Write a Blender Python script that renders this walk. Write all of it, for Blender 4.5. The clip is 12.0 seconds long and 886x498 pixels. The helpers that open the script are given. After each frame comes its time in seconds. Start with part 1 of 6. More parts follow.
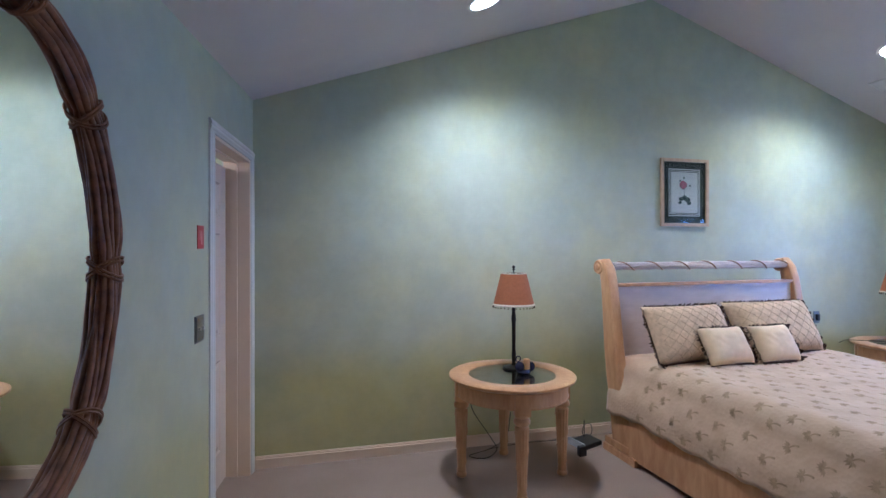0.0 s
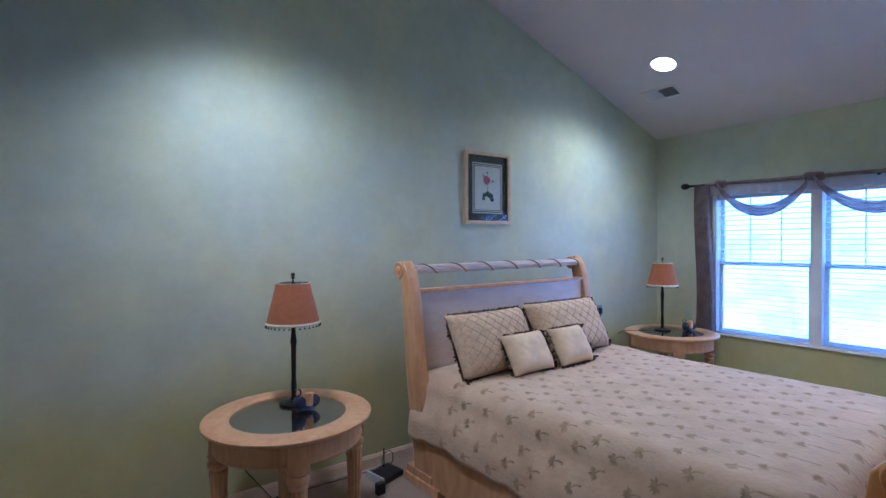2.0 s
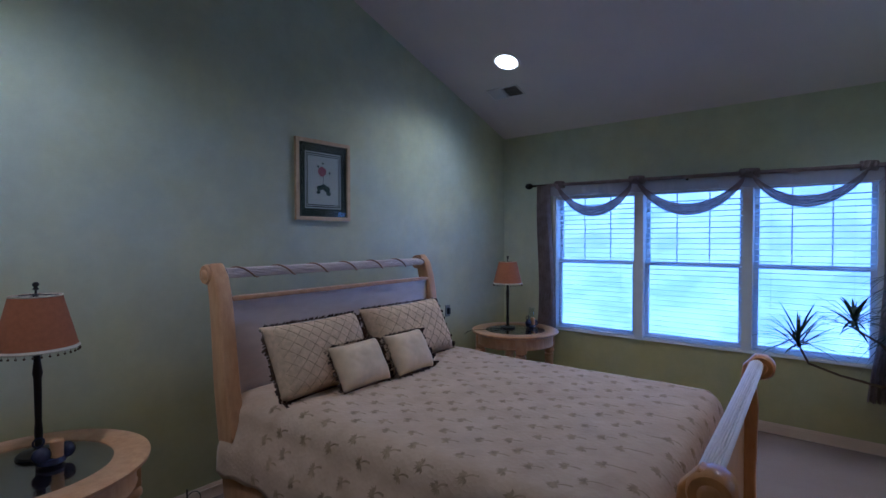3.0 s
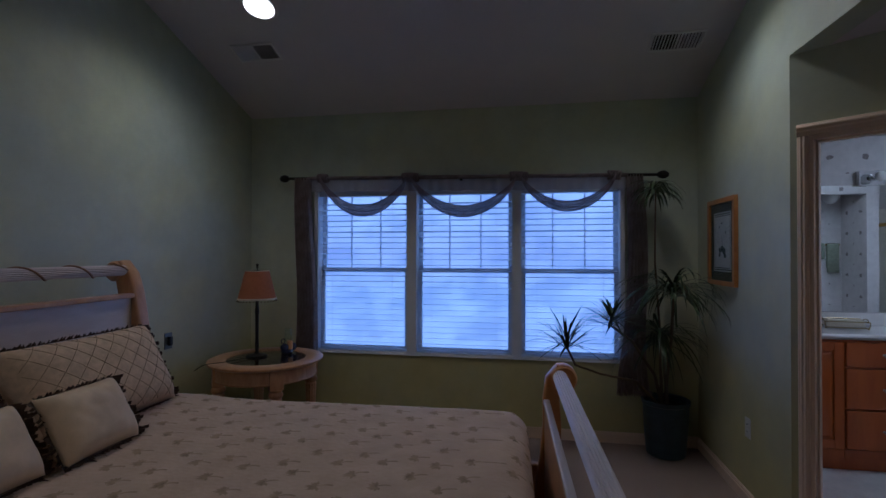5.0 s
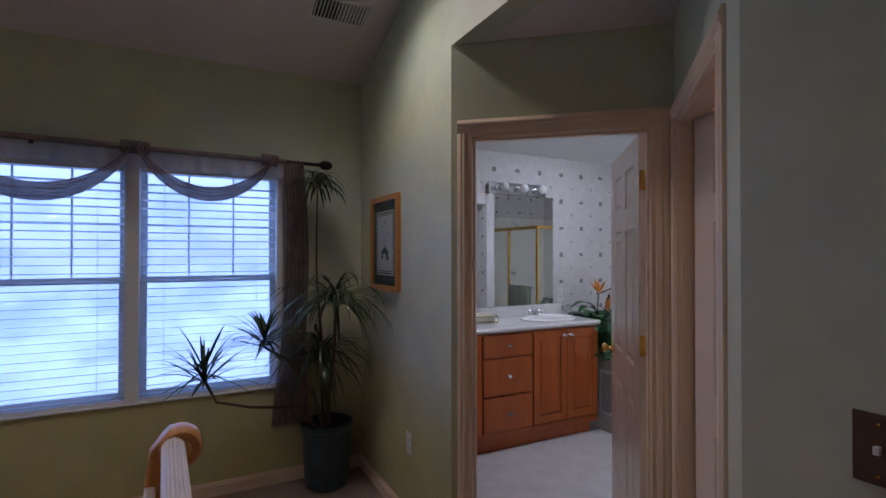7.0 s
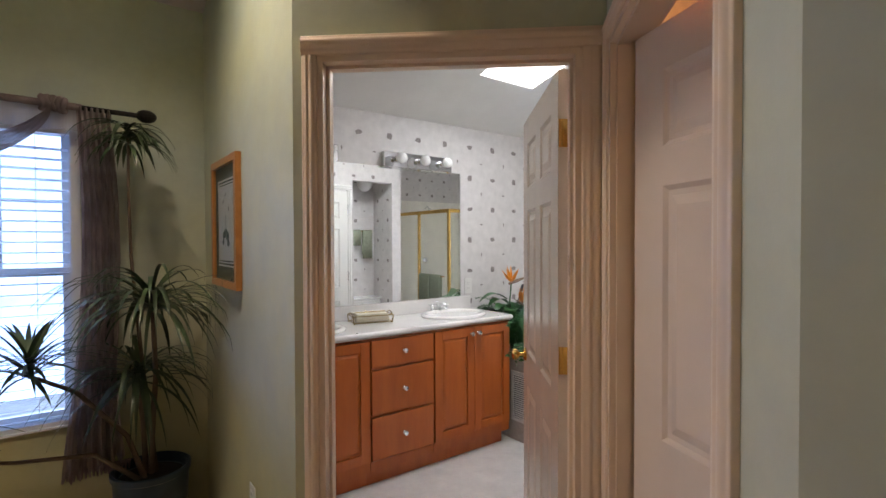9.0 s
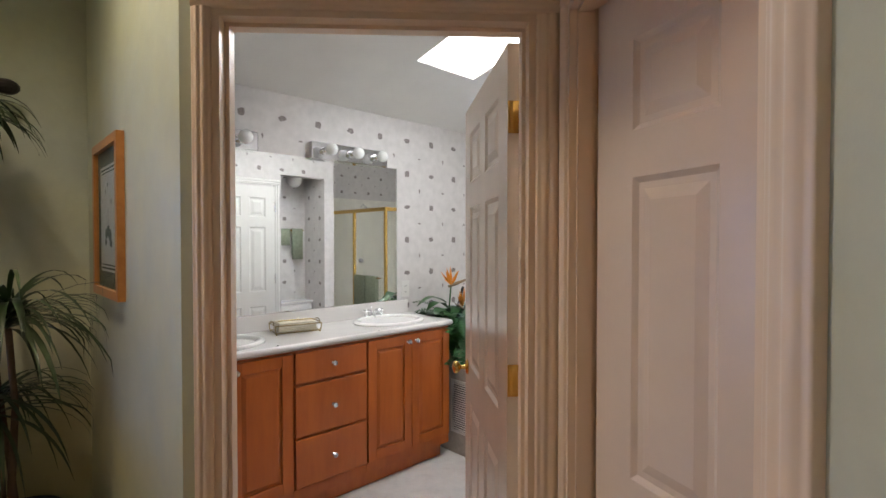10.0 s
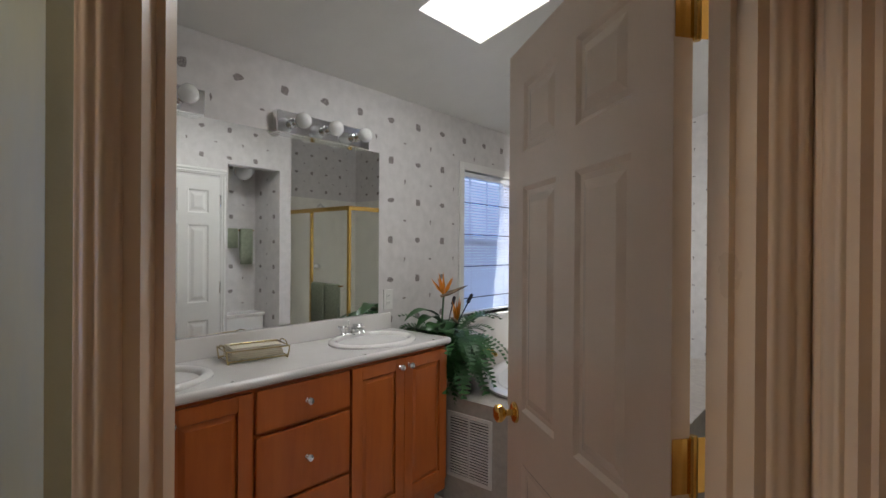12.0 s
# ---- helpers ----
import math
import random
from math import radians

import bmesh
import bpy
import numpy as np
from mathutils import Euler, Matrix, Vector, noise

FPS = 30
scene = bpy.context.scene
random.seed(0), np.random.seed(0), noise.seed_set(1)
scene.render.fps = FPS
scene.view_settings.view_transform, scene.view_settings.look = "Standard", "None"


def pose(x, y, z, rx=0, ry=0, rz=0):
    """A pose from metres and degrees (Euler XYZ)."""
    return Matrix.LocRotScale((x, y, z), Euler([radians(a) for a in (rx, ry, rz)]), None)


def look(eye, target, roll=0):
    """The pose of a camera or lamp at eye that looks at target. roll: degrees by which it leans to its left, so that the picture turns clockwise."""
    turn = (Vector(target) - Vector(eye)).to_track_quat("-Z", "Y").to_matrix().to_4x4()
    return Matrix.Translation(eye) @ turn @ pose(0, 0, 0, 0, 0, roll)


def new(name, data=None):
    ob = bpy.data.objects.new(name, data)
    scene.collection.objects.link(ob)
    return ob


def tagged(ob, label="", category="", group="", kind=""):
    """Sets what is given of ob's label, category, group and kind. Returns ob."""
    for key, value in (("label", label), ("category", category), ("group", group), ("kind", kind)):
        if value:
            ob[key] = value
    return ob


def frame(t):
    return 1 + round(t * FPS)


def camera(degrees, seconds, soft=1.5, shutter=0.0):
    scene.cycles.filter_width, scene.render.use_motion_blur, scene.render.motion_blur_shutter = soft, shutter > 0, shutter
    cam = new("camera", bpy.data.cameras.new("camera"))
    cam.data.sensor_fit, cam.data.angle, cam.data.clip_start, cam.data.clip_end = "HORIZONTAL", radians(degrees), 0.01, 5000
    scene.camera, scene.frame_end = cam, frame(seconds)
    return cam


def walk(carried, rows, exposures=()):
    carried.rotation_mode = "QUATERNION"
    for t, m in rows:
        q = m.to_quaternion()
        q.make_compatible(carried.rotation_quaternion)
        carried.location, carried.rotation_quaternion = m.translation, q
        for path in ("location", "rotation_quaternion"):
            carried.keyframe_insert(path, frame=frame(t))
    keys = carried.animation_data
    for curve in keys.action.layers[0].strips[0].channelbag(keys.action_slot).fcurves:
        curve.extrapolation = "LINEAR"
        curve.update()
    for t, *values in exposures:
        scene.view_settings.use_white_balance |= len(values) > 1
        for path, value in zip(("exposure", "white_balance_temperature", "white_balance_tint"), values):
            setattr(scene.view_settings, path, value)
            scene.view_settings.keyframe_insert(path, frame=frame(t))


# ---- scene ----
CAN_W, WIN_W, SKY_W, SLAT_TILT, BACK_GLOW = 116.0, 760.0, 45.0, -9.0, 6.3
EXPOSURES = [(0, 0.48, 4750, 12), (1.2, 0.44, 4720, 12), (2.0, 0.06, 4580, 13), (2.7, -0.82, 4560, 14), (4.5, -2.07, 5120, 16), (5.5, -2.45, 5220, 16), (6.5, -1.8, 5550, 18),
             (7.0, -1.47, 5950, 22), (8.8, -0.58, 7000, 16), (9.5, -0.44, 7200, 15), (10.5, -0.72, 7200, 14), (12, -1.36, 7300, 14)]
MIRROR_AT = (2.360, 1.47, 0.385, 0.575)
cam = camera(84.2, 12.0)
PATH = [
    (0, (3.068, 0.125, 1.494), (3.558, 2.064, 1.498), -0.1),
    (0.5, (3.050, 0.373, 1.498), (3.599, 2.296, 1.501), -0.2),
    (1, (3.094, 0.570, 1.503), (3.816, 2.435, 1.508), -0.4),
    (1.5, (3.259, 0.642, 1.529), (4.126, 2.444, 1.517), -0.4),
    (2, (3.495, 0.659, 1.548), (4.656, 2.288, 1.52), -0.3),
    (2.5, (3.674, 0.777, 1.569), (5.114, 2.164, 1.537), -0.0),
    (2.7, (3.769, 0.722, 1.572), (5.253, 2.062, 1.532), -0.1),
    (4.3, (4.247, 1.134, 1.448), (6.103, 1.879, 1.457), 0.2),
    (4.5, (4.339, 1.195, 1.458), (6.233, 1.837, 1.468), 0.1),
    (5, (4.562, 1.259, 1.463), (6.532, 1.606, 1.483), 0.1),
    (5.5, (4.756, 1.351, 1.495), (6.752, 1.24, 1.507), -0.4),
    (6, (4.893, 1.262, 1.5), (6.87, 0.958, 1.511), -0.5),
    (6.5, (5.064, 1.16, 1.483), (6.967, 0.545, 1.501), -0.3),
    (7, (5.238, 1.069, 1.482), (7.014, 0.15, 1.5), -0.0),
    (7.2, (5.298, 1.022, 1.473), (7.06, 0.076, 1.49), -0.0),
    (7.7, (5.405, 0.845, 1.468), (7.135, -0.155, 1.468), -0.1),
    (8.8, (5.69, 0.568, 1.463), (7.334, -0.569, 1.433), -0.2),
    (9, (5.723, 0.533, 1.463), (7.33, -0.656, 1.429), -0.2),
    (9.5, (5.84, 0.449, 1.47), (7.346, -0.867, 1.434), -0.2),
    (10, (5.911, 0.364, 1.466), (7.358, -1.017, 1.43), -0.0),
    (10.5, (6.037, 0.316, 1.467), (7.414, -1.134, 1.435), 0.3),
    (11, (6.18, 0.215, 1.431), (7.56, -1.233, 1.417), 0.4),
    (11.5, (6.35, 0.152, 1.416), (7.7, -1.323, 1.41), 0.4),
    (12, (6.554, 0.127, 1.422), (7.843, -1.402, 1.417), 0.4),
]
walk(cam, [(t, look(eye, target, roll)) for t, eye, target, roll in PATH], EXPOSURES)

# ---- world and lights ----
world = bpy.data.worlds.new("world")
scene.world = world
world.use_nodes = True
wn = world.node_tree.nodes
sky = wn.new("ShaderNodeTexSky")
sky.sky_type = "NISHITA"
sky.sun_disc = False
sky.sun_elevation = radians(38)
sky.sun_rotation = radians(200)
world.node_tree.links.new(sky.outputs[0], wn["Background"].inputs[0])
wn["Background"].inputs[1].default_value = 0.15
sun = new("sun", bpy.data.lights.new("sun", "SUN"))
sun.data.energy = 3.0
sun.data.angle = radians(0.5)
sun.data.color = (1.0, 0.95, 0.88)
sun.matrix_world = look((0, 0, 20), (0.75, 2.0, 18.3))
tagged(sun, kind="light")


def area(name, eye, target, sx, sy, watts, color):
    d = bpy.data.lights.new(name, "AREA")
    d.shape, d.size, d.size_y, d.energy, d.color = "RECTANGLE", sx, sy, watts, color
    ob = new(name, d)
    ob.matrix_world = look(eye, target)
    return ob


def bulb(name, at, watts, color, radius=0.03):
    d = bpy.data.lights.new(name, "POINT")
    d.energy, d.color, d.shadow_soft_size = watts, color, radius
    ob = new(name, d)
    ob.location = at
    return ob


def can_lamp(at, watts):
    d = bpy.data.lights.new("can_lamp", "SPOT")
    d.energy, d.color, d.shadow_soft_size = watts, (1.0, 0.89, 0.74), 0.07
    d.spot_size, d.spot_blend = radians(144), 1.0
    ob = new("can_lamp", d)
    slope = (ceil_z(at[0] + 0.01) - ceil_z(at[0] - 0.01)) / 0.02
    ob.matrix_world = look(at, (at[0] + 0.5 * slope, at[1] + 0.001, at[2] - 1))
    return ob


WARM = (1.0, 0.86, 0.68)
RIDGE_X, RIDGE_Z, WEST_Z, EAST_Z = 5.78, 3.60, 2.52, 2.66
EAST, NORTH, WESTX = 8.555, 3.69, 2.63


def ceil_z(x):
    if x < RIDGE_X:
        return WEST_Z + (RIDGE_Z - WEST_Z) * (x - WESTX) / (RIDGE_X - WESTX)
    return EAST_Z + (RIDGE_Z - EAST_Z) * (EAST - x) / (EAST - RIDGE_X)


CANS = [(4.05, 2.95), (7.43, 2.96), (7.50, 0.50)]
for cx, cy in CANS:
    can_lamp((cx, cy, ceil_z(cx) - 0.03), CAN_W)
area("sky_window_light", (10.9, 0.2, 4.5), (8.5, 0.2, 1.4), 9.5, 3.0, WIN_W, (0.33, 0.55, 1.0))
area("skylight_light", (7.69, -1.75, 2.555), (7.69, -1.75, 0.0), 0.75, 0.42, SKY_W, (0.80, 0.90, 1.0))
# fill added inside the bath blind, turned to brighten the dark shower corner
area("bath_window_fill", (8.58, -3.03, 1.46), (7.38, -4.63, 1.30), 0.4, 1.0, 39.0, (0.86, 0.93, 1.0))
bulb("hall_lamp", (1.2, 3.2, 2.2), 20, (1.0, 0.75, 0.55), 0.08)
bulb("closet_lamp", (5.95, -0.75, 2.3), 12, (1.0, 0.42, 0.16), 0.06)

# ---- helpers ----


def part(name, bm, material, parent=None, label=""):
    me = bpy.data.meshes.new(name)
    bm.normal_update()
    bm.to_mesh(me)
    bm.free()
    me.materials.append(material)
    ob = new(name, me)
    ob.parent = parent
    if label:
        tagged(ob, label=label)
    return ob


def share(ob, m, parent=None):
    """Another object on the same mesh."""
    o = bpy.data.objects.new(ob.name.split(".")[0], ob.data)
    scene.collection.objects.link(o)
    o.parent = parent if parent is not None else ob.parent
    o.matrix_basis = m
    return o


def thing(name, label, category, at=(0, 0, 0), rz=0.0, group=""):
    ob = new(name)
    ob.empty_display_size = 0.1
    ob.matrix_basis = pose(*at, 0, 0, rz)
    return tagged(ob, label=label, category=category, group=group)


def smooth(ob, angle=35):
    me = ob.data
    me.polygons.foreach_set("use_smooth", [True] * len(me.polygons))
    bm = bmesh.new()
    bm.from_mesh(me)
    for e in bm.edges:
        if len(e.link_faces) == 2 and e.calc_face_angle(0) > radians(angle):
            e.smooth = False
    bm.to_mesh(me)
    bm.free()
    return ob


def add_box(bm, lo, hi, m=None, bevel=0.0):
    vs = [bm.verts.new(((lo, hi)[i & 1][0], (lo, hi)[i >> 1 & 1][1], (lo, hi)[i >> 2][2])) for i in range(8)]
    fs = [bm.faces.new([vs[i] for i in f]) for f in ((0, 2, 3, 1), (4, 5, 7, 6), (0, 1, 5, 4), (2, 6, 7, 3), (0, 4, 6, 2), (1, 3, 7, 5))]
    if bevel:
        es = list({e for f in fs for e in f.edges})
        r = bmesh.ops.bevel(bm, geom=es, offset=bevel, segments=2, affect="EDGES", profile=0.6)
        vs = list({v for f in r["faces"] for v in f.verts} | {v for v in vs if v.is_valid})
    if m is not None:
        bmesh.ops.transform(bm, matrix=m, verts=vs)
    return vs


def box(lo, hi, m=None, bevel=0.0):
    bm = bmesh.new()
    add_box(bm, lo, hi, m, bevel)
    return bm


def add_prism(bm, pts, a, b, axis="y", m=None):
    """A polygon in the plane across axis, drawn out from a to b along it."""
    def at(p, d):
        return {"x": (d, p[0], p[1]), "y": (p[0], d, p[1]), "z": (p[0], p[1], d)}[axis]
    lo = [bm.verts.new(at(p, a)) for p in pts]
    hi = [bm.verts.new(at(p, b)) for p in pts]
    fs = [bm.faces.new(lo), bm.faces.new(hi[::-1])]
    for i in range(len(pts)):
        j = (i + 1) % len(pts)
        fs.append(bm.faces.new((lo[i], hi[i], hi[j], lo[j])))
    bmesh.ops.recalc_face_normals(bm, faces=fs)
    if m is not None:
        bmesh.ops.transform(bm, matrix=m, verts=lo + hi)
    return lo + hi


def prism(pts, a, b, axis="y", m=None):
    bm = bmesh.new()
    add_prism(bm, pts, a, b, axis, m)
    return bm


def add_lathe(bm, prof, seg=32, m=None, flute=0, depth=0.0):
    """A profile of (radius, z) turned about z; flute: how many grooves."""
    rings = []
    for r, z in prof:
        ring = []
        for i in range(seg):
            a = 2 * math.pi * i / seg
            rr = r * (1 - depth * (0.5 + 0.5 * math.cos(flute * a))) if flute else r
            ring.append(bm.verts.new((rr * math.cos(a), rr * math.sin(a), z)))
        rings.append(ring)
    for a, b in zip(rings, rings[1:]):
        for i in range(seg):
            j = (i + 1) % seg
            bm.faces.new((a[i], a[j], b[j], b[i]))
    if prof[0][0] > 1e-4:
        bm.faces.new(rings[0][::-1])
    if prof[-1][0] > 1e-4:
        bm.faces.new(rings[-1])
    vs = [v for r in rings for v in r]
    if m is not None:
        bmesh.ops.transform(bm, matrix=m, verts=vs)
    return vs


def lathe(prof, seg=32, m=None, flute=0, depth=0.0):
    bm = bmesh.new()
    add_lathe(bm, prof, seg, m, flute, depth)
    return bm


def add_tube(bm, pts, radius, seg=8, closed=False, squash=1.0):
    """A round rod along points; radius: a number or one for each point."""
    pts = [Vector(p) for p in pts]
    n = len(pts)
    rad = radius if isinstance(radius, (list, tuple)) else [radius] * n
    rings, side = [], None
    for i, p in enumerate(pts):
        a = pts[(i - 1) % n] if closed or i else p
        b = pts[(i + 1) % n] if closed or i < n - 1 else p
        t = (b - a).normalized()
        if side is None:
            side = t.orthogonal().normalized()
        side = (side - t * side.dot(t)).normalized()
        up = t.cross(side)
        rings.append([bm.verts.new(p + (side * math.cos(2 * math.pi * k / seg) + up * math.sin(2 * math.pi * k / seg) * squash) * rad[i]) for k in range(seg)])
    for i in range(n if closed else n - 1):
        a, b = rings[i], rings[(i + 1) % n]
        for k in range(seg):
            j = (k + 1) % seg
            bm.faces.new((a[k], a[j], b[j], b[k]))
    if not closed:
        bm.faces.new(rings[0][::-1])
        bm.faces.new(rings[-1])


def tube(pts, radius, seg=8, closed=False, squash=1.0):
    bm = bmesh.new()
    add_tube(bm, pts, radius, seg, closed, squash)
    return bm


def add_sphere(bm, at, r, seg=14, scale=(1, 1, 1)):
    rows = seg // 2 + 1
    prof = [(max(1e-5, r * math.sin(math.pi * i / (rows - 1))), -r * math.cos(math.pi * i / (rows - 1))) for i in range(rows)]
    add_lathe(bm, prof, seg, Matrix.Translation(at) @ Matrix.Diagonal((*scale, 1)))


def ball(at, r, seg=14, scale=(1, 1, 1)):
    bm = bmesh.new()
    add_sphere(bm, at, r, seg, scale)
    return bm

# ---- materials ----


class Mat:
    """A principled material with shorthand for its nodes."""

    def __init__(self, name, color=(0.8, 0.8, 0.8), rough=0.5, metal=0.0, **extra):
        self.m = bpy.data.materials.new(name)
        self.m.use_nodes = True
        self.n, self.l = self.m.node_tree.nodes, self.m.node_tree.links
        self.b = self.n["Principled BSDF"]
        self.b.inputs["Base Color"].default_value = (*color, 1)
        self.b.inputs["Roughness"].default_value = rough
        self.b.inputs["Metallic"].default_value = metal
        for k, v in extra.items():
            self.b.inputs[k.replace("_", " ")].default_value = v

    def node(self, kind, **inputs):
        n = self.n.new(kind)
        for k, v in inputs.items():
            k = k.replace("_", " ")
            if isinstance(v, bpy.types.NodeSocket):
                self.l.new(v, n.inputs[k])
            else:
                n.inputs[k].default_value = v
        return n

    def coords(self, scale=(1, 1, 1), rot=(0, 0, 0), which="Object"):
        c = self.n.new("ShaderNodeTexCoord")
        return self.node("ShaderNodeMapping", Vector=c.outputs[which], Scale=scale, Rotation=rot).outputs[0]

    def noise(self, vec, scale, detail=4.0, rough=0.55):
        return self.node("ShaderNodeTexNoise", Vector=vec, Scale=scale, Detail=detail, Roughness=rough).outputs[0]

    def ramp(self, fac, stops):
        n = self.node("ShaderNodeValToRGB", Fac=fac)
        e = n.color_ramp.elements
        while len(e) < len(stops):
            e.new(0.5)
        for i, (p, c) in enumerate(stops):
            e[i].position, e[i].color = p, (*c, 1)
        return n.outputs[0]

    def mix(self, fac, a, b, mode="MIX"):
        n = self.n.new("ShaderNodeMix")
        n.data_type, n.blend_type = "RGBA", mode
        for i, v in ((0, fac), (6, a), (7, b)):
            if isinstance(v, bpy.types.NodeSocket):
                self.l.new(v, n.inputs[i])
            else:
                n.inputs[i].default_value = v if i == 0 else (*v, 1)
        return n.outputs[2]

    def color(self, sock):
        self.l.new(sock, self.b.inputs["Base Color"])
        return self

    def rough(self, sock, lo, hi):
        r = self.node("ShaderNodeMapRange", Value=sock, To_Min=lo, To_Max=hi)
        self.l.new(r.outputs[0], self.b.inputs["Roughness"])
        return self

    def bump(self, height, strength=0.2, distance=0.002):
        n = self.node("ShaderNodeBump", Height=height, Strength=strength, Distance=distance)
        self.l.new(n.outputs[0], self.b.inputs["Normal"])
        return self


def wood(name, dark, light, rough=0.35, scale=(1, 1, 1), grain=22.0):
    m = Mat(name, light, rough)
    v = m.coords(scale)
    a = m.noise(v, grain, 6, 0.65)
    b = m.noise(v, 3.0, 3)
    c = m.ramp(a, [(0.3, dark), (0.62, light)])
    c = m.mix(0.35, c, m.ramp(b, [(0.3, dark), (0.7, light)]))
    m.color(c).rough(a, rough - 0.06, rough + 0.12).bump(a, 0.12, 0.001)
    return m.m


def wall_paint():
    m = Mat("faux_green_paint", (0.4, 0.5, 0.4), 0.55)
    v = m.coords()
    big = m.noise(v, 0.9, 4, 0.55)
    mid = m.noise(v, 5.0, 5, 0.65)
    fine = m.noise(v, 160.0, 3, 0.6)
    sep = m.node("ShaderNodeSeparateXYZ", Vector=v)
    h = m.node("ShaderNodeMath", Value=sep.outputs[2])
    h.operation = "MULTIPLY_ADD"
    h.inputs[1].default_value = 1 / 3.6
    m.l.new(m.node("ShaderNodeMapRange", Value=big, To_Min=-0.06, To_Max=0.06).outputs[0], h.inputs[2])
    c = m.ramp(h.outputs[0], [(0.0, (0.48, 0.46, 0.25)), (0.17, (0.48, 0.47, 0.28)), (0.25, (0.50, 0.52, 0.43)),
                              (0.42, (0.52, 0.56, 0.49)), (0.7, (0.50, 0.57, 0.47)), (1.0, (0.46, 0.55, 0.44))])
    patch = m.ramp(mid, [(0.36, (0.88, 0.89, 0.86)), (0.66, (1.05, 1.05, 1.03))])
    warm = m.ramp(m.noise(v, 1.7, 5, 0.6), [(0.40, (1.0, 1.0, 1.0)), (0.66, (1.14, 1.05, 0.78))])
    c = m.mix(0.7, c, patch, "MULTIPLY")
    c = m.mix(0.75, c, warm, "MULTIPLY")
    m.color(c).rough(mid, 0.42, 0.6).bump(fine, 0.12, 0.0015)
    return m.m


def carpet():
    m = Mat("beige_carpet", (0.55, 0.42, 0.33), 0.95)
    v = m.coords()
    f = m.noise(v, 260.0, 3, 0.7)
    b = m.noise(v, 2.2, 4)
    c = m.ramp(f, [(0.25, (0.28, 0.20, 0.155)), (0.7, (0.45, 0.345, 0.28))])
    m.color(m.mix(0.4, c, m.ramp(b, [(0.3, (0.32, 0.235, 0.185)), (0.7, (0.44, 0.335, 0.27))])))
    m.bump(f, 0.7, 0.006)
    return m.m


def plain(name, color, rough=0.5, metal=0.0, vary=0.08, scale=9.0, bump=0.05, **extra):
    m = Mat(name, color, rough, metal, **extra)
    v = m.coords()
    n = m.noise(v, scale, 5)
    lo = tuple(c * (1 - vary) for c in color)
    hi = tuple(min(1.0, c * (1 + vary)) for c in color)
    m.color(m.ramp(n, [(0.3, lo), (0.7, hi)])).rough(n, max(0.02, rough - 0.06), rough + 0.06)
    if bump:
        m.bump(m.noise(v, scale * 18, 3), bump, 0.001)
    return m.m


def lit(name, color, strength):
    m = Mat(name, color, 0.5)
    m.b.inputs["Emission Color"].default_value = (*color, 1)
    m.b.inputs["Emission Strength"].default_value = strength
    return m.m


GREEN = wall_paint()
CARPET = carpet()
CEILING = plain("ceiling_white", (0.64, 0.61, 0.60), 0.8, 0, 0.03, 3.0, 0.25)
TRIM = plain("trim_paint_cream", (0.80, 0.64, 0.49), 0.3, 0, 0.03, 4.0, 0.03)
DOORW = plain("door_paint", (0.78, 0.66, 0.56), 0.24, 0, 0.03, 5.0, 0.04)
BATHW = plain("bath_paint_white", (0.70, 0.69, 0.66), 0.4, 0, 0.03, 5.0, 0.04)
WHITE = plain("white_vinyl", (0.75, 0.77, 0.80), 0.35, 0, 0.03)
OAKP = wood("pickled_oak", (0.43, 0.21, 0.09), (0.64, 0.38, 0.20), 0.32, (1, 1, 0.25))
HONEY = wood("honey_oak", (0.45, 0.18, 0.05), (0.64, 0.31, 0.10), 0.28, (1, 1, 0.25))
PANEL = wood("whitewashed_panel", (0.58, 0.49, 0.45), (0.70, 0.61, 0.57), 0.35, (0.3, 1, 1))
CHERRY = wood("orange_maple", (0.37, 0.080, 0.013), (0.52, 0.130, 0.024), 0.3, (1, 1, 0.15), 12)
ORANGE_FRAME = wood("orange_oak_frame", (0.40, 0.15, 0.04), (0.58, 0.26, 0.08), 0.3)
BRONZE = plain("dark_bronze", (0.025, 0.022, 0.02), 0.4, 0.6)
BRASS = plain("polished_brass", (0.80, 0.52, 0.16), 0.14, 1.0, 0.04, 9, 0.0)
CHROME = plain("chrome", (0.82, 0.83, 0.85), 0.08, 1.0, 0.02, 9, 0.0)
BLACK = plain("black_plastic", (0.015, 0.015, 0.018), 0.4)
SHADE = plain("rust_linen_shade", (0.37, 0.130, 0.055), 0.85, 0, 0.1, 60, 0.3)
CREAM = plain("cream_cloth", (0.62, 0.55, 0.44), 0.9, 0, 0.06, 40, 0.3)
POTM = plain("blue_glazed_pot", (0.03, 0.055, 0.075), 0.35, 0, 0.3, 14, 0.2)
SOIL = plain("potting_soil", (0.03, 0.02, 0.015), 0.95, 0, 0.4, 60, 0.8)
LEAF = plain("dracaena_leaf", (0.035, 0.065, 0.022), 0.4, 0, 0.3, 8)
FERN = plain("fern_leaf", (0.022, 0.105, 0.026), 0.45, 0, 0.3, 14)
STEM = plain("brown_stem", (0.12, 0.08, 0.05), 0.8, 0, 0.2, 30, 0.5)
COUNTER = plain("cultured_marble", (0.74, 0.715, 0.69), 0.12, 0, 0.04, 3, 0.0)
PORCELAIN = plain("porcelain", (0.80, 0.78, 0.75), 0.1, 0, 0.01, 3, 0.0)
CAN_ON = lit("lamp_glow", (1.0, 0.93, 0.84), 14.0)
MIRROR = Mat("mirror_silver", (0.92, 0.94, 0.93), 0.015, 1.0).m


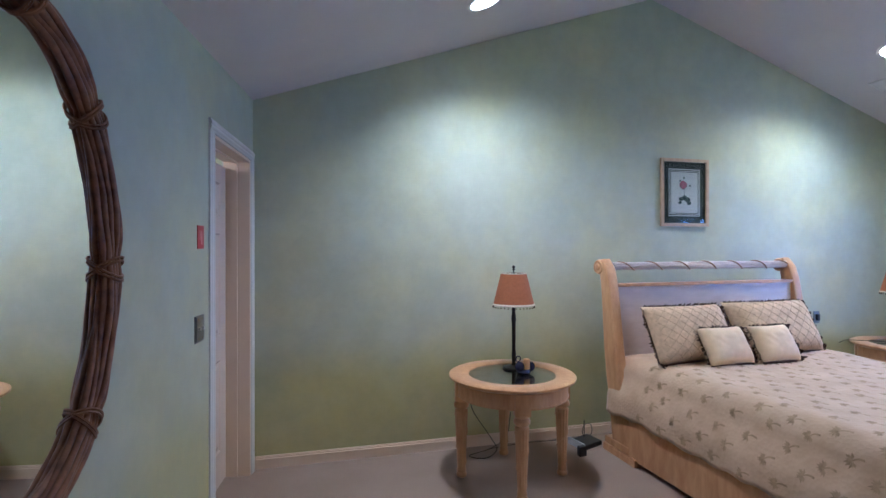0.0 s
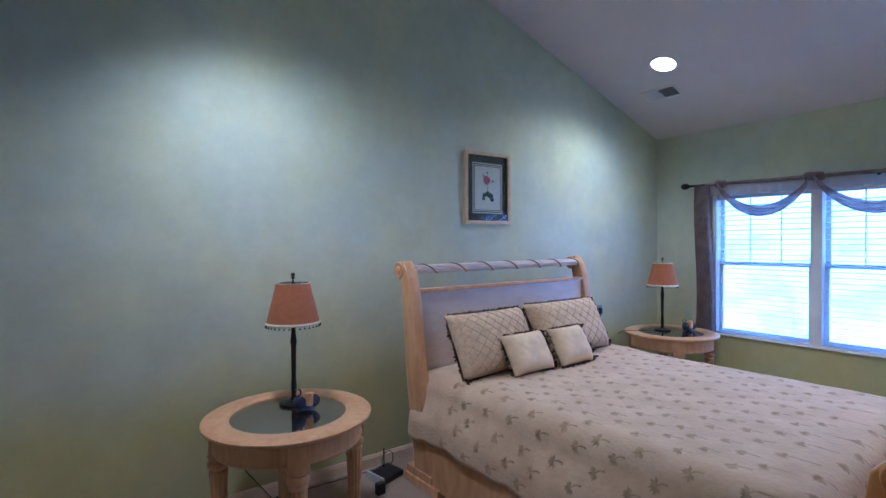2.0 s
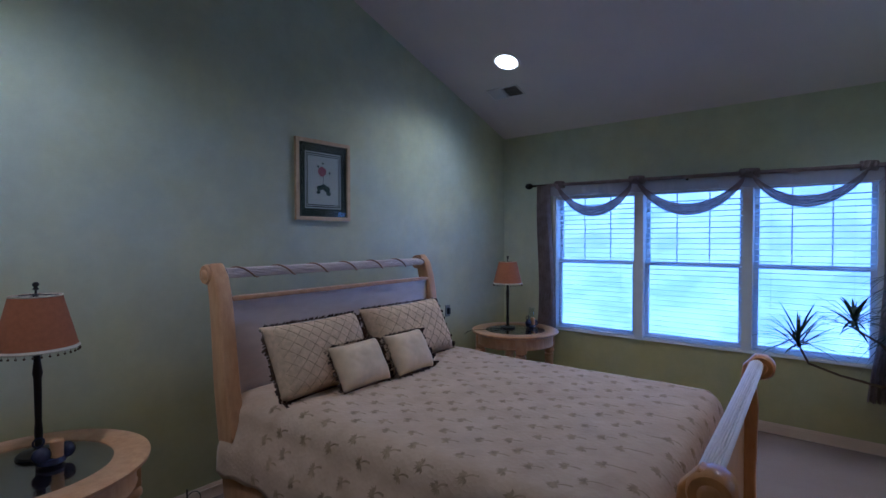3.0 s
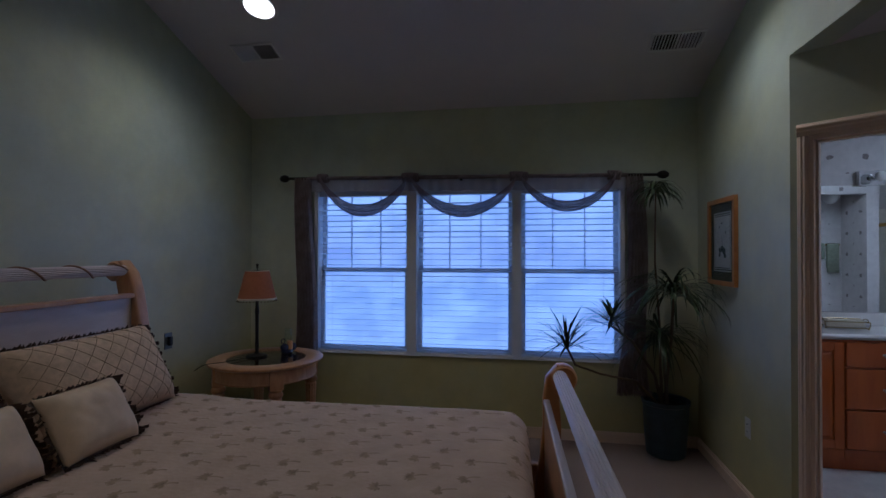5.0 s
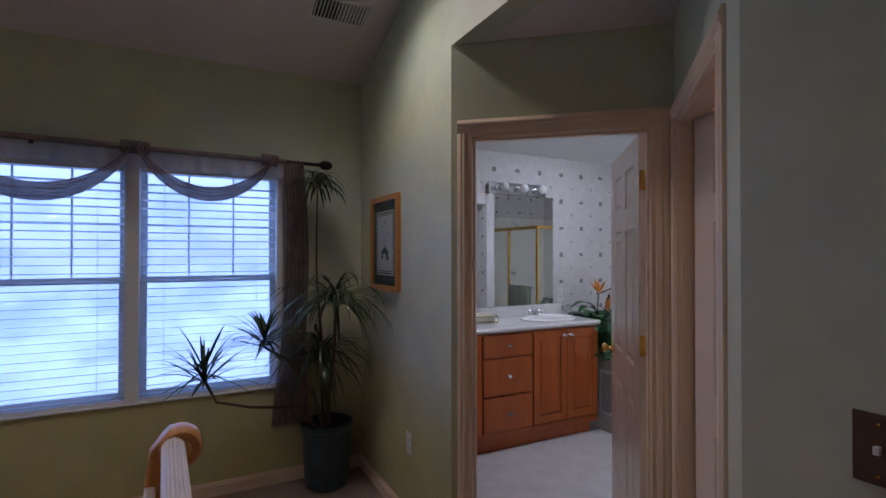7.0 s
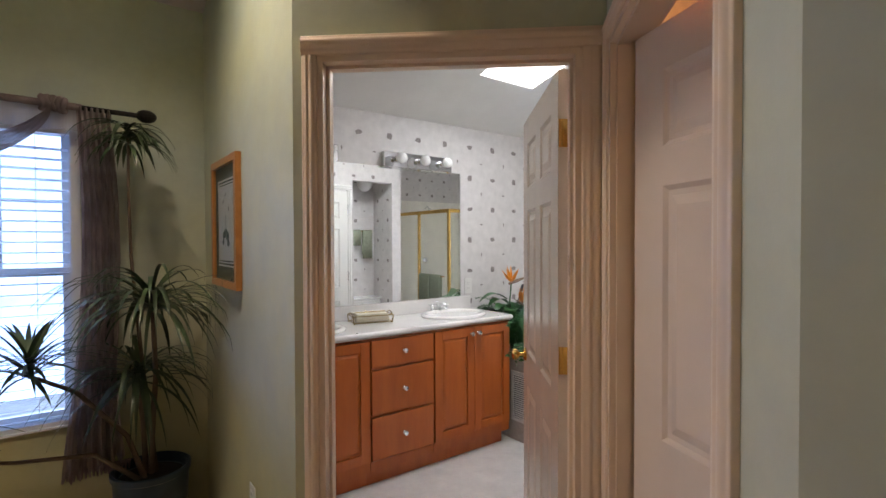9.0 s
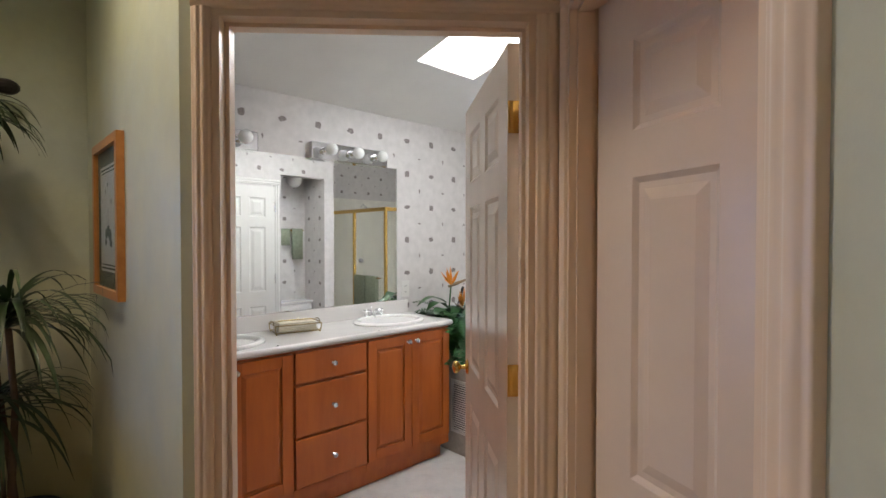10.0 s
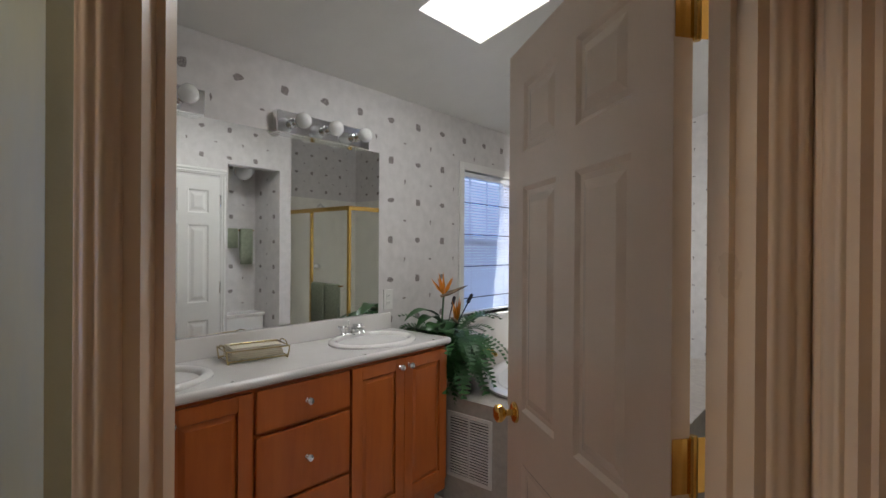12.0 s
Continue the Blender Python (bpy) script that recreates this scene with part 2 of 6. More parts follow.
def glass(name, tint=(0.94, 0.97, 0.96), rough=0.0, least=0.045, blend=0.18, low=0.25, most=0.45):
    m = Mat(name, tint, 0.03)
    tr = m.n.new("ShaderNodeBsdfTransparent")
    tr.inputs[0].default_value = (*tint, 1)
    gl = m.node("ShaderNodeBsdfGlossy", Roughness=0.02 + rough)
    mx = m.n.new("ShaderNodeMixShader")
    lw = m.node("ShaderNodeLayerWeight", Blend=blend)
    fr = m.node("ShaderNodeMapRange", Value=lw.outputs[1], To_Min=least, To_Max=most)
    fr.inputs[1].default_value = low
    m.l.new(fr.outputs[0], mx.inputs[0])
    m.l.new(tr.outputs[0], mx.inputs[1])
    m.l.new(gl.outputs[0], mx.inputs[2])
    m.l.new(mx.outputs[0], m.n["Material Output"].inputs[0])
    return m.m


GLASS = glass("clear_glass")
SMOKE = glass("smoked_glass", (0.90, 0.92, 0.91), 0.0, 0.14, 0.5, 0.1, 0.75)
SHOWER_GLASS = glass("shower_glass", (0.985, 0.99, 0.98), 0.0, 0.03)


def bath_floor():
    m = Mat("pale_vinyl_floor", (0.6, 0.58, 0.55), 0.35)
    v = m.coords()
    n = m.noise(v, 6.0, 6, 0.7)
    m.color(m.ramp(n, [(0.35, (0.56, 0.54, 0.52)), (0.65, (0.68, 0.66, 0.63))])).rough(n, 0.25, 0.45)
    return m.m


VINYL = bath_floor()
PAPER = plain("wallpaper_ground", (0.62, 0.595, 0.58), 0.6, 0, 0.07, 16.0, 0.2)
PAPER_MARK = plain("wallpaper_print", (0.25, 0.22, 0.21), 0.7, 0, 0.6, 150.0, 0.0)

# ---- structure: floors, walls, ceilings ----


def st(ob, label="", category=""):
    return tagged(ob, label=label, category=category, kind="structure")


st(part("floor", box((1.9, -1.62, -0.1), (8.7, 3.81, 0.0)), CARPET), "wall-to-wall beige cut-pile carpet", "carpet")
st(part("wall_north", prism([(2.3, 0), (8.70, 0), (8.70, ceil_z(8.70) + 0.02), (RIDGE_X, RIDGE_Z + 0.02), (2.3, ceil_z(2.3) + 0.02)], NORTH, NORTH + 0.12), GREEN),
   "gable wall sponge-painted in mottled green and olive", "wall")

# the left wall's own frame: u runs from the corner towards the viewer, n points into the room
UL = Vector((-0.108, -0.9941, 0)).normalized()
NL = Vector((0.9941, -0.108, 0)).normalized()
LEFT_M = Matrix((( UL.x, NL.x, 0, WESTX), (UL.y, NL.y, 0, NORTH), (0, 0, 1, 0), (0, 0, 0, 1)))


def wall_with_opening(u0, u1, z1, a, b, za, zb, thick, m):
    """A wall along u with one opening from a to b and za to zb; n = 0 is its face."""
    bm = bmesh.new()
    for lo, hi, z0, zt in ((u0, a, 0, z1), (b, u1, 0, z1), (a, b, zb, z1), (a, b, 0, za)):
        if hi - lo > 1e-4 and zt - z0 > 1e-4:
            add_box(bm, (lo, -thick, z0), (hi, 0, zt), m)
    bmesh.ops.recalc_face_normals(bm, faces=bm.faces)
    return bm


D1A, D1B, D1H = 0.080, 0.840, 2.095
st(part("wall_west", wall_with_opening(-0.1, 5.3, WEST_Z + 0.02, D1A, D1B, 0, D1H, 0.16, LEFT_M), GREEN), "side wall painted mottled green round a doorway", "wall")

W_A, W_B, W_LO, W_HI = 0.53, 3.09, 0.625, 2.03
EAST_M = Matrix(((0, -1, 0, EAST), (1, 0, 0, 0), (0, 0, 1, 0), (0, 0, 0, 1)))
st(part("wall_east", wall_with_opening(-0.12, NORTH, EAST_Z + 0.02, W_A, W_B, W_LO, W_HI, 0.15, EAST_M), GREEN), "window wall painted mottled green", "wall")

A0, A1 = 5.89, 7.222     # the alcove's mouth
AX, AY = 6.60, -0.715    # its inner corner
SOFFIT = 2.44
bm = bmesh.new()
add_prism(bm, [(A1, 0), (8.56, 0), (8.56, -0.12), (A1 + 0.08, -0.12)], 0, SOFFIT, "z")
add_prism(bm, [(A1, SOFFIT), (8.56, SOFFIT), (8.56, ceil_z(8.56) + 0.02), (A1, ceil_z(A1) + 0.02)], -0.12, 0)
add_prism(bm, [(A0, SOFFIT), (A1, SOFFIT), (A1, ceil_z(A1) + 0.02), (A0, ceil_z(A0) + 0.02)], -0.12, 0)
add_prism(bm, [(4.6, 0), (A0, 0), (A0, ceil_z(A0) + 0.02), (RIDGE_X, RIDGE_Z + 0.02), (4.6, ceil_z(4.6) + 0.02)], -0.12, 0)
st(part("wall_south", bm, GREEN), "green sponge-painted wall with an alcove cut into it", "wall")
bm = bmesh.new()
add_box(bm, (4.48, -1.62, 0), (4.6, 0, 3.3))
add_box(bm, (1.9, -1.62, 0), (4.6, -1.5, 3.3))
st(part("wall_back", bm, GREEN), "plain green wall behind", "wall")

for nm, x0, x1, y0 in (("ceiling_west", 1.9, RIDGE_X, -1.62), ("ceiling_east", RIDGE_X, 8.70, -0.12)):
    z0, z1 = ceil_z(x0), ceil_z(x1)
    st(part(nm, prism([(x0, z0), (x1, z1), (x1, z1 + 0.1), (x0, z0 + 0.1)], y0, NORTH + 0.12), CEILING), "sloping off-white cathedral ceiling", "ceiling")
st(part("alcove_ceiling", prism([(A0 - 0.02, -0.121), (A1 + 0.02, -0.121), (AX + 0.1, AY - 0.2), (AX - 0.1, AY - 0.2)], SOFFIT, SOFFIT + 0.08, "z"), CEILING), "flat ceiling of the alcove", "ceiling")


def frame_of(p, q, flip=False):
    """A wall's frame: u from p to q, n across it towards the room on its left."""
    u = Vector((q[0] - p[0], q[1] - p[1], 0))
    length = u.length
    u.normalize()
    n = Vector((-u.y, u.x, 0)) * (-1 if flip else 1)
    return Matrix(((u.x, n.x, 0, p[0]), (u.y, n.y, 0, p[1]), (0, 0, 1, 0), (0, 0, 0, 1))), length


# the bathroom's door wall, from the inner corner to the mouth; n points into the bedroom
BD_M, BD_L = frame_of((AX, AY), (A1, 0.0))
BD_A, BD_B, DOOR_H = 0.072, 0.869, 2.03
st(part("wall_bath_door", wall_with_opening(0.0, BD_L, SOFFIT, BD_A, BD_B, 0, DOOR_H, 0.09, BD_M), GREEN), "angled green wall round the bathroom doorway", "wall")
CD_M, CD_L = frame_of((A0, 0.0), (AX, AY))
CD_A, CD_B = 0.185, 0.953
st(part("wall_closet_door", wall_with_opening(0.0, CD_L, SOFFIT, CD_A, CD_B, 0, DOOR_H, 0.10, CD_M), GREEN), "angled green wall round the closet doorway", "wall")

# ---- bathroom shell ----
BX, BZ = 8.74, 2.352      # mirror wall, and the ceiling's height at it


def bceil(x):
    return BZ + 0.24 * (BX - x)


BATH_SOUTH, BATH_WEST = -4.70, 5.10
WIN_B = (-3.37, -2.69, 0.93, 1.99)
bm = bmesh.new()
for y0, y1, z0, z1 in ((BATH_SOUTH, WIN_B[0], 0, BZ + 0.03), (WIN_B[1], -0.12, 0, BZ + 0.03), (WIN_B[0], WIN_B[1], 0, WIN_B[2]), (WIN_B[0], WIN_B[1], WIN_B[3], BZ + 0.03)):
    add_box(bm, (BX, y0, z0), (BX + 0.15, y1, z1))
st(part("wall_bath_east", bm, PAPER), "bathroom wall papered off-white", "wall")
bm = bmesh.new()
add_prism(bm, [(7.30, 0), (BX, 0), (BX, BZ + 0.02), (7.30, bceil(7.30) + 0.02)], -0.14, -0.121)
st(part("wall_bath_north", bm, PAPER), "papered bathroom wall behind the bedroom", "wall")
bm = bmesh.new()
add_box(bm, (6.56, -1.95, 0), (6.68, -0.85, 3.3))          # west wall with a closed door
add_box(bm, (5.75, -1.95, 0), (6.56, -1.83, 3.3))
add_box(bm, (6.56, -2.46, 2.15), (6.68, -1.95, 3.3))       # over the toilet nook
add_box(bm, (6.10, -2.46, 0), (6.22, -1.95, 3.3))
add_box(bm, (4.98, BATH_SOUTH, 0), (5.10, -2.58, 3.3))
add_box(bm, (4.98, BATH_SOUTH - 0.12, 0), (BX + 0.15, BATH_SOUTH, 3.1))
st(part("wall_bath_west", bm, PAPER), "papered bathroom walls round a toilet nook", "wall")
st(part("nook_ceiling", box((5.75, -2.46, 2.26), (6.56, -1.95, 2.32)), BATHW), "flat white ceiling of the toilet nook", "ceiling")
bm = bmesh.new()
add_box(bm, (4.62, -1.62, 0), (5.9, -1.5, SOFFIT))
add_box(bm, (5.9, -1.62, 0), (6.56, -1.5, SOFFIT))
st(part("wall_closet", bm, BATHW), "plain closet back wall", "wall")
st(part("closet_ceiling", box((4.6, -1.5, SOFFIT + 0.005), (6.6, -0.125, SOFFIT + 0.06)), BATHW), "closet ceiling", "ceiling")
bm = bmesh.new()
add_prism(bm, [(5.0, BATH_SOUTH), (BX, BATH_SOUTH), (BX, -0.121), (7.24, -0.121), (6.69, -0.79), (6.5, -1.0), (6.5, -1.79), (5.0, -1.79)], -0.1, 0.006, "z")
st(part("floor_bath", bm, VINYL), "pale marbled sheet-vinyl bathroom floor", "floor")

# ceiling with a skylight well
SX0, SX1, SY0, SY1 = 7.28, 8.09, -1.99, -1.51
bm = bmesh.new()


def slope_slab(bm, x0, x1, y0, y1, up=0.1):
    add_prism(bm, [(x0, bceil(x0)), (x1, bceil(x1)), (x1, bceil(x1) + up), (x0, bceil(x0) + up)], y0, y1)


slope_slab(bm, 4.98, SX0, BATH_SOUTH, -0.12)
slope_slab(bm, SX1, BX + 0.15, BATH_SOUTH, -0.12)
slope_slab(bm, SX0, SX1, BATH_SOUTH, SY0)
slope_slab(bm, SX0, SX1, SY1, -0.12)
st(part("ceiling_bath", bm, BATHW), "white sloping bathroom ceiling with a skylight", "ceiling")
bm = bmesh.new()
for x0, x1, y0, y1 in ((SX0 - 0.03, SX0, SY0, SY1), (SX1, SX1 + 0.03, SY0, SY1), (SX0 - 0.03, SX1 + 0.03, SY0 - 0.03, SY0), (SX0 - 0.03, SX1 + 0.03, SY1, SY1 + 0.03)):
    add_prism(bm, [(x0, bceil(x0) + 0.101), (x1, bceil(x1) + 0.101), (x1, bceil(x1) + 0.14), (x0, bceil(x0) + 0.14)], y0, y1)
skylight = thing("skylight", "bright square skylight in a shallow white well", "skylight", ((SX0 + SX1) / 2, (SY0 + SY1) / 2, bceil(7.7)))
inv = skylight.matrix_basis.inverted()


def sub(name, bm, material, parent, label=""):
    """A part given in world places under a thing at the top level."""
    bmesh.ops.transform(bm, matrix=parent.matrix_basis.inverted(), verts=bm.verts)
    return part(name, bm, material, parent, label)


sub("well", bm, BATHW, skylight)
SKYPANE = lit("skylight_diffuser", (0.92, 0.96, 1.0), 6.0)
bm = prism([(SX0 + 0.002, bceil(SX0) + 0.006), (SX1 - 0.002, bceil(SX1) + 0.006), (SX1 - 0.002, bceil(SX1) + 0.03), (SX0 + 0.002, bceil(SX0) + 0.03)], SY0 + 0.002, SY1 - 0.002)
sub("diffuser_pane", bm, SKYPANE, skylight)

# ---- trim ----


CASING = [(0, 0), (0, 0.50), (0.02, 0.60), (0.06, 0.64), (0.11, 0.66), (0.15, 0.74), (0.19, 0.88), (0.25, 0.97), (0.32, 1.0), (0.39, 0.95), (0.44, 0.84), (0.49, 0.76), (0.54, 0.76),
          (0.59, 0.84), (0.65, 0.87), (0.71, 0.82), (0.76, 0.72), (0.81, 0.63), (0.87, 0.60), (0.93, 0.58), (0.97, 0.48), (1.0, 0.30), (1.0, 0)]


def add_moulding(bm, u0, u1, z0, z1, m, vertical=True, proud=0.018, n0=0.0):
    """A stepped casing strip on a wall's face."""
    if vertical:
        w = u1 - u0
        add_prism(bm, [(u0 + a * w, n0 + proud * d) for a, d in CASING], z0, z1, "z", m)
    else:
        w = z1 - z0
        add_prism(bm, [(n0 + proud * d, z1 - a * w) for a, d in CASING], u0, u1, "x", m)


def doorway(name, m, a, b, h, thick, label, cw=0.065, material=None, wa=None, wb=None):
    """Casing, jambs and stops of a doorway in a wall's frame m."""
    material = material or TRIM
    wa, wb = wa or cw, wb or cw
    root = thing(name, label, "door frame")
    root["kind"] = "structure"
    bm = bmesh.new()
    add_moulding(bm, a - wa, a, 0, h + 0.0, m)
    smooth(part("casing", bm, material, root), 62)
    bm = bmesh.new()
    add_moulding(bm, b, b + wb, 0, h + 0.0, m)
    smooth(part("casing", bm, material, root), 62)
    bm = bmesh.new()
    add_moulding(bm, a - wa, b + wb, h, h + cw, m, False)
    smooth(part("head_casing", bm, material, root), 62)
    bm = bmesh.new()
    j, sb = 0.018, (0.05 if thick > 0.095 else 0.02)
    add_box(bm, (a, -thick - 0.003, 0), (a + j, 0.003, h), m)
    add_box(bm, (b - j, -thick - 0.003, 0), (b, 0.003, h), m)
    add_box(bm, (a + j, -thick - 0.003, h - j), (b - j, 0.003, h), m)
    for lo, hi in (((a + j, -thick + sb, 0), (a + j + 0.01, -thick + sb + 0.035, h - j)), ((b - j - 0.01, -thick + sb, 0), (b - j, -thick + sb + 0.035, h - j)), ((a + j, -thick + sb, h - j - 0.01), (b - j, -thick + sb + 0.035, h - j))):
        add_box(bm, lo, hi, m)
    bmesh.ops.recalc_face_normals(bm, faces=bm.faces)
    part("jamb", bm, material, root)
    bm = bmesh.new()
    bk = -thick
    for lo, hi in (((a - 0.06, bk - 0.016, 0), (a, bk, h + 0.06)), ((b, bk - 0.016, 0), (b + 0.06, bk, h + 0.06)), ((a, bk - 0.016, h), (b, bk, h + 0.06))):
        add_box(bm, lo, hi, m)
    bmesh.ops.recalc_face_normals(bm, faces=bm.faces)
    part("back_casing", bm, material, root)
    return root


doorway("door_frame_bath", BD_M, BD_A, BD_B, DOOR_H, 0.09, "cream fluted casing and jambs of the bathroom doorway", 0.060, None, 0.062, 0.048)
doorway("door_frame_closet", CD_M, CD_A, CD_B, DOOR_H, 0.10, "cream fluted casing and jambs of the closet doorway", 0.060, None, 0.064, 0.050)
hall_frame = doorway("door_frame_hall", LEFT_M, D1A, D1B, D1H, 0.16, "white painted casing and deep jambs of the hall doorway", 0.066, BATHW)


def add_panel(bm, u0, u1, z0, z1, n, s, m):
    """A raised-and-fielded door panel sunk into a leaf's face at n; s: which way the face looks."""
    d = [(0.0, 0.0), (0.012, -0.008), (0.026, -0.008), (0.050, -0.001)]
    rings = []
    for inset, dep in d:
        y = n + s * dep
        rings.append([bm.verts.new(m @ Vector(p)) for p in ((u0 + inset, y, z0 + inset), (u1 - inset, y, z0 + inset), (u1 - inset, y, z1 - inset), (u0 + inset, y, z1 - inset))])
    for a, b in zip(rings, rings[1:]):
        for i in range(4):
            j = (i + 1) % 4
            bm.faces.new((a[i], a[j], b[j], b[i]))
    bm.faces.new(rings[-1])


def six_panel_door(name, label, w, h, m, material, knob_mat, hinge_mat, hinges=(1.81, 1.07, 0.27), knob=True, knob_label=""):
    """A leaf in its own frame: hinge edge at u = 0, thickness 35 mm about n = 0."""
    root = new(name)
    root.matrix_basis = m
    tagged(root, label=label, category="door")
    T = 0.0175
    st_, mid = 0.115 * w / 0.76, 0.10 * w / 0.76
    pw = (w - 2 * st_ - mid) / 2
    rows = [(0.22, 0.80), (0.95, 1.60), (1.70, h - 0.115)]
    us = [0, st_, st_ + pw, st_ + pw + mid, w - st_, w]
    zs = [0.012, rows[0][0], rows[0][1], rows[1][0], rows[1][1], rows[2][0], rows[2][1], h]
    bm = bmesh.new()
    I = Matrix.Identity(4)
    for s in (-1, 1):
        y = s * T
        for i in range(5):
            for k in range(7):
                if i in (1, 3) and k in (1, 3, 5):
                    add_panel(bm, us[i], us[i + 1], zs[k], zs[k + 1], y, s, I)
                else:
                    bm.faces.new([bm.verts.new(p) for p in ((us[i], y, zs[k]), (us[i + 1], y, zs[k]), (us[i + 1], y, zs[k + 1]), (us[i], y, zs[k + 1]))])
    for p in (((0, -T, zs[0]), (0, T, zs[0]), (0, T, h), (0, -T, h)), ((w, -T, zs[0]), (w, T, zs[0]), (w, T, h), (w, -T, h)),
              ((0, -T, h), (w, -T, h), (w, T, h), (0, T, h)), ((0, -T, zs[0]), (w, -T, zs[0]), (w, T, zs[0]), (0, T, zs[0]))):
        bm.faces.new([bm.verts.new(q) for q in p])
    bmesh.ops.remove_doubles(bm, verts=bm.verts, dist=1e-5)
    bmesh.ops.recalc_face_normals(bm, faces=bm.faces)
    part("leaf", bm, material, root)
    for z in hinges:
        bm = bmesh.new()
        add_box(bm, (-0.001, -T + 0.002, z - 0.045), (0.0, T - 0.002, z + 0.045))
        add_box(bm, (-0.0022, -T - (0.034 if HINGE_SIDE < 0 else 0.0), z - 0.045), (-0.0012, T - 0.001, z + 0.045), None)
        add_lathe(bm, [(0.006, -0.05), (0.007, -0.046), (0.007, 0.046), (0.006, 0.05)], 10, Matrix.Translation((-0.004, HINGE_SIDE * (T + 0.004), z)))
        part("hinge", bm, hinge_mat, root)
    if knob:
        for s in (-1, 1):
            mk = Matrix.Translation((w - 0.065, s * T, 0.93)) @ Matrix.Rotation(-s * math.pi / 2, 4, "X")
            bm = lathe([(0.031, 0.0), (0.031, 0.004), (0.026, 0.008), (0.010, 0.010), (0.009, 0.030), (0.020, 0.038), (0.027, 0.048), (0.026, 0.058), (0.018, 0.064), (0.0001, 0.066)], 20, mk)
            smooth(part("door_knob", bm, knob_mat, root, knob_label))
    return root


HINGE_SIDE = -1


def leaf_frame(p, q):
    m, _ = frame_of(p, q)
    return m


six_panel_door("bathroom_door", "cream six-panel door standing open into the bathroom", 0.762, 2.015, leaf_frame((6.770, -0.729), (7.393, -1.207)), DOORW, BRASS, BRASS)
HINGE_SIDE = 1
ch = CD_M @ Vector((CD_B - 0.022, -0.078, 0))
six_panel_door("closet_door", "cream six-panel closet door standing ajar", 0.745, 2.01, leaf_frame((ch.x, ch.y), (ch.x - 0.926, ch.y + 0.377)), DOORW, BRASS, BRASS, knob=False)
# the hall's warm light on the jambs is put into their cream colour
for ob in hall_frame.children:
    if ob.name.startswith("jamb"):
        ob.data.materials[0] = TRIM
h1 = LEFT_M @ Vector((D1A + 0.02, -0.165, 0))
h2 = LEFT_M @ Vector((D1B - 0.03, -0.165, 0))
six_panel_door("hall_door", "white six-panel hall door pulled nearly shut", 0.70, 2.035, leaf_frame((h2.x, h2.y), (h1.x, h1.y)), DOORW, BRASS, BRASS, knob=False)
six_panel_door("bath_closet_door", "white six-panel door, closed, in the papered wall", 0.60, 2.01, Matrix(((0, 1, 0, 6.70), (1, 0, 0, -1.86), (0, 0, 1, 0), (0, 0, 0, 1))), BATHW, CHROME, CHROME)
bm = bmesh.new()
MW = Matrix(((0, 1, 0, 6.68), (1, 0, 0, 0), (0, 0, 1, 0), (0, 0, 0, 1)))
add_moulding(bm, -1.93, -1.87, 0, 2.03, MW)
add_moulding(bm, -1.25, -1.19, 0, 2.03, MW)
add_moulding(bm, -1.93, -1.19, 2.03, 2.09, MW, False)
bmesh.ops.recalc_face_normals(bm, faces=bm.faces)
st(part("door_casing_bath", bm, BATHW), "white casing round the inner door", "door frame")


def baseboard(name, p, q, flip=False):
    m, length = frame_of(p, q, flip)
    bm = bmesh.new()
    for z0, z1, d in ((0.0, 0.055, 0.012), (0.055, 0.068, 0.016), (0.068, 0.078, 0.010), (0.078, 0.085, 0.006)):
        add_box(bm, (0, 0, z0), (length, d, z1), m)
    bmesh.ops.recalc_face_normals(bm, faces=bm.faces)
    st(part(name, bm, TRIM), "low painted baseboard", "baseboard")


baseboard("baseboard_north", (EAST, NORTH), (WESTX, NORTH), False)
baseboard("baseboard_east", (EAST, 0), (EAST, NORTH - 0.02), False)
baseboard("baseboard_south", (A1 + 0.0, 0.0), (EAST - 0.02, 0.0), False)
baseboard("baseboard_near", (4.6, 0.0), (A0, 0.0), False)
w0 = LEFT_M @ Vector((D1B + 0.07, 0, 0))
w1 = LEFT_M @ Vector((5.2, 0, 0))
baseboard("baseboard_west", (w0.x, w0.y), (w1.x, w1.y), False)

# ---- bedroom windows ----
WN = [(2.265, 3.055), (1.395, 2.185), (0.565, 1.325)]
window = thing("window_1", "triple white double-hung window with raised horizontal blinds lowered across it", "window", (EAST, 1.81, 0))
window["kind"] = "structure"
bm = bmesh.new()
for y0, y1 in ((3.055, 3.09), (2.185, 2.265), (1.325, 1.395), (0.53, 0.565)):
    add_box(bm, (EAST - 0.012, y0, W_LO), (EAST + 0.13, y1, W_HI))
sub("mullion", bm, WHITE, window)
bm = bmesh.new()
add_box(bm, (EAST + 0.0, W_A, W_HI - 0.035), (EAST + 0.13, W_B, W_HI))
add_box(bm, (EAST + 0.0, W_A, W_LO), (EAST + 0.13, W_B, W_LO + 0.02))
sub("frame", bm, WHITE, window)
bm = bmesh.new()
add_box(bm, (EAST - 0.014, W_A, W_LO - 0.010), (EAST + 0.13, W_B, W_LO + 0.001), None, 0.003)
sub("sill", bm, WHITE, window)
SLAT = Mat("blind_slat", (0.80, 0.84, 0.90), 0.45)
SLAT.b.inputs["Transmission Weight"].default_value = 0.0
tl = SLAT.n.new("ShaderNodeBsdfTranslucent")
tl.inputs[0].default_value = (0.72, 0.82, 1.0, 1)
mxs = SLAT.n.new("ShaderNodeMixShader")
mxs.inputs[0].default_value = 0.10
SLAT.l.new(SLAT.b.outputs[0], mxs.inputs[1])
SLAT.l.new(tl.outputs[0], mxs.inputs[2])
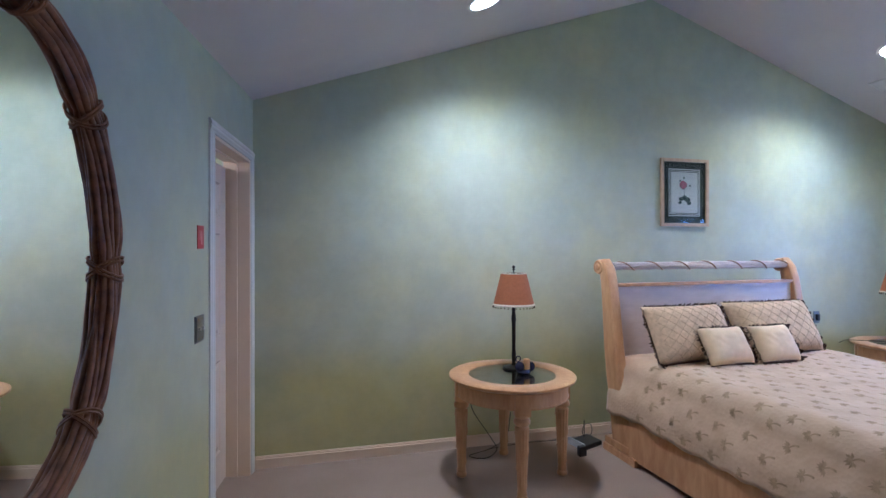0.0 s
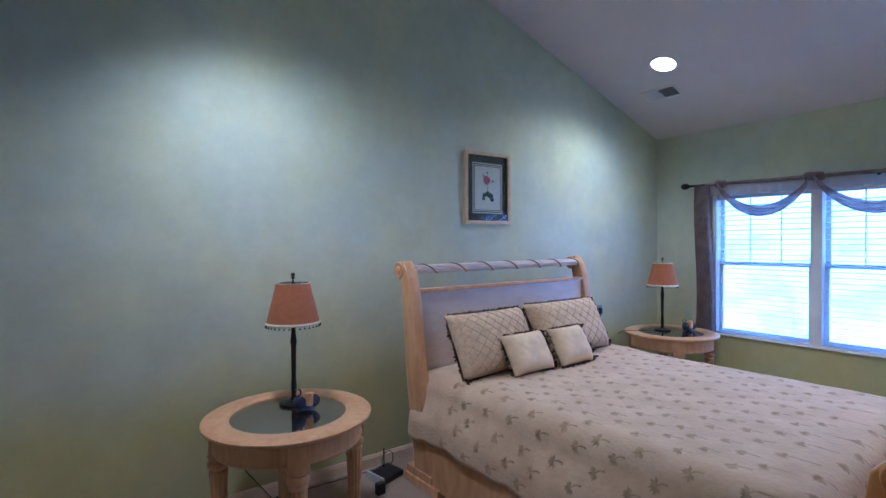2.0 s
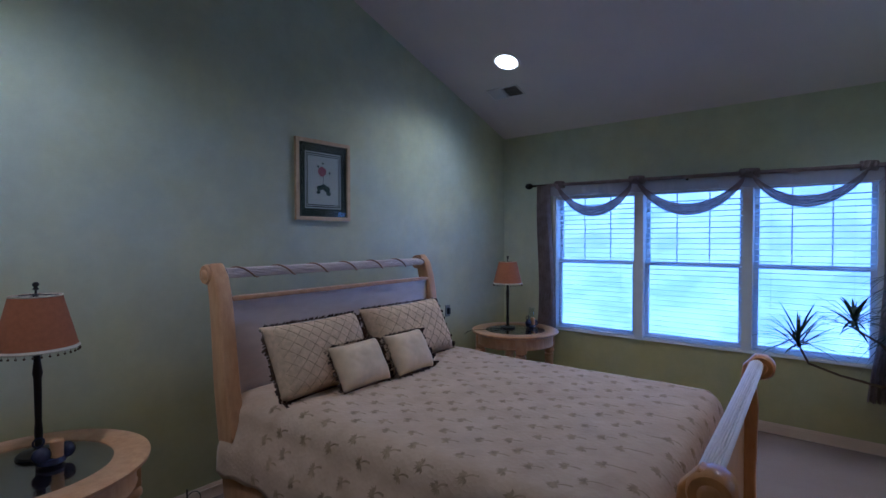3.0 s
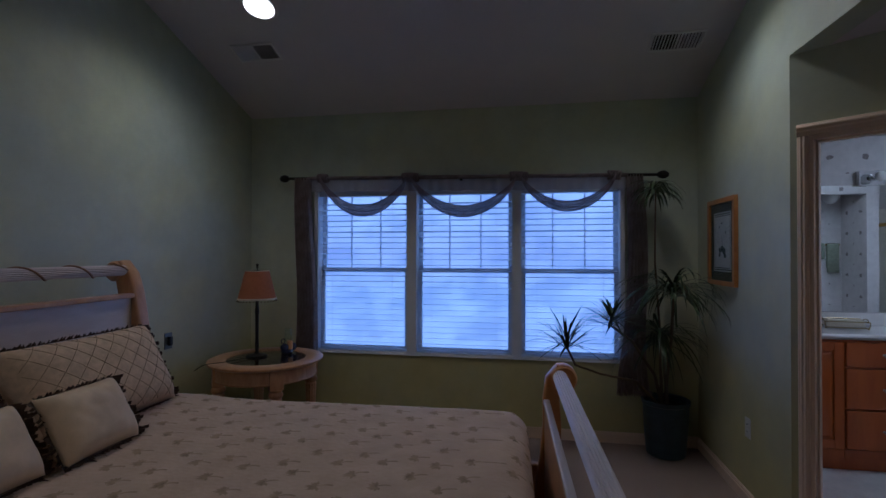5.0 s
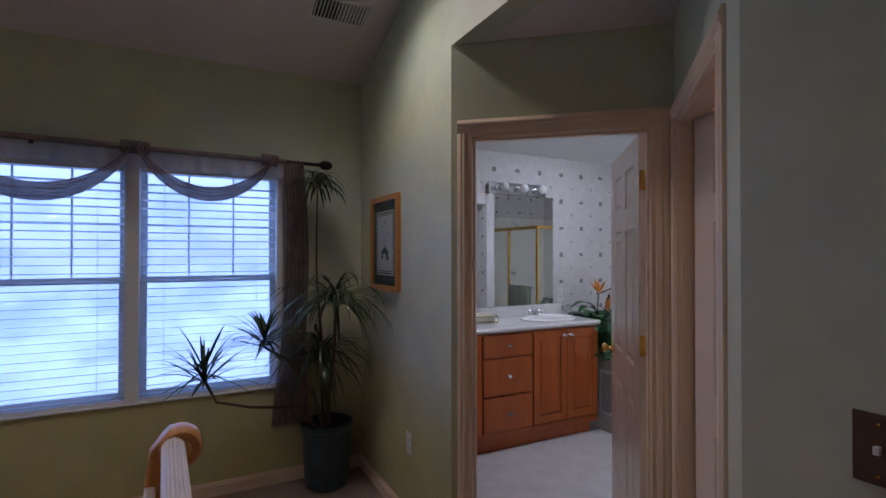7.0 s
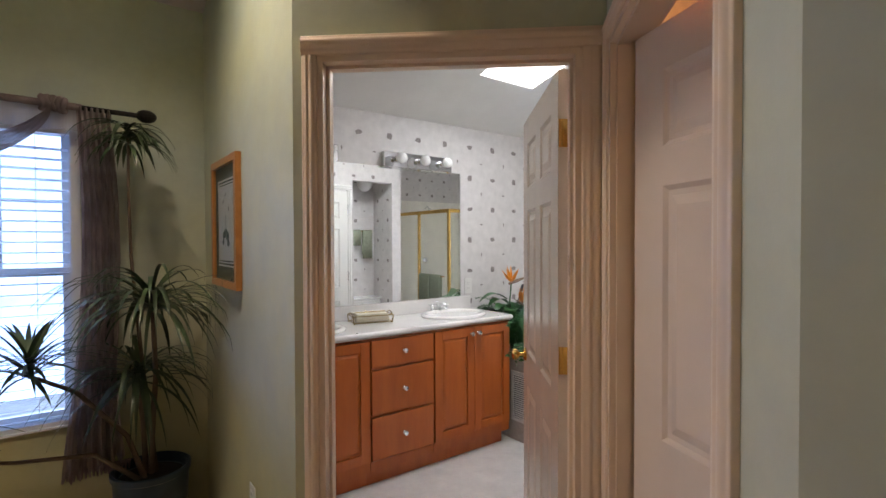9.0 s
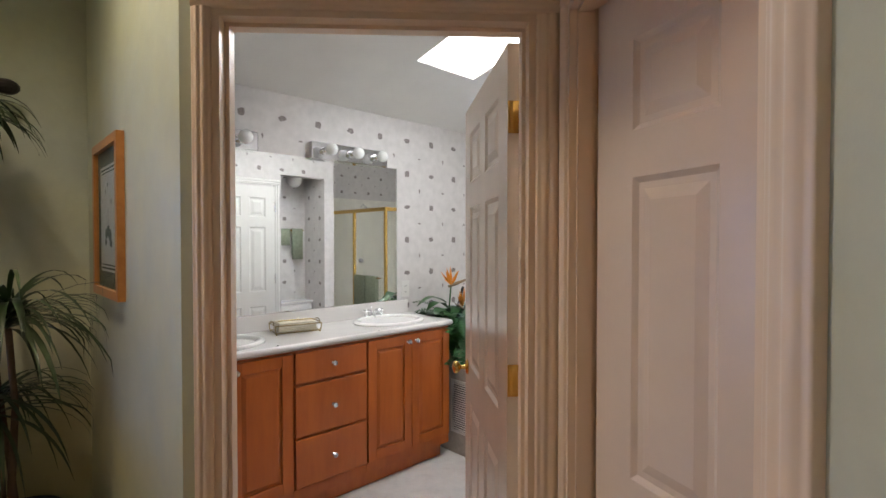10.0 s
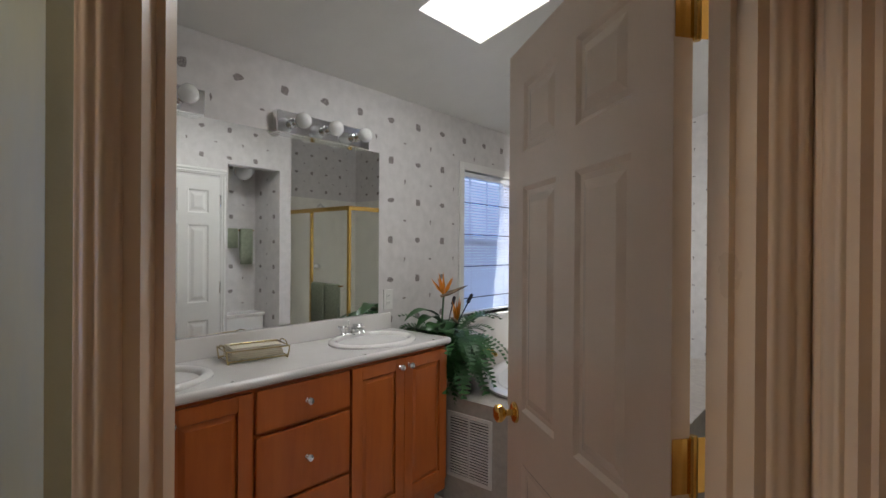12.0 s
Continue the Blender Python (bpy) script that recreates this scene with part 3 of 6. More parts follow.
SLAT.l.new(mxs.outputs[0], SLAT.n["Material Output"].inputs[0])
SLAT = SLAT.m


def sash(parent, x, y0, y1, z0, z1, muntins):
    bm = bmesh.new()
    w = 0.035
    add_box(bm, (x, y0, z0), (x + 0.03, y0 + w, z1))
    add_box(bm, (x, y1 - w, z0), (x + 0.03, y1, z1))
    add_box(bm, (x, y0 + w, z0), (x + 0.03, y1 - w, z0 + w))
    add_box(bm, (x, y0 + w, z1 - w), (x + 0.03, y1 - w, z1))
    if muntins:
        for k in (1, 2):
            yy = y0 + (y1 - y0) * k / 3
            add_box(bm, (x + 0.008, yy - 0.005, z0 + w), (x + 0.022, yy + 0.005, z1 - w))
        zz = (z0 + z1) / 2
        add_box(bm, (x + 0.0085, y0 + w, zz - 0.005), (x + 0.0215, y1 - w, zz + 0.005))
    sub("sash", bm, WHITE, parent)
    sub("pane", box((x + 0.014, y0 + w, z0 + w), (x + 0.017, y1 - w, z1 - w)), GLASS, parent).visible_shadow = False


def blind(name, label, y0, y1, x, z0, z1, pitch, depth, tilt, group):
    root = thing(name, label, "window blind", (x, (y0 + y1) / 2, z1), 0, group)
    sub("head_rail", box((x - 0.02, y0, z1 - 0.035), (x + 0.02, y1, z1), None, 0.003), WHITE, root)
    sub("bottom_rail", box((x - 0.022, y0, z0), (x + 0.022, y1, z0 + 0.016), None, 0.003), WHITE, root)
    n = int((z1 - 0.04 - z0 - 0.03) / pitch)
    bm = bmesh.new()
    rows = []
    for k in range(5):
        s = (k / 4 - 0.5)
        d = Vector((s * depth * math.cos(radians(tilt)), 0, s * depth * math.sin(radians(tilt)) + 0.003 * (1 - 4 * s * s)))
        rows.append((bm.verts.new(d + Vector((0, -(y1 - y0) / 2 + 0.004, 0))), bm.verts.new(d + Vector((0, (y1 - y0) / 2 - 0.004, 0)))))
    for a, b in zip(rows, rows[1:]):
        bm.faces.new((a[0], a[1], b[1], b[0]))
    bmesh.ops.solidify(bm, geom=bm.faces[:], thickness=min(0.0045, depth * 0.08))
    first = part("slat", bm, SLAT, root)
    first.matrix_basis = pose(0, 0, z0 - z1 + 0.035)
    for i in range(1, n):
        share(first, pose(0, 0, z0 - z1 + 0.035 + pitch * i))
    for f in (0.16, 0.84):
        yy = y0 + (y1 - y0) * f
        sub("ladder_cord", tube([(x - 0.024, yy, z0), (x - 0.024, yy, z1)], 0.0012, 5), WHITE, root)
    return root


for y0, y1 in WN:
    mid = 1.325
    sash(window, EAST + 0.055, y0, y1, W_LO + 0.02, mid + 0.02, False)
    sash(window, EAST + 0.09, y0, y1, mid - 0.02, W_HI - 0.035, True)
    blind("window_blind", "white two-inch slatted blind, lowered with its slats open", y0 + 0.004, y1 - 0.004, EAST + 0.024, W_LO + 0.003, W_HI - 0.04, 0.047, 0.046, SLAT_TILT, "bedroom blinds")

# ---- bed ----
BW, BL = 1.88, 2.42
bed = thing("bed", "pickled-oak sleigh bed with fluted rolls on headboard and footboard", "bed", (6.10, 3.45, 0), 2.4)
# the bed's own frame: x across, -y towards the foot


def sleigh_post(bm, x, w, pts, thick, scroll):
    """A scrolled post: a band of the given thickness along pts in the y-z plane."""
    n = len(pts)
    left, right = [], []
    for i, (y, z) in enumerate(pts):
        a, b = pts[max(0, i - 1)], pts[min(n - 1, i + 1)]
        t = Vector((b[0] - a[0], b[1] - a[1])).normalized()
        k = thick[i] / 2
        left.append((y - t.y * k, z + t.x * k))
        right.append((y + t.y * k, z - t.x * k))
    sides = []
    for sx_ in (x - w / 2, x + w / 2):
        sides.append([(bm.verts.new((sx_, *left[i])), bm.verts.new((sx_, *right[i]))) for i in range(n)])
    lo_, hi_ = sides
    fs = []
    for i in range(n - 1):
        fs += [bm.faces.new((lo_[i][0], lo_[i][1], lo_[i + 1][1], lo_[i + 1][0])), bm.faces.new((hi_[i][0], hi_[i + 1][0], hi_[i + 1][1], hi_[i][1]))]
        for q in (0, 1):
            fs.append(bm.faces.new((lo_[i][q], lo_[i + 1][q], hi_[i + 1][q], hi_[i][q])))
    for i in (0, n - 1):
        fs.append(bm.faces.new((lo_[i][0], lo_[i][1], hi_[i][1], hi_[i][0])))
    bmesh.ops.recalc_face_normals(bm, faces=fs)
    rim = [e for e in bm.edges if len(e.link_faces) == 2 and abs(e.verts[0].co.x - e.verts[1].co.x) < 1e-6 and e.calc_face_angle(0) > 1.2]
    bmesh.ops.bevel(bm, geom=rim, offset=0.014, segments=3, affect="EDGES", profile=0.5)
    y, z, r = scroll
    mm = Matrix.Translation((x, y, z)) @ Matrix.Rotation(math.pi / 2, 4, "Y")
    add_lathe(bm, [(r * 0.30, -w / 2 - 0.020), (r * 0.42, -w / 2 - 0.016), (r * 0.5, -w / 2 - 0.008), (r * 0.85, -w / 2 - 0.010), (r, -w / 2 + 0.004), (r, w / 2 - 0.004),
                   (r * 0.85, w / 2 + 0.010), (r * 0.5, w / 2 + 0.008), (r * 0.42, w / 2 + 0.016), (r * 0.30, w / 2 + 0.020)], 28, mm)


VINE = wood("brown_vine_carving", (0.20, 0.10, 0.05), (0.36, 0.20, 0.11), 0.4)
HEAD_PTS = [(-0.17, 0.10), (-0.150, 0.25), (-0.120, 0.40), (-0.085, 0.58), (-0.055, 0.76), (-0.035, 0.95), (-0.020, 1.10), (0.0, 1.24), (0.025, 1.335), (0.06, 1.385), (0.10, 1.375)]
HEAD_TH = [0.17, 0.17, 0.16, 0.15, 0.14, 0.13, 0.12, 0.11, 0.10, 0.09, 0.07]
for sx in (-1, 1):
    bm = bmesh.new()
    sleigh_post(bm, sx * (BW / 2 - 0.035), 0.085, HEAD_PTS, HEAD_TH, (0.075, 1.362, 0.058))
    smooth(part("headboard_post", bm, OAKP, bed), 40)
    bm = bmesh.new()
    add_box(bm, (sx * (BW / 2 - 0.035) - 0.06, -0.36, 0.0), (sx * (BW / 2 - 0.035) + 0.06, 0.0, 0.055), None, 0.008)
    add_box(bm, (sx * (BW / 2 - 0.035) - 0.05, -0.28, 0.055), (sx * (BW / 2 - 0.035) + 0.05, -0.01, 0.105), None, 0.008)
    part("post_base", bm, OAKP, bed)
inner = BW / 2 - 0.075
bm = lathe([(0.030, -inner), (0.030, inner)], 96, Matrix.Translation((0, 0.020, 1.368)) @ Matrix.Rotation(math.pi / 2, 4, "Y"), 20, 0.16)
roll = smooth(part("headboard_roll", bm, PANEL, bed), 60)
bm = bmesh.new()
vine = []
for i in range(241):
    a = i / 240 * 2 * math.pi * 6.5
    vine.append((-inner + 2 * inner * i / 240, 0.020 + 0.032 * math.cos(a), 1.368 + 0.032 * math.sin(a)))
add_tube(bm, vine, 0.0052, 6)
part("carved_vine", bm, VINE, roll, "brown carved vine wound round the fluted roll")
part("headboard_panel", box((-inner, -0.035, 0.20), (inner, -0.003, 1.215)), PANEL, bed)
bm = box((-inner, -0.055, 1.2155), (inner, 0.012, 1.240), None, 0.006)
part("headboard_rail", bm, OAKP, bed)

FY = -BL + 0.02
FOOT_PTS = [(FY + 0.09, 0.06), (FY + 0.085, 0.25), (FY + 0.07, 0.45), (FY + 0.06, 0.62), (FY + 0.065, 0.74), (FY + 0.055, 0.84), (FY + 0.02, 0.885), (FY - 0.02, 0.875)]
FOOT_TH = [0.14, 0.12, 0.10, 0.088, 0.08, 0.075, 0.07, 0.06]
FW, FC = 0.86, 0.045
for sx in (-1, 1):
    bm = bmesh.new()
    sleigh_post(bm, FC + sx * (FW - 0.03), 0.075, FOOT_PTS, FOOT_TH, (FY + 0.005, 0.85, 0.066))
    smooth(part("footboard_post", bm, HONEY, bed), 40)
    bm = bmesh.new()
    add_box(bm, (FC + sx * (FW - 0.03) - 0.055, FY + 0.0, 0.0), (FC + sx * (FW - 0.03) + 0.055, FY + 0.24, 0.06), None, 0.008)
    part("post_base", bm, HONEY, bed)
fi = FW - 0.06
smooth(part("footboard_roll", lathe([(0.035, -fi), (0.035, fi)], 96, Matrix.Translation((FC, FY + 0.025, 0.862)) @ Matrix.Rotation(math.pi / 2, 4, "Y"), 20, 0.14), PANEL, bed), 60)
part("footboard_panel", box((FC - fi, FY + 0.079, 0.12), (FC + fi, FY + 0.099, 0.722)), OAKP, bed)
part("footboard_rail", box((FC - fi, FY + 0.073, 0.7225), (FC + fi, FY + 0.105, 0.748), None, 0.008), PANEL, bed)
for sx in (-1, 1):
    part("side_rail", box((sx * 0.925 - 0.022, -BL + 0.13, 0.035), (sx * 0.925 + 0.022, -0.10, 0.40), None, 0.010), OAKP, bed)
part("mattress", box((-0.88, -2.14, 0.30), (0.88, -0.06, 0.64), None, 0.05), CREAM, bed)

# bedspread: a surface over the mattress, hanging down both sides and tucked at the foot
TOPZ = 0.70


def spread_at(u, v, lift=0.0):
    """u: metres across from the middle over the edge; v: metres from the headboard towards the foot."""
    half, r = 0.90, 0.13
    s = 1 if u >= 0 else -1
    a = abs(u)
    flat = half - r
    arc = r * math.pi / 2
    if a <= flat:
        x, z, nx, nz = a, 0.0, 0, 1
    elif a <= flat + arc:
        t = (a - flat) / r
        x, z, nx, nz = flat + r * math.sin(t), -r * (1 - math.cos(t)), math.sin(t), math.cos(t)
    else:
        d = a - flat - arc
        x, z, nx, nz = half + 0.06 * d + 0.055 * min(1, d * 7) + 0.007 * math.sin(v * 13 + s + math.sin(v * 4)) * min(1, d * 5), -r - d, 1, 0.1
    ry = 0.12
    y = v
    end = 2.40
    if v > end - ry * math.pi / 2 - 0.18:
        d = v - (end - ry * math.pi / 2 - 0.18)
        if d < ry * math.pi / 2:
            t = d / ry
            y, drop = end - 0.30 + ry * math.sin(t), ry * (1 - math.cos(t))
        else:
            y, drop = end - 0.30 + ry, ry + d - ry * math.pi / 2
        z -= drop if a <= flat + arc else drop * 0.55
    p = Vector((s * x, -y, TOPZ + z))
    p.z += 0.007 * noise.noise(Vector((u * 4, v * 4, 1.5))) + 0.016 * math.exp(-((v - 0.45) / 0.25) ** 2)
    return p + Vector((s * nx, 0, nz)) * lift


SPREAD = Mat("tan_bedspread", (0.56, 0.46, 0.36), 0.85)
sv = SPREAD.coords()
sn = SPREAD.noise(sv, 7.0, 4)
SPREAD.color(SPREAD.ramp(sn, [(0.3, (0.50, 0.345, 0.22)), (0.7, (0.62, 0.45, 0.31))]))
wv = SPREAD.node("ShaderNodeTexVoronoi", Vector=sv, Scale=46.0)
SPREAD.bump(wv.outputs[0], 0.35, 0.004)
SPREAD.b.inputs["Sheen Weight"].default_value = 0.2
SPREAD = SPREAD.m
MOTIF = plain("olive_brown_thread", (0.38, 0.27, 0.165), 0.9, 0, 0.3, 30, 0.1)
spread = thing("bedspread", "cream-tan quilted bedspread with olive palm-tree motifs, spread on the bed", "bedspread", (6.10, 3.45, 0), 2.4)
bm = bmesh.new()
NU, NV = 90, 96
grid = []
for i in range(NU + 1):
    u = (i / NU - 0.5) * 2 * 1.245
    row = []
    for k in range(NV + 1):
        v = 0.05 + (2.62 - 0.05) * k / NV
        p = spread_at(u, v)
        if abs(u) > 1.05:
            p.z += 0.007 * math.sin(v * 30 + 1.3 * math.sin(v * 5)) * (abs(u) - 1.05) / 0.2
        row.append(bm.verts.new(p))
    grid.append(row)
for i in range(NU):
    for k in range(NV):
        bm.faces.new((grid[i][k], grid[i][k + 1], grid[i + 1][k + 1], grid[i + 1][k]))
cover = smooth(part("cover", bm, SPREAD, spread), 60)
mod = cover.modifiers.new("thick", "SOLIDIFY")
mod.thickness, mod.offset = 0.008, -1
bm = bmesh.new()
rnd = random.Random(4)


def quad_on(bm, pts):
    bm.faces.new([bm.verts.new(spread_at(u, v, 0.0035)) for u, v in pts])


row = 0
v = 0.42
while v < 2.36:
    u = -1.19 + (0.085 if row % 2 else 0)
    while u < 1.19:
        cu, cv = u + rnd.uniform(-0.02, 0.02), v + rnd.uniform(-0.02, 0.02)
        L, lean = rnd.uniform(0.046, 0.058), rnd.uniform(0.15, 0.50)
        su, sv_ = math.sin(lean), math.cos(lean)

        def on(along, across):
            return cu + along * su + across * sv_, cv + along * sv_ - across * su
        for k in range(6):
            a0, a1, w0 = L * k / 6, L * (k + 1) / 6, 0.0028 + 0.0004 * k
            b0, b1 = 0.006 * math.sin(k * 0.6), 0.006 * math.sin((k + 1) * 0.6)
            quad_on(bm, [on(a0, b0 - w0), on(a0, b0 + w0), on(a1, b1 + w0), on(a1, b1 - w0)])
        for k in range(9):
            a = math.pi * (0.42 + 1.16 * k / 8) + rnd.uniform(-0.12, 0.12)
            r0, da = rnd.uniform(0.025, 0.037), 0.30
            quad_on(bm, [on(0, 0), on(r0 * 0.6 * math.cos(a - da), r0 * 0.6 * math.sin(a - da)), on(r0 * math.cos(a) - 0.004, r0 * math.sin(a)), on(r0 * 0.6 * math.cos(a + da), r0 * 0.6 * math.sin(a + da))])
        u += 0.172
    v += 0.098
    row += 1
tagged(part("palm_motif", bm, MOTIF, spread, "embroidered olive-brown palm trees"), kind="stuff")


def pillow(name, label, at, w, h, t, rx, rz, material, fringe, group, pattern=False):
    root = thing(name, label, "pillow", at, rz, group)
    tilt = Matrix.Rotation(radians(rx), 4, "X")
    n = 22
    bm = bmesh.new()
    for s in (-1, 1):
        g = []
        for i in range(n + 1):
            r_ = []
            for k in range(n + 1):
                a, b = i / n * 2 - 1, k / n * 2 - 1
                f = (max(0, 1 - a ** 4) * max(0, 1 - b ** 4)) ** 0.5
                pull = 1 - 0.07 * (1 - abs(a)) * 0 - 0.05 * (1 - f)
                x = a * w / 2 * (1 - 0.05 * (1 - b * b))
                z = b * h / 2 * (1 - 0.06 * (1 - a * a))
                y = s * (t / 2 * f + 0.004 * noise.noise(Vector((a * 4, b * 4, s * 3))) * f)
                r_.append(bm.verts.new(tilt @ Vector((x, y, z + h / 2))))
            g.append(r_)
        for i in range(n):
            for k in range(n):
                bm.faces.new((g[i][k], g[i + 1][k], g[i + 1][k + 1], g[i][k + 1])[:: s])
    bmesh.ops.remove_doubles(bm, verts=bm.verts, dist=0.0005)
    smooth(part("cushion", bm, material, root), 80)
    bm = bmesh.new()
    r2 = random.Random(int(w * 1000))
    edge = []
    for k in range(int(2 * (w + h) / 0.008)):
        d = k * 0.008
        if d < w:
            p, o = Vector((-w / 2 + d, 0, 0)), Vector((0, 0, -1))
        elif d < w + h:
            p, o = Vector((w / 2, 0, d - w)), Vector((1, 0, 0))
        elif d < 2 * w + h:
            p, o = Vector((w / 2 - (d - w - h), 0, h)), Vector((0, 0, 1))
        else:
            p, o = Vector((-w / 2, 0, h - (d - 2 * w - h))), Vector((-1, 0, 0))
        ctr = Vector((0, 0, h / 2))
        p = ctr + (p - ctr) * 0.965
        top_edge = 2 * w + h > d >= w + h
        ln = r2.uniform(0.006, 0.012) if top_edge else r2.uniform(0.026, 0.048) * (0.75 if o.x else 1.0)
        tip = p + o * ln + Vector((r2.uniform(-0.008, 0.008), r2.uniform(-0.030, 0.004), -0.35 * ln if o.x else 0.0))
        side = Vector((o.z, 0, -o.x)) * (0.0075 if top_edge else 0.0065)
        a = [tilt @ q for q in (p - side, p + side, tip + side * 0.8 + Vector((0, 0.005, 0)), tip - side * 0.8 - Vector((0, 0.005, 0)))]
        bm.faces.new([bm.verts.new(q) for q in a])
    rim_pts = [tilt @ (ctr + Vector((x_, 0, z_)) * 0.955) for x_, z_ in ((-w / 2, -h / 2), (0, -h / 2 * 0.94), (w / 2, -h / 2), (w / 2 * 0.95, 0), (w / 2, h / 2), (0, h / 2 * 0.94), (-w / 2, h / 2), (-w / 2 * 0.95, 0))]
    add_tube(bm, rim_pts, 0.006, 6, True)
    tagged(part("fringe", bm, fringe, root, "short dark-brown fringe"), kind="stuff")
    if pattern:
        bm = bmesh.new()
        for s in (-1, 1):
            for off in np.arange(-1.9, 1.9, 0.24):
                pts = []
                for k in range(41):
                    b = -0.93 + 1.86 * k / 40
                    a = s * b * h / w * 1.1 + off
                    if abs(a) < 0.93:
                        f = ((1 - a ** 4) * (1 - b ** 4)) ** 0.5
                        x = a * w / 2 * (1 - 0.05 * (1 - b * b))
                        z = b * h / 2 * (1 - 0.06 * (1 - a * a))
                        pts.append(tilt @ Vector((x, -(t / 2 * f + 0.0015), z + h / 2)))
                if len(pts) > 2:
                    add_tube(bm, pts, 0.0014, 4)
        part("lattice_stitching", bm, MOTIF, root, "brown lattice stitching")
    return root


FRINGE = plain("brown_fringe", (0.075, 0.045, 0.03), 0.95, 0, 0.3, 60)
PILLOW = plain("beige_brocade", (0.62, 0.45, 0.29), 0.85, 0, 0.15, 34, 0.5)
PILLOW2 = plain("cream_satin", (0.72, 0.54, 0.34), 0.6, 0, 0.12, 10, 0.2)
BED_M = pose(6.10, 3.45, 0, 0, 0, 2.4)
for cx, cy, w, h, t, rx, rz in ((-0.50, -0.455, 0.68, 0.42, 0.22, -27, 3), (0.33, -0.40, 0.80, 0.42, 0.23, -27, 2)):
    at = BED_M @ Vector((cx, cy, 0.715))
    pillow("bed_pillow", "large beige lattice-stitched pillow with brown fringe, propped on the bed", at, w, h, t, rx, rz, PILLOW, FRINGE, "large bed pillows", True)
for cx, cy, w, rz in ((-0.350, -0.585, 0.38, 4), (0.050, -0.610, 0.34, 2)):
    at = BED_M @ Vector((cx, cy, 0.715))
    pillow("throw_pillow", "small cream throw pillow with brown fringe, leaning on larger pillows", at, w, 0.27, 0.15, -30, rz, PILLOW2, FRINGE, "small throw pillows")

# ---- round tables and lamps ----


def leg_profile():
    return [(0.024, 0.0), (0.034, 0.008), (0.036, 0.024), (0.026, 0.036), (0.032, 0.050), (0.026, 0.064), (0.029, 0.08)], [(0.024, 0.08), (0.040, 0.44)], [(0.044, 0.44), (0.036, 0.452), (0.050, 0.466), (0.050, 0.484), (0.040, 0.498), (0.050, 0.515)]


def round_table(at, rz, label):
    root = thing("round_table", label, "side table", at, rz, "round bedside tables")
    R, H = 0.415, 0.680
    bm = lathe([(0.285, H - 0.030), (R - 0.02, H - 0.030), (R, H - 0.018), (R, H - 0.006), (R - 0.012, H), (0.293, H), (0.285, H - 0.006), (0.285, H - 0.030)], 64)
    smooth(part("tabletop_ring", bm, OAKP, root), 40)
    inset = smooth(part("glass_inset", lathe([(0.284, H - 0.016), (0.284, H - 0.008)], 48), SMOKE, root), 40)
    inset.visible_shadow = False
    bm = lathe([(0.345, H - 0.135), (0.365, H - 0.135), (0.368, H - 0.125), (0.362, H - 0.115), (0.365, H - 0.036), (0.365, H - 0.031), (0.345, H - 0.031), (0.345, H - 0.135)], 64)
    smooth(part("apron", bm, OAKP, root), 40)
    lo, mid, hi = leg_profile()
    first = None
    for k in range(4):
        a = math.pi / 2 * k + radians(8)
        m = Matrix.Translation((0.335 * math.cos(a), 0.335 * math.sin(a), 0))
        bm = bmesh.new()
        add_lathe(bm, lo, 28)
        rings = [(0.029 + 0.015 * j / 8, 0.08 + 0.36 * j / 8) for j in range(9)]
        add_lathe(bm, rings, 60, None, 12, 0.10)
        add_lathe(bm, hi, 28)
        pts = []
        for j in range(49):
            z = 0.09 + 0.34 * j / 48
            r = 0.0295 + 0.015 * (z - 0.08) / 0.36
            t = j / 48 * 2 * math.pi * 1.6
            pts.append((r * math.cos(t), r * math.sin(t), z))
        add_tube(bm, pts, 0.0042, 5)
        add_box(bm, (-0.036, -0.048, 0.512), (0.042, 0.048, H - 0.033), Matrix.Rotation(a, 4, "Z"), 0.004)
        bmesh.ops.transform(bm, matrix=m, verts=bm.verts)
        smooth(part("leg", bm, OAKP, root), 50)
    return root


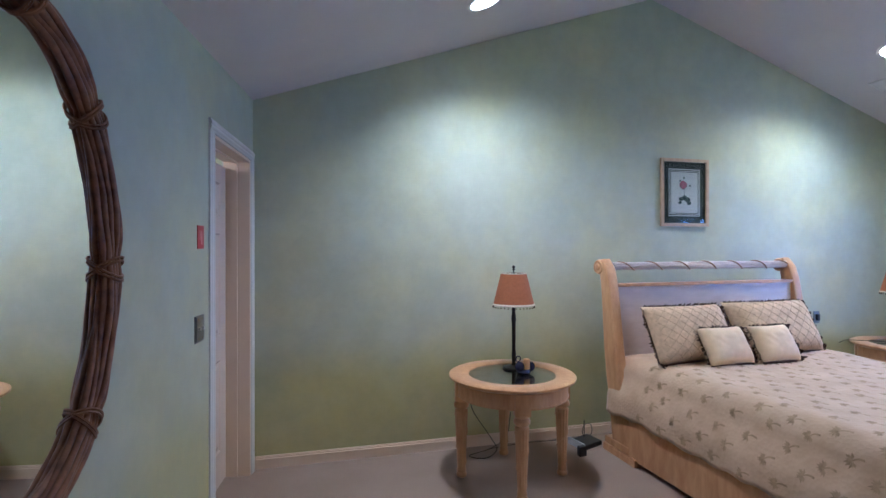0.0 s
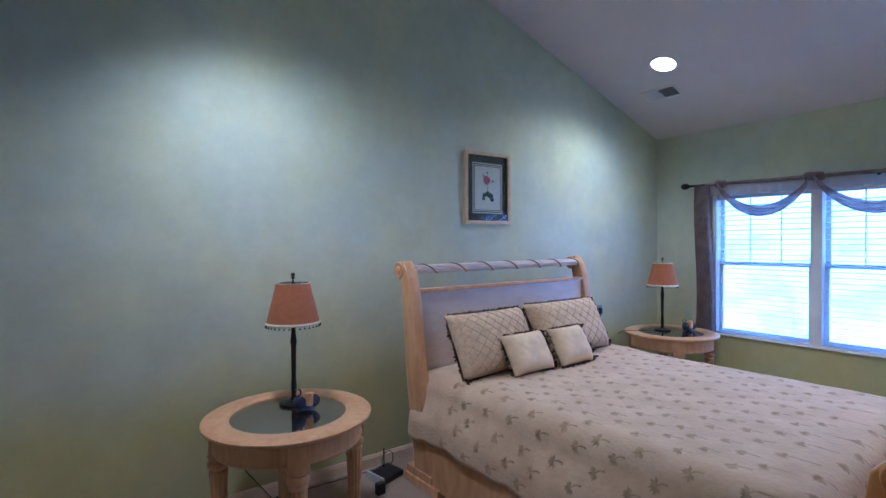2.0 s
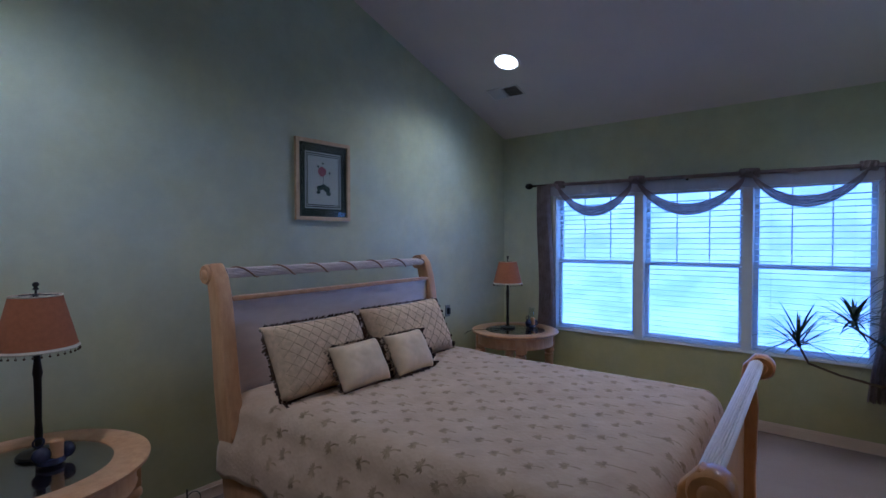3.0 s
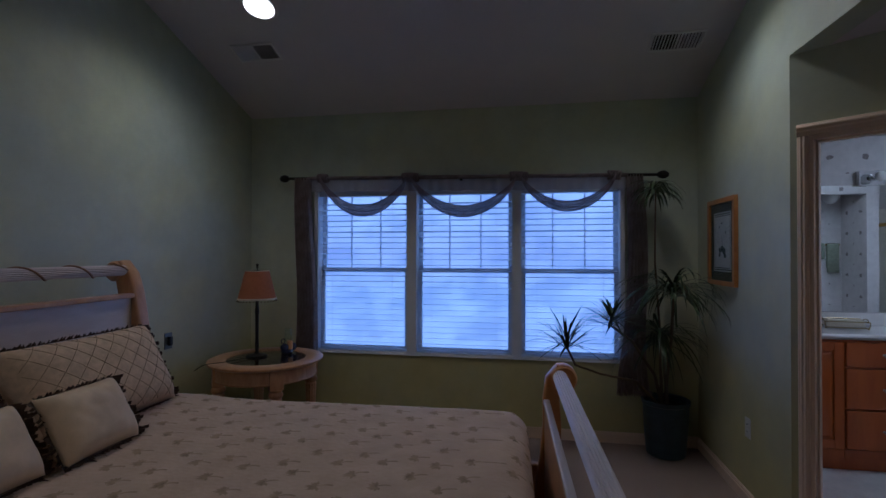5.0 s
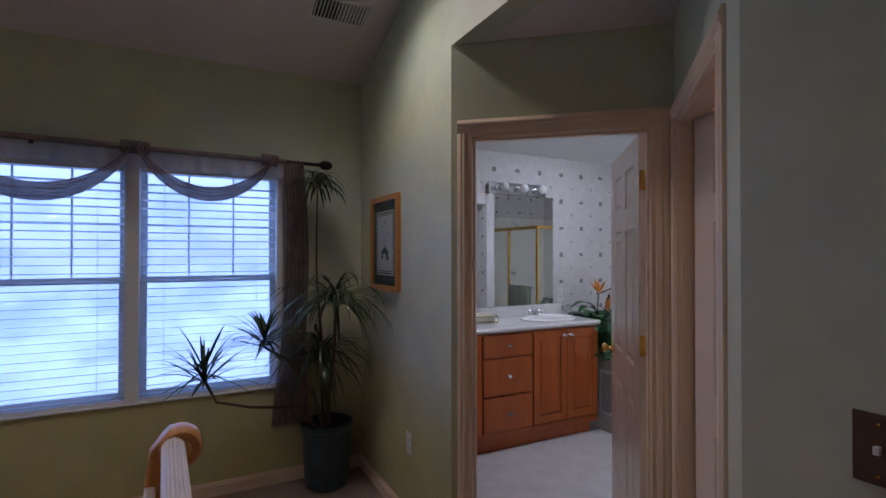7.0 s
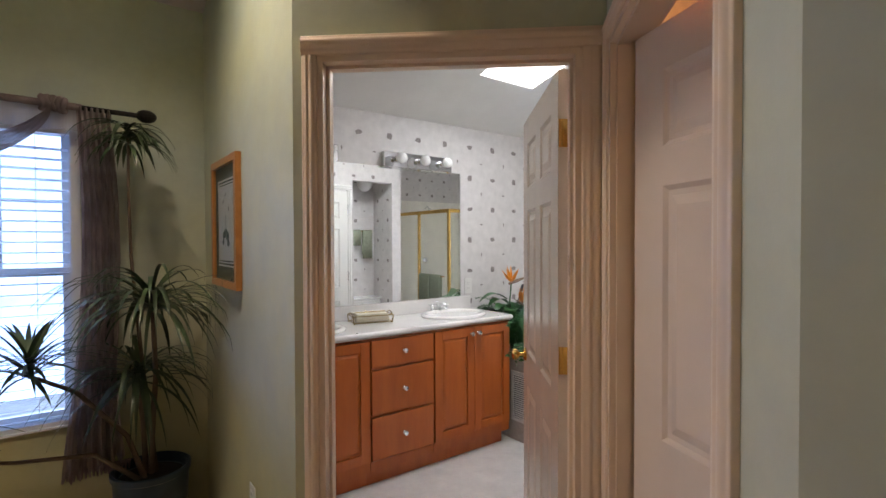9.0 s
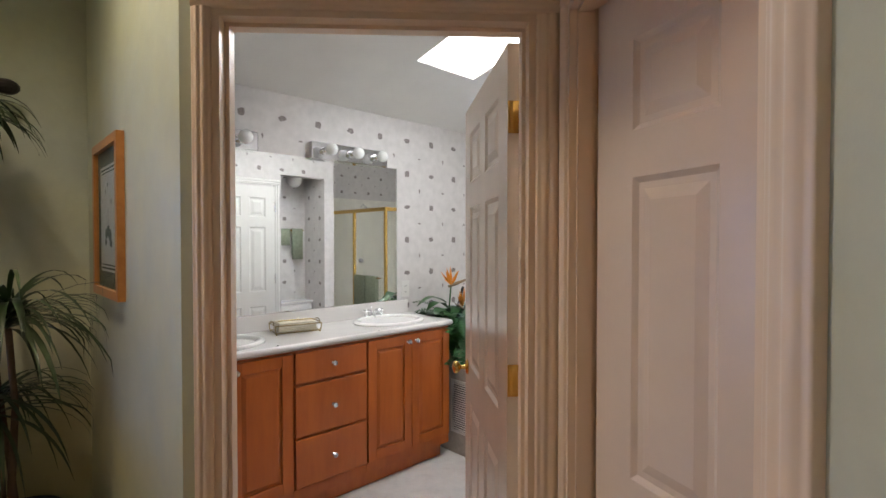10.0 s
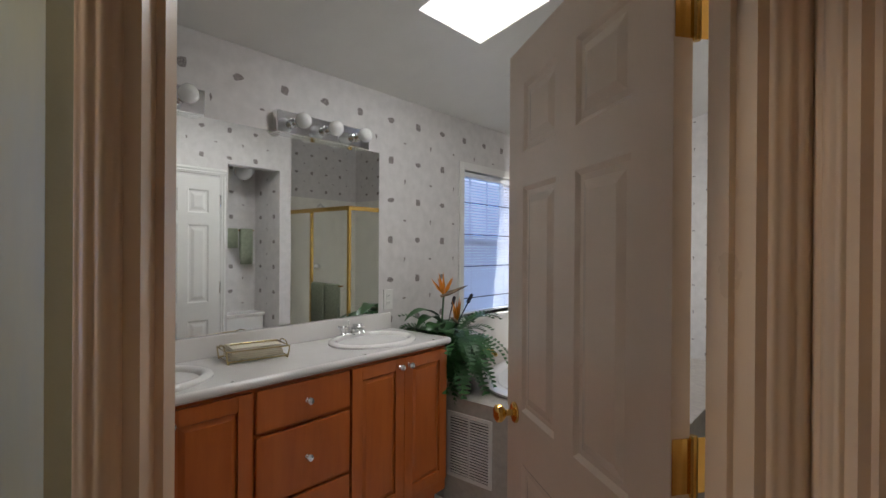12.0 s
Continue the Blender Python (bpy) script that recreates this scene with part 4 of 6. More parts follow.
def table_lamp(at, label, top):
    root = thing("table_lamp", label, "table lamp", at, 0, "bedside lamps")
    bm = lathe([(0.075, 0.0), (0.078, 0.006), (0.072, 0.014), (0.045, 0.020), (0.020, 0.026), (0.012, 0.040)], 28)
    smooth(part("base", bm, BRONZE, root))
    s0, s1 = top - 0.275, top - 0.055
    smooth(part("stem", lathe([(0.0125, 0.03), (0.015, 0.10), (0.012, 0.14), (0.014, s0 - 0.12), (0.018, s0 - 0.10), (0.012, s0 - 0.05), (0.010, s1)], 14), BRONZE, root))
    bm = bmesh.new()
    add_lathe(bm, [(0.142, s0), (0.088, s1), (0.085, s1), (0.139, s0), (0.142, s0)], 48)
    shade = smooth(part("shade", bm, SHADE, root))
    bm = lathe([(0.143, s0 - 0.001), (0.146, s0 + 0.004), (0.141, s0 + 0.013), (0.139, s0 + 0.002), (0.143, s0 - 0.001)], 48)
    part("trim", bm, CREAM, shade, "cream braid trim")
    bm = bmesh.new()
    add_lathe(bm, [(0.0885, s1 - 0.006), (0.091, s1), (0.087, s1 + 0.002), (0.084, s1 - 0.004), (0.0885, s1 - 0.006)], 40)
    part("trim", bm, CREAM, shade, "cream braid trim")
    bm = bmesh.new()
    for k in range(34):
        a = 2 * math.pi * k / 34
        add_sphere(bm, (0.143 * math.cos(a), 0.143 * math.sin(a), s0 - 0.012), 0.0048, 8)
        add_tube(bm, [(0.143 * math.cos(a), 0.143 * math.sin(a), s0), (0.143 * math.cos(a), 0.143 * math.sin(a), s0 - 0.010)], 0.001, 4)
    part("bead_fringe", bm, FRINGE, shade, "dark beaded fringe")
    bm = lathe([(0.004, s1 - 0.01), (0.004, top - 0.035), (0.012, top - 0.030), (0.006, top - 0.022), (0.013, top - 0.012), (0.008, top - 0.002), (0.0001, top)], 14)
    for k in range(3):
        a = k * 2.094
        add_tube(bm, [(0, 0, s1 + 0.004), (0.086 * math.cos(a), 0.086 * math.sin(a), s1 - 0.004)], 0.002, 5)
    smooth(part("finial", bm, BRONZE, root))
    return root


T1, T2 = (4.305, 3.165, 0), (8.00, 3.22, 0)
round_table(T1, -20, "pickled-oak round table with smoked-glass inset and fluted legs, on carpet")
round_table(T2, 32, "pickled-oak round table with smoked-glass inset, between bed and window")
table_lamp((4.375, 3.30, 0.672), "dark bronze table lamp with rust beaded shade, unlit, on round table", 0.715)
table_lamp((8.03, 3.32, 0.672), "dark bronze table lamp with rust shade, unlit, beside the window", 0.715)
GLAZE = plain("dark_blue_glaze", (0.035, 0.035, 0.07), 0.2, 0, 0.5, 20)
WAX = plain("amber_wax", (0.62, 0.33, 0.14), 0.5, 0, 0.1, 20)
WAX.node_tree.nodes["Principled BSDF"].inputs["Subsurface Weight"].default_value = 0.0


def trio(at, rz, label, tall):
    root = thing("candle_holder", label, "candle holder", at, rz, "candle holders")
    bm = lathe([(0.035, 0.0), (0.05, 0.012), (0.045, 0.03), (0.03, 0.034)], 20)
    add_sphere(bm, (-0.035, -0.01, 0.05), 0.034, 14, (1, 0.9, 0.95))
    add_sphere(bm, (0.05, -0.012, 0.045), 0.032, 14, (0.9, 0.9, 1.0))
    smooth(part("holder", bm, GLAZE, root))
    smooth(part("candle", lathe([(0.022, 0.032), (0.023, 0.095), (0.018, 0.10), (0.002, 0.098)], 20, Matrix.Translation((0.012, -0.02, 0))), WAX, root))
    ring = [(-0.04 + 0.018 * math.cos(t / 14 * 2 * math.pi), 0.0, 0.10 + 0.018 * math.sin(t / 14 * 2 * math.pi)) for t in range(14)]
    part("ring_handle", tube(ring, 0.004, 6, True), GLAZE, root)
    if tall:
        smooth(part("glass_chimney", lathe([(0.028, 0.03), (0.030, 0.12), (0.026, 0.19), (0.0245, 0.19), (0.0285, 0.12), (0.0265, 0.03), (0.028, 0.03)], 24, Matrix.Translation((0.03, 0.02, 0))), GLASS, root))


trio((4.385, 3.16, 0.672), 10, "dark blue glazed candle holder with amber candle, on round table", False)
trio((8.20, 3.16, 0.672), -20, "dark glazed candle holder with clear glass chimney, beside the window", True)


def cord(name, label, pts, r=0.003):
    pts = [Vector(p) for p in pts]
    out = []
    for i in range(len(pts) - 1):
        p0, p1, p2, p3 = pts[max(0, i - 1)], pts[i], pts[i + 1], pts[min(len(pts) - 1, i + 2)]
        for k in range(8):
            t = k / 8
            out.append(0.5 * ((2 * p1) + (p2 - p0) * t + (2 * p0 - 5 * p1 + 4 * p2 - p3) * t * t + (3 * p1 - p0 - 3 * p2 + p3) * t ** 3))
    out.append(pts[-1])
    ob = smooth(part(name, tube(out, r, 6), BLACK))
    return tagged(ob, label=label, category="power cord")


cord("lamp_cord", "black lamp cord looping from the round table to the carpet", [(4.10, 3.43, 0.50), (4.13, 3.47, 0.35), (4.27, 3.50, 0.14), (4.33, 3.52, 0.03), (4.22, 3.45, 0.006), (4.12, 3.52, 0.006), (4.30, 3.60, 0.006), (4.42, 3.56, 0.10), (4.43, 3.50, 0.30)])
cord("lamp_cord", "black cable lying along the baseboard behind the table", [(4.30, 3.60, 0.006), (4.60, 3.64, 0.006), (4.85, 3.62, 0.01), (5.02, 3.60, 0.02)], 0.0025)
cord("lamp_cord", "black lamp cord trailing over the glass tabletop by the window", [(7.96, 3.33, 0.678), (7.84, 3.38, 0.684), (7.74, 3.42, 0.686), (7.66, 3.50, 0.682), (7.60, 3.53, 0.655)], 0.0025)
modem = thing("modem", "flat black modem with loop antenna, on the carpet beside the bed", "modem", (5.045, 3.50, 0), 12)
part("case", box((-0.09, -0.08, 0.0), (0.09, 0.08, 0.035), pose(0, 0, 0.004, 0, -6, 0), 0.006), BLACK, modem)
part("edge_strip", box((-0.098, -0.085, 0.0), (-0.082, 0.085, 0.05), None, 0.003), plain("grey_plastic", (0.45, 0.46, 0.48), 0.35), modem)
part("antenna", tube([(0.03, 0.05, 0.03), (0.03, 0.05, 0.17)], 0.004, 8), BLACK, modem)
loop = [(0.07 + 0.05 * math.cos(t / 20 * 2 * math.pi), 0.06, 0.08 + 0.055 * math.sin(t / 20 * 2 * math.pi)) for t in range(20)]
part("cable_loop", tube(loop, 0.0025, 6, True), BLACK, modem)
charger = thing("power_adapter", "small black power adapter standing on the carpet", "power adapter", (4.915, 3.33, 0), 5)
part("body", box((-0.028, -0.02, 0), (0.028, 0.02, 0.07), None, 0.005), BLACK, charger)
part("pins", box((-0.02, 0.02, 0.03), (0.02, 0.03, 0.034)), CHROME, charger)

# ---- pictures ----


def picture(name, label, m, w, h, fw, frame_mat, mat_mat, petals, leafc, group=""):
    """A framed botanical print; m: wall frame with u along, n out, and z; centre at the origin."""
    root = new(name)
    root.matrix_basis = m
    tagged(root, label=label, category="picture", group=group)
    bm = bmesh.new()
    for lo, hi in (((-w / 2, 0, -h / 2), (-w / 2 + fw, 0.024, h / 2)), ((w / 2 - fw, 0, -h / 2), (w / 2, 0.024, h / 2)), ((-w / 2 + fw, 0, h / 2 - fw), (w / 2 - fw, 0.024, h / 2)), ((-w / 2 + fw, 0, -h / 2), (w / 2 - fw, 0.024, -h / 2 + fw))):
        add_box(bm, lo, hi)
    part("frame", bm, frame_mat, root)
    part("mat_board", box((-w / 2 + fw, 0.004, -h / 2 + fw), (w / 2 - fw, 0.008, h / 2 - fw)), mat_mat, root)
    iw, ih = w / 2 - fw - 0.055, h / 2 - fw - 0.06
    bm = bmesh.new()
    for k, (a, b) in enumerate(((1.0, 0.96), (0.92, 0.89))):
        for lo, hi in (((-iw * a, -ih * a), (iw * a, -ih * b)), ((-iw * a, ih * b), (iw * a, ih * a)), ((-iw * a, -ih * b), (-iw * b, ih * b)), ((iw * b, -ih * b), (iw * a, ih * b))):
            add_box(bm, (lo[0], 0.008, lo[1]), (hi[0], 0.0092, hi[1]))
    part("border_lines", bm, PAPERW, root)
    part("paper", box((-iw * 0.85, 0.008, -ih * 0.86), (iw * 0.85, 0.0095, ih * 0.86)), PAPERW, root)
    r = random.Random(7)
    bm, bl = bmesh.new(), bmesh.new()
    for k in range(9):
        a = k / 9 * 2 * math.pi
        c = Vector((0.012 + 0.020 * math.cos(a), 0, 0.065 + 0.018 * math.sin(a)))
        add_lathe(bm, [(0.019 + r.uniform(-0.004, 0.004), 0.0), (0.0001, 0.0004)], 9, Matrix.Translation((c.x, 0.0098 + k * 0.00005, c.z)) @ Matrix.Rotation(-math.pi / 2, 4, "X"))
    for cx, cz in ((-0.055, 0.06), (0.045, 0.10), (0.005, 0.125)):
        add_lathe(bl, [(0.009, 0.0), (0.0001, 0.0003)], 8, Matrix.Translation((cx, 0.0098, cz)) @ Matrix.Rotation(-math.pi / 2, 4, "X"))
    for cx, cz, rr in ((-0.03, -0.06, 0.030), (0.0, -0.045, 0.028), (0.035, -0.055, 0.024), (-0.045, -0.09, 0.022), (0.045, -0.085, 0.018)):
        add_lathe(bl, [(rr, 0.0), (0.0001, 0.0003)], 10, Matrix.Translation((cx, 0.0098, cz)) @ Matrix.Rotation(-math.pi / 2, 4, "X") @ Matrix.Diagonal((1, 0.75, 1, 1)))
    add_box(bl, (0.0, 0.0096, -0.05), (0.004, 0.0099, 0.05))
    part("printed_flower", bm, petals, root)
    part("printed_leaves", bl, leafc, root)
    part("glazing", box((-w / 2 + fw, 0.014, -h / 2 + fw), (w / 2 - fw, 0.016, h / 2 - fw)), GLASS, root)
    return root


PAPERW = plain("print_paper", (0.66, 0.64, 0.64), 0.7, 0, 0.03, 10)
MATB = plain("dark_green_mat", (0.035, 0.045, 0.04), 0.8, 0, 0.1, 20)
GOLD = wood("light_gilt_wood", (0.45, 0.30, 0.17), (0.66, 0.50, 0.32), 0.3)
PINK = plain("pink_ink", (0.45, 0.14, 0.20), 0.8, 0, 0.4, 80)
INK = plain("dark_green_ink", (0.035, 0.06, 0.065), 0.8, 0, 0.4, 60)
mN = Matrix(((-1, 0, 0, 6.095), (0, -1, 0, NORTH - 0.001), (0, 0, 1, 1.98), (0, 0, 0, 1)))
picture("framed_picture", "gilt-framed flower print with dark green mat, hung above the bed", mN, 0.475, 0.575, 0.026, GOLD, MATB, PINK, INK)
mS = Matrix(((1, 0, 0, 8.055), (0, 1, 0, 0.001), (0, 0, 1, 1.545), (0, 0, 0, 1)))
picture("framed_picture", "orange-oak framed botanical print with dark mat, hung beside the doorway", mS, 0.455, 0.57, 0.03, ORANGE_FRAME, MATB, PAPERW, INK)

# ---- oval rattan mirror ----
RATTAN = wood("dark_rattan", (0.085, 0.028, 0.010), (0.31, 0.125, 0.048), 0.45, (1, 1, 1), 30)
MU, MZ, MA, MB = MIRROR_AT
mm = Matrix(((UL.x, NL.x, 0, 0), (UL.y, NL.y, 0, 0), (0, 0, 1, 0), (0, 0, 0, 1)))
mm = mm @ Matrix.Rotation(radians(1.6), 4, "Z")
mm.translation = LEFT_M @ Vector((MU, 0.066, MZ))
omirror = new("oval_mirror")
omirror.matrix_basis = mm
tagged(omirror, label="large oval mirror in bundled dark rattan frame, on green wall", category="mirror")
bm = bmesh.new()
ring = [bm.verts.new(((MA - 0.02) * math.cos(2 * math.pi * k / 72), 0.004, (MB - 0.02) * math.sin(2 * math.pi * k / 72))) for k in range(72)]
bm.faces.new(ring)
ring2 = [bm.verts.new(((MA - 0.02) * math.cos(2 * math.pi * k / 72), -0.006, (MB - 0.02) * math.sin(2 * math.pi * k / 72))) for k in range(72)]
bm.faces.new(ring2[::-1])
for k in range(72):
    j = (k + 1) % 72
    bm.faces.new((ring[k], ring2[k], ring2[j], ring[j]))
bmesh.ops.recalc_face_normals(bm, faces=bm.faces)
part("mirror_glass", bm, MIRROR, omirror)
rr = random.Random(12)
for strand in range(16):
    a0 = strand / 16 * 2 * math.pi
    pts, rad = [], []
    for k in range(144):
        t = 2 * math.pi * k / 144
        wob = 0.05 * math.sin(9 * t + strand)
        a = a0 + 0.5 * math.sin(t) + wob
        d = 0.034 + 0.004 * math.sin(5 * t + strand * 1.7)
        pinch = 1 - 0.18 * (max(0, math.cos(8 * t)) ** 12)
        pts.append(((MA + d * pinch * math.cos(a)) * math.cos(t), 0.0 + d * pinch * math.sin(a), (MB + d * pinch * math.cos(a)) * math.sin(t)))
        rad.append(0.0092 + 0.001 * math.sin(k * 0.9 + strand))
    smooth(part("rattan_cane", tube(pts, rad, 7, True), RATTAN, omirror), 60)
bm = bmesh.new()
for k in range(16):
    t0 = 2 * math.pi * (k // 2) / 8 + 0.04
    lean = 0.05 if k % 2 else -0.05
    for w_ in range(2):
        pts = []
        for j in range(24):
            a = 2 * math.pi * j / 24
            t = t0 + 0.02 * w_ + lean * math.sin(a)
            pts.append(((MA + 0.046 * math.cos(a)) * math.cos(t), 0.046 * math.sin(a), (MB + 0.046 * math.cos(a)) * math.sin(t)))
        add_tube(bm, pts, 0.004, 5, True)
tagged(part("binding", bm, RATTAN, omirror, "crossed rattan bindings"), kind="stuff")

# ---- signs, switches, outlets ----
RED = plain("red_sign_card", (0.50, 0.035, 0.04), 0.4, 0, 0.04)


def wall_m(base, u, z):
    m = base.copy()
    m.translation = base @ Vector((u, 0, z))
    return m


sign = new("wall_sign")
sign.matrix_basis = wall_m(LEFT_M, 1.025, 1.557)
tagged(sign, label="small red card with pale markings, fixed beside the doorway", category="sign")
part("card", box((-0.042, 0.0, -0.055), (0.042, 0.003, 0.055)), RED, sign)
bm = bmesh.new()
add_box(bm, (-0.020, 0.003, -0.035), (0.000, 0.0036, 0.030))
add_box(bm, (0.006, 0.003, -0.015), (0.016, 0.0036, 0.030))
part("marking", bm, plain("pale_pink_ink", (0.66, 0.25, 0.25), 0.6), sign, "pale bars")
PEWTER = plain("pewter_plate", (0.22, 0.22, 0.20), 0.35, 0.8)
OILB = plain("oil_rubbed_bronze", (0.12, 0.075, 0.055), 0.35, 0.5)


def switch(name, label, m, w, h, plate, toggles, category="light switch"):
    root = new(name)
    root.matrix_basis = m
    tagged(root, label=label, category=category)
    bm = box((-w / 2, 0.0, -h / 2), (w / 2, 0.005, h / 2), None, 0.0015)
    add_box(bm, (-w / 2 + 0.006, 0.005, -h / 2 + 0.006), (w / 2 - 0.006, 0.0075, h / 2 - 0.006))
    part("plate", bm, plate, root)
    for t in toggles:
        part("toggle", box((t - 0.005, 0.0075, -0.006), (t + 0.005, 0.018, 0.008), None, 0.001), BATHW, root)
    bm = bmesh.new()
    for t in toggles:
        for z in (-h * 0.36, h * 0.36):
            add_lathe(bm, [(0.003, 0), (0.0028, 0.0015), (0.0001, 0.002)], 8, Matrix.Translation((t, 0.0075, z)) @ Matrix.Rotation(-math.pi / 2, 4, "X"))
    if toggles:
        part("screw", bm, BRASS, root)
    return root


def outlet(name, label, m, w=0.07, h=0.115):
    root = new(name)
    root.matrix_basis = m
    tagged(root, label=label, category="outlet")
    part("plate", box((-w / 2, 0.0, -h / 2), (w / 2, 0.005, h / 2), None, 0.0015), BATHW, root)
    for z in (-0.022, 0.022):
        part("socket", box((-0.016, 0.005, z - 0.014), (0.016, 0.007, z + 0.014), None, 0.0008), BATHW, root)
        bm = bmesh.new()
        for x in (-0.006, 0.006):
            add_box(bm, (x - 0.0012, 0.007, z - 0.005), (x + 0.0012, 0.0073, z + 0.006))
        part("slot", bm, BLACK, root)


switch("light_switch", "pewter double switch plate by the hall doorway", wall_m(LEFT_M, 1.045, 1.125), 0.115, 0.125, PEWTER, (-0.023, 0.023))
NEAR_M = Matrix(((1, 0, 0, 0), (0, 1, 0, 0), (0, 0, 1, 0), (0, 0, 0, 1)))
switch("light_switch", "dark bronze switch plate on the green wall", wall_m(NEAR_M, 5.625, 1.14), 0.125, 0.125, OILB, (-0.023, 0.023))
NM = Matrix(((-1, 0, 0, 0), (0, -1, 0, NORTH), (0, 0, 1, 0), (0, 0, 0, 1)))
outlet("wall_outlet", "cream duplex outlet low on the wall between plant and doorway", wall_m(NEAR_M, 7.70, 0.45), 0.07, 0.115)
wo = outlet("wall_outlet", "duplex outlet low on the wall under the round table", wall_m(NM, -4.33, 0.36))
plug = new("plug")
plug.matrix_basis = wall_m(NM, -4.33, 0.382)
tagged(plug, label="black plug in the low outlet", category="plug")
part("plug_body", box((-0.022, 0.008, -0.018), (0.022, 0.045, 0.018), None, 0.004), BLACK, plug)
part("plug_neck", box((-0.006, 0.045, -0.006), (0.006, 0.065, 0.006), None, 0.002), BLACK, plug)
tp = new("thermostat_plate")
tp.matrix_basis = wall_m(NM, -7.54, 0.866)
tagged(tp, label="small grey wall plate with dark knob, beside the headboard", category="wall plate")
part("plate", box((-0.035, 0, -0.055), (0.035, 0.005, 0.055), None, 0.0015), PEWTER, tp)
part("knob", box((-0.012, 0.005, -0.03), (0.012, 0.03, 0.03), None, 0.003), BLACK, tp)

# ---- curtains ----
SHEER = Mat("taupe_voile", (0.36, 0.28, 0.26), 0.9)
n_ = SHEER.noise(SHEER.coords(), 14, 4)
SHEER.color(SHEER.ramp(n_, [(0.35, (0.22, 0.17, 0.16)), (0.65, (0.42, 0.34, 0.33))]))
t1 = SHEER.n.new("ShaderNodeBsdfTranslucent")
t1.inputs[0].default_value = (0.42, 0.34, 0.33, 1)
t2 = SHEER.n.new("ShaderNodeBsdfTransparent")
m1, m2 = SHEER.n.new("ShaderNodeMixShader"), SHEER.n.new("ShaderNodeMixShader")
m1.inputs[0].default_value, m2.inputs[0].default_value = 0.35, 0.06
SHEER.l.new(SHEER.b.outputs[0], m1.inputs[1])
SHEER.l.new(t1.outputs[0], m1.inputs[2])
SHEER.l.new(m1.outputs[0], m2.inputs[1])
SHEER.l.new(t2.outputs[0], m2.inputs[2])
SHEER.l.new(m2.outputs[0], SHEER.n["Material Output"].inputs[0])
SHEER = SHEER.m
RODX, RODZ = 8.47, 2.105


def csub(name, bm, material, parent, label=""):
    """A part hung on the rod, which slopes down a little towards the plant's corner."""
    for v in bm.verts:
        v.co.z += (v.co.y - 3.3) * 0.014 * max(0.0, (v.co.z - 0.4) / (RODZ - 0.4))
    return sub(name, bm, material, parent, label)

rod = thing("curtain_rod", "dark bronze curtain rod with ball finials above the window", "curtain rod", (RODX, 1.8, RODZ))
csub("pole", tube([(RODX, 0.30, RODZ), (RODX, 3.30, RODZ)], 0.012, 12), BRONZE, rod)
for y in (0.27, 3.33):
    csub("finial", ball((RODX, y, RODZ), 0.032, 14, (1, 1.4, 1)), BRONZE, rod)
for y in (0.42, 1.8, 3.2):
    csub("bracket", box((RODX, y - 0.01, RODZ - 0.03), (EAST - 0.001, y + 0.01, RODZ - 0.012)), BRONZE, rod)


def swag(ya, yb, drop, label, seed):
    root = thing("curtain_swag", label, "curtain", (RODX, (ya + yb) / 2, RODZ), 0, "swags over the window")
    bm = bmesh.new()
    N, M_ = 48, 40
    g = []
    for i in range(N + 1):
        u = i / N
        sag = (4 * u * (1 - u)) ** 0.85
        row_ = []
        for k in range(M_ + 1):
            v = k / M_
            lo = drop * (0.70 + 0.30 * v)
            pleat = 0.010 * math.sin(v * 26 + seed + 2.0 * u) + 0.006 * math.sin(v * 61 + seed * 2)
            edge = 1 - sag
            z = RODZ + 0.018 * math.cos(v * math.pi) * edge - sag * lo - 0.05 * edge * v
            x = RODX - 0.03 - pleat * (0.5 + sag) - 0.045 * math.sin(v * math.pi) - 0.02 * sag
            row_.append(bm.verts.new((x, ya + (yb - ya) * u + 0.03 * (v - 0.5) * (1 if u > 0.5 else -1) * edge, z)))
        g.append(row_)
    for i in range(N):
        for k in range(M_):
            bm.faces.new((g[i][k], g[i + 1][k], g[i + 1][k + 1], g[i][k + 1]))
    smooth(ob := csub("swag_cloth", bm, SHEER, root), 80)
    for y in (ya, yb):
        bm = bmesh.new()
        for q in range(5):
            pts = []
            for j in range(16):
                a = 2 * math.pi * j / 16
                rr_ = 0.026 + 0.004 * math.sin(3 * a + q)
                pts.append((RODX + rr_ * math.cos(a), y + (q - 2) * 0.018 + 0.006 * math.sin(a * 2 + q), RODZ + rr_ * math.sin(a)))
            add_tube(bm, pts, 0.012, 6, True)
        smooth(csub("gathered_wrap", bm, SHEER, root), 80)


swag(2.98, 2.24, 0.33, "gathered taupe voile swag over the window's first sash", 0)
swag(2.20, 1.36, 0.335, "gathered taupe voile swag over the middle of the window", 2)
swag(1.32, 0.62, 0.29, "gathered taupe voile swag over the window's last sash", 4)
SHEERW = Mat("white_sheer", (0.55, 0.52, 0.52), 0.9)
a1 = SHEERW.n.new("ShaderNodeBsdfTranslucent")
a1.inputs[0].default_value = (0.5, 0.48, 0.50, 1)
a2 = SHEERW.n.new("ShaderNodeMixShader")
a2.inputs[0].default_value = 0.5
SHEERW.l.new(SHEERW.b.outputs[0], a2.inputs[1])
SHEERW.l.new(a1.outputs[0], a2.inputs[2])
SHEERW.l.new(a2.outputs[0], SHEERW.n["Material Output"].inputs[0])
SHEERW = SHEERW.m
val = thing("sheer_valance", "plain pale sheer strip behind the swags, hung from the rod", "curtain", (RODX, 1.8, RODZ))
bm = bmesh.new()
prev = None
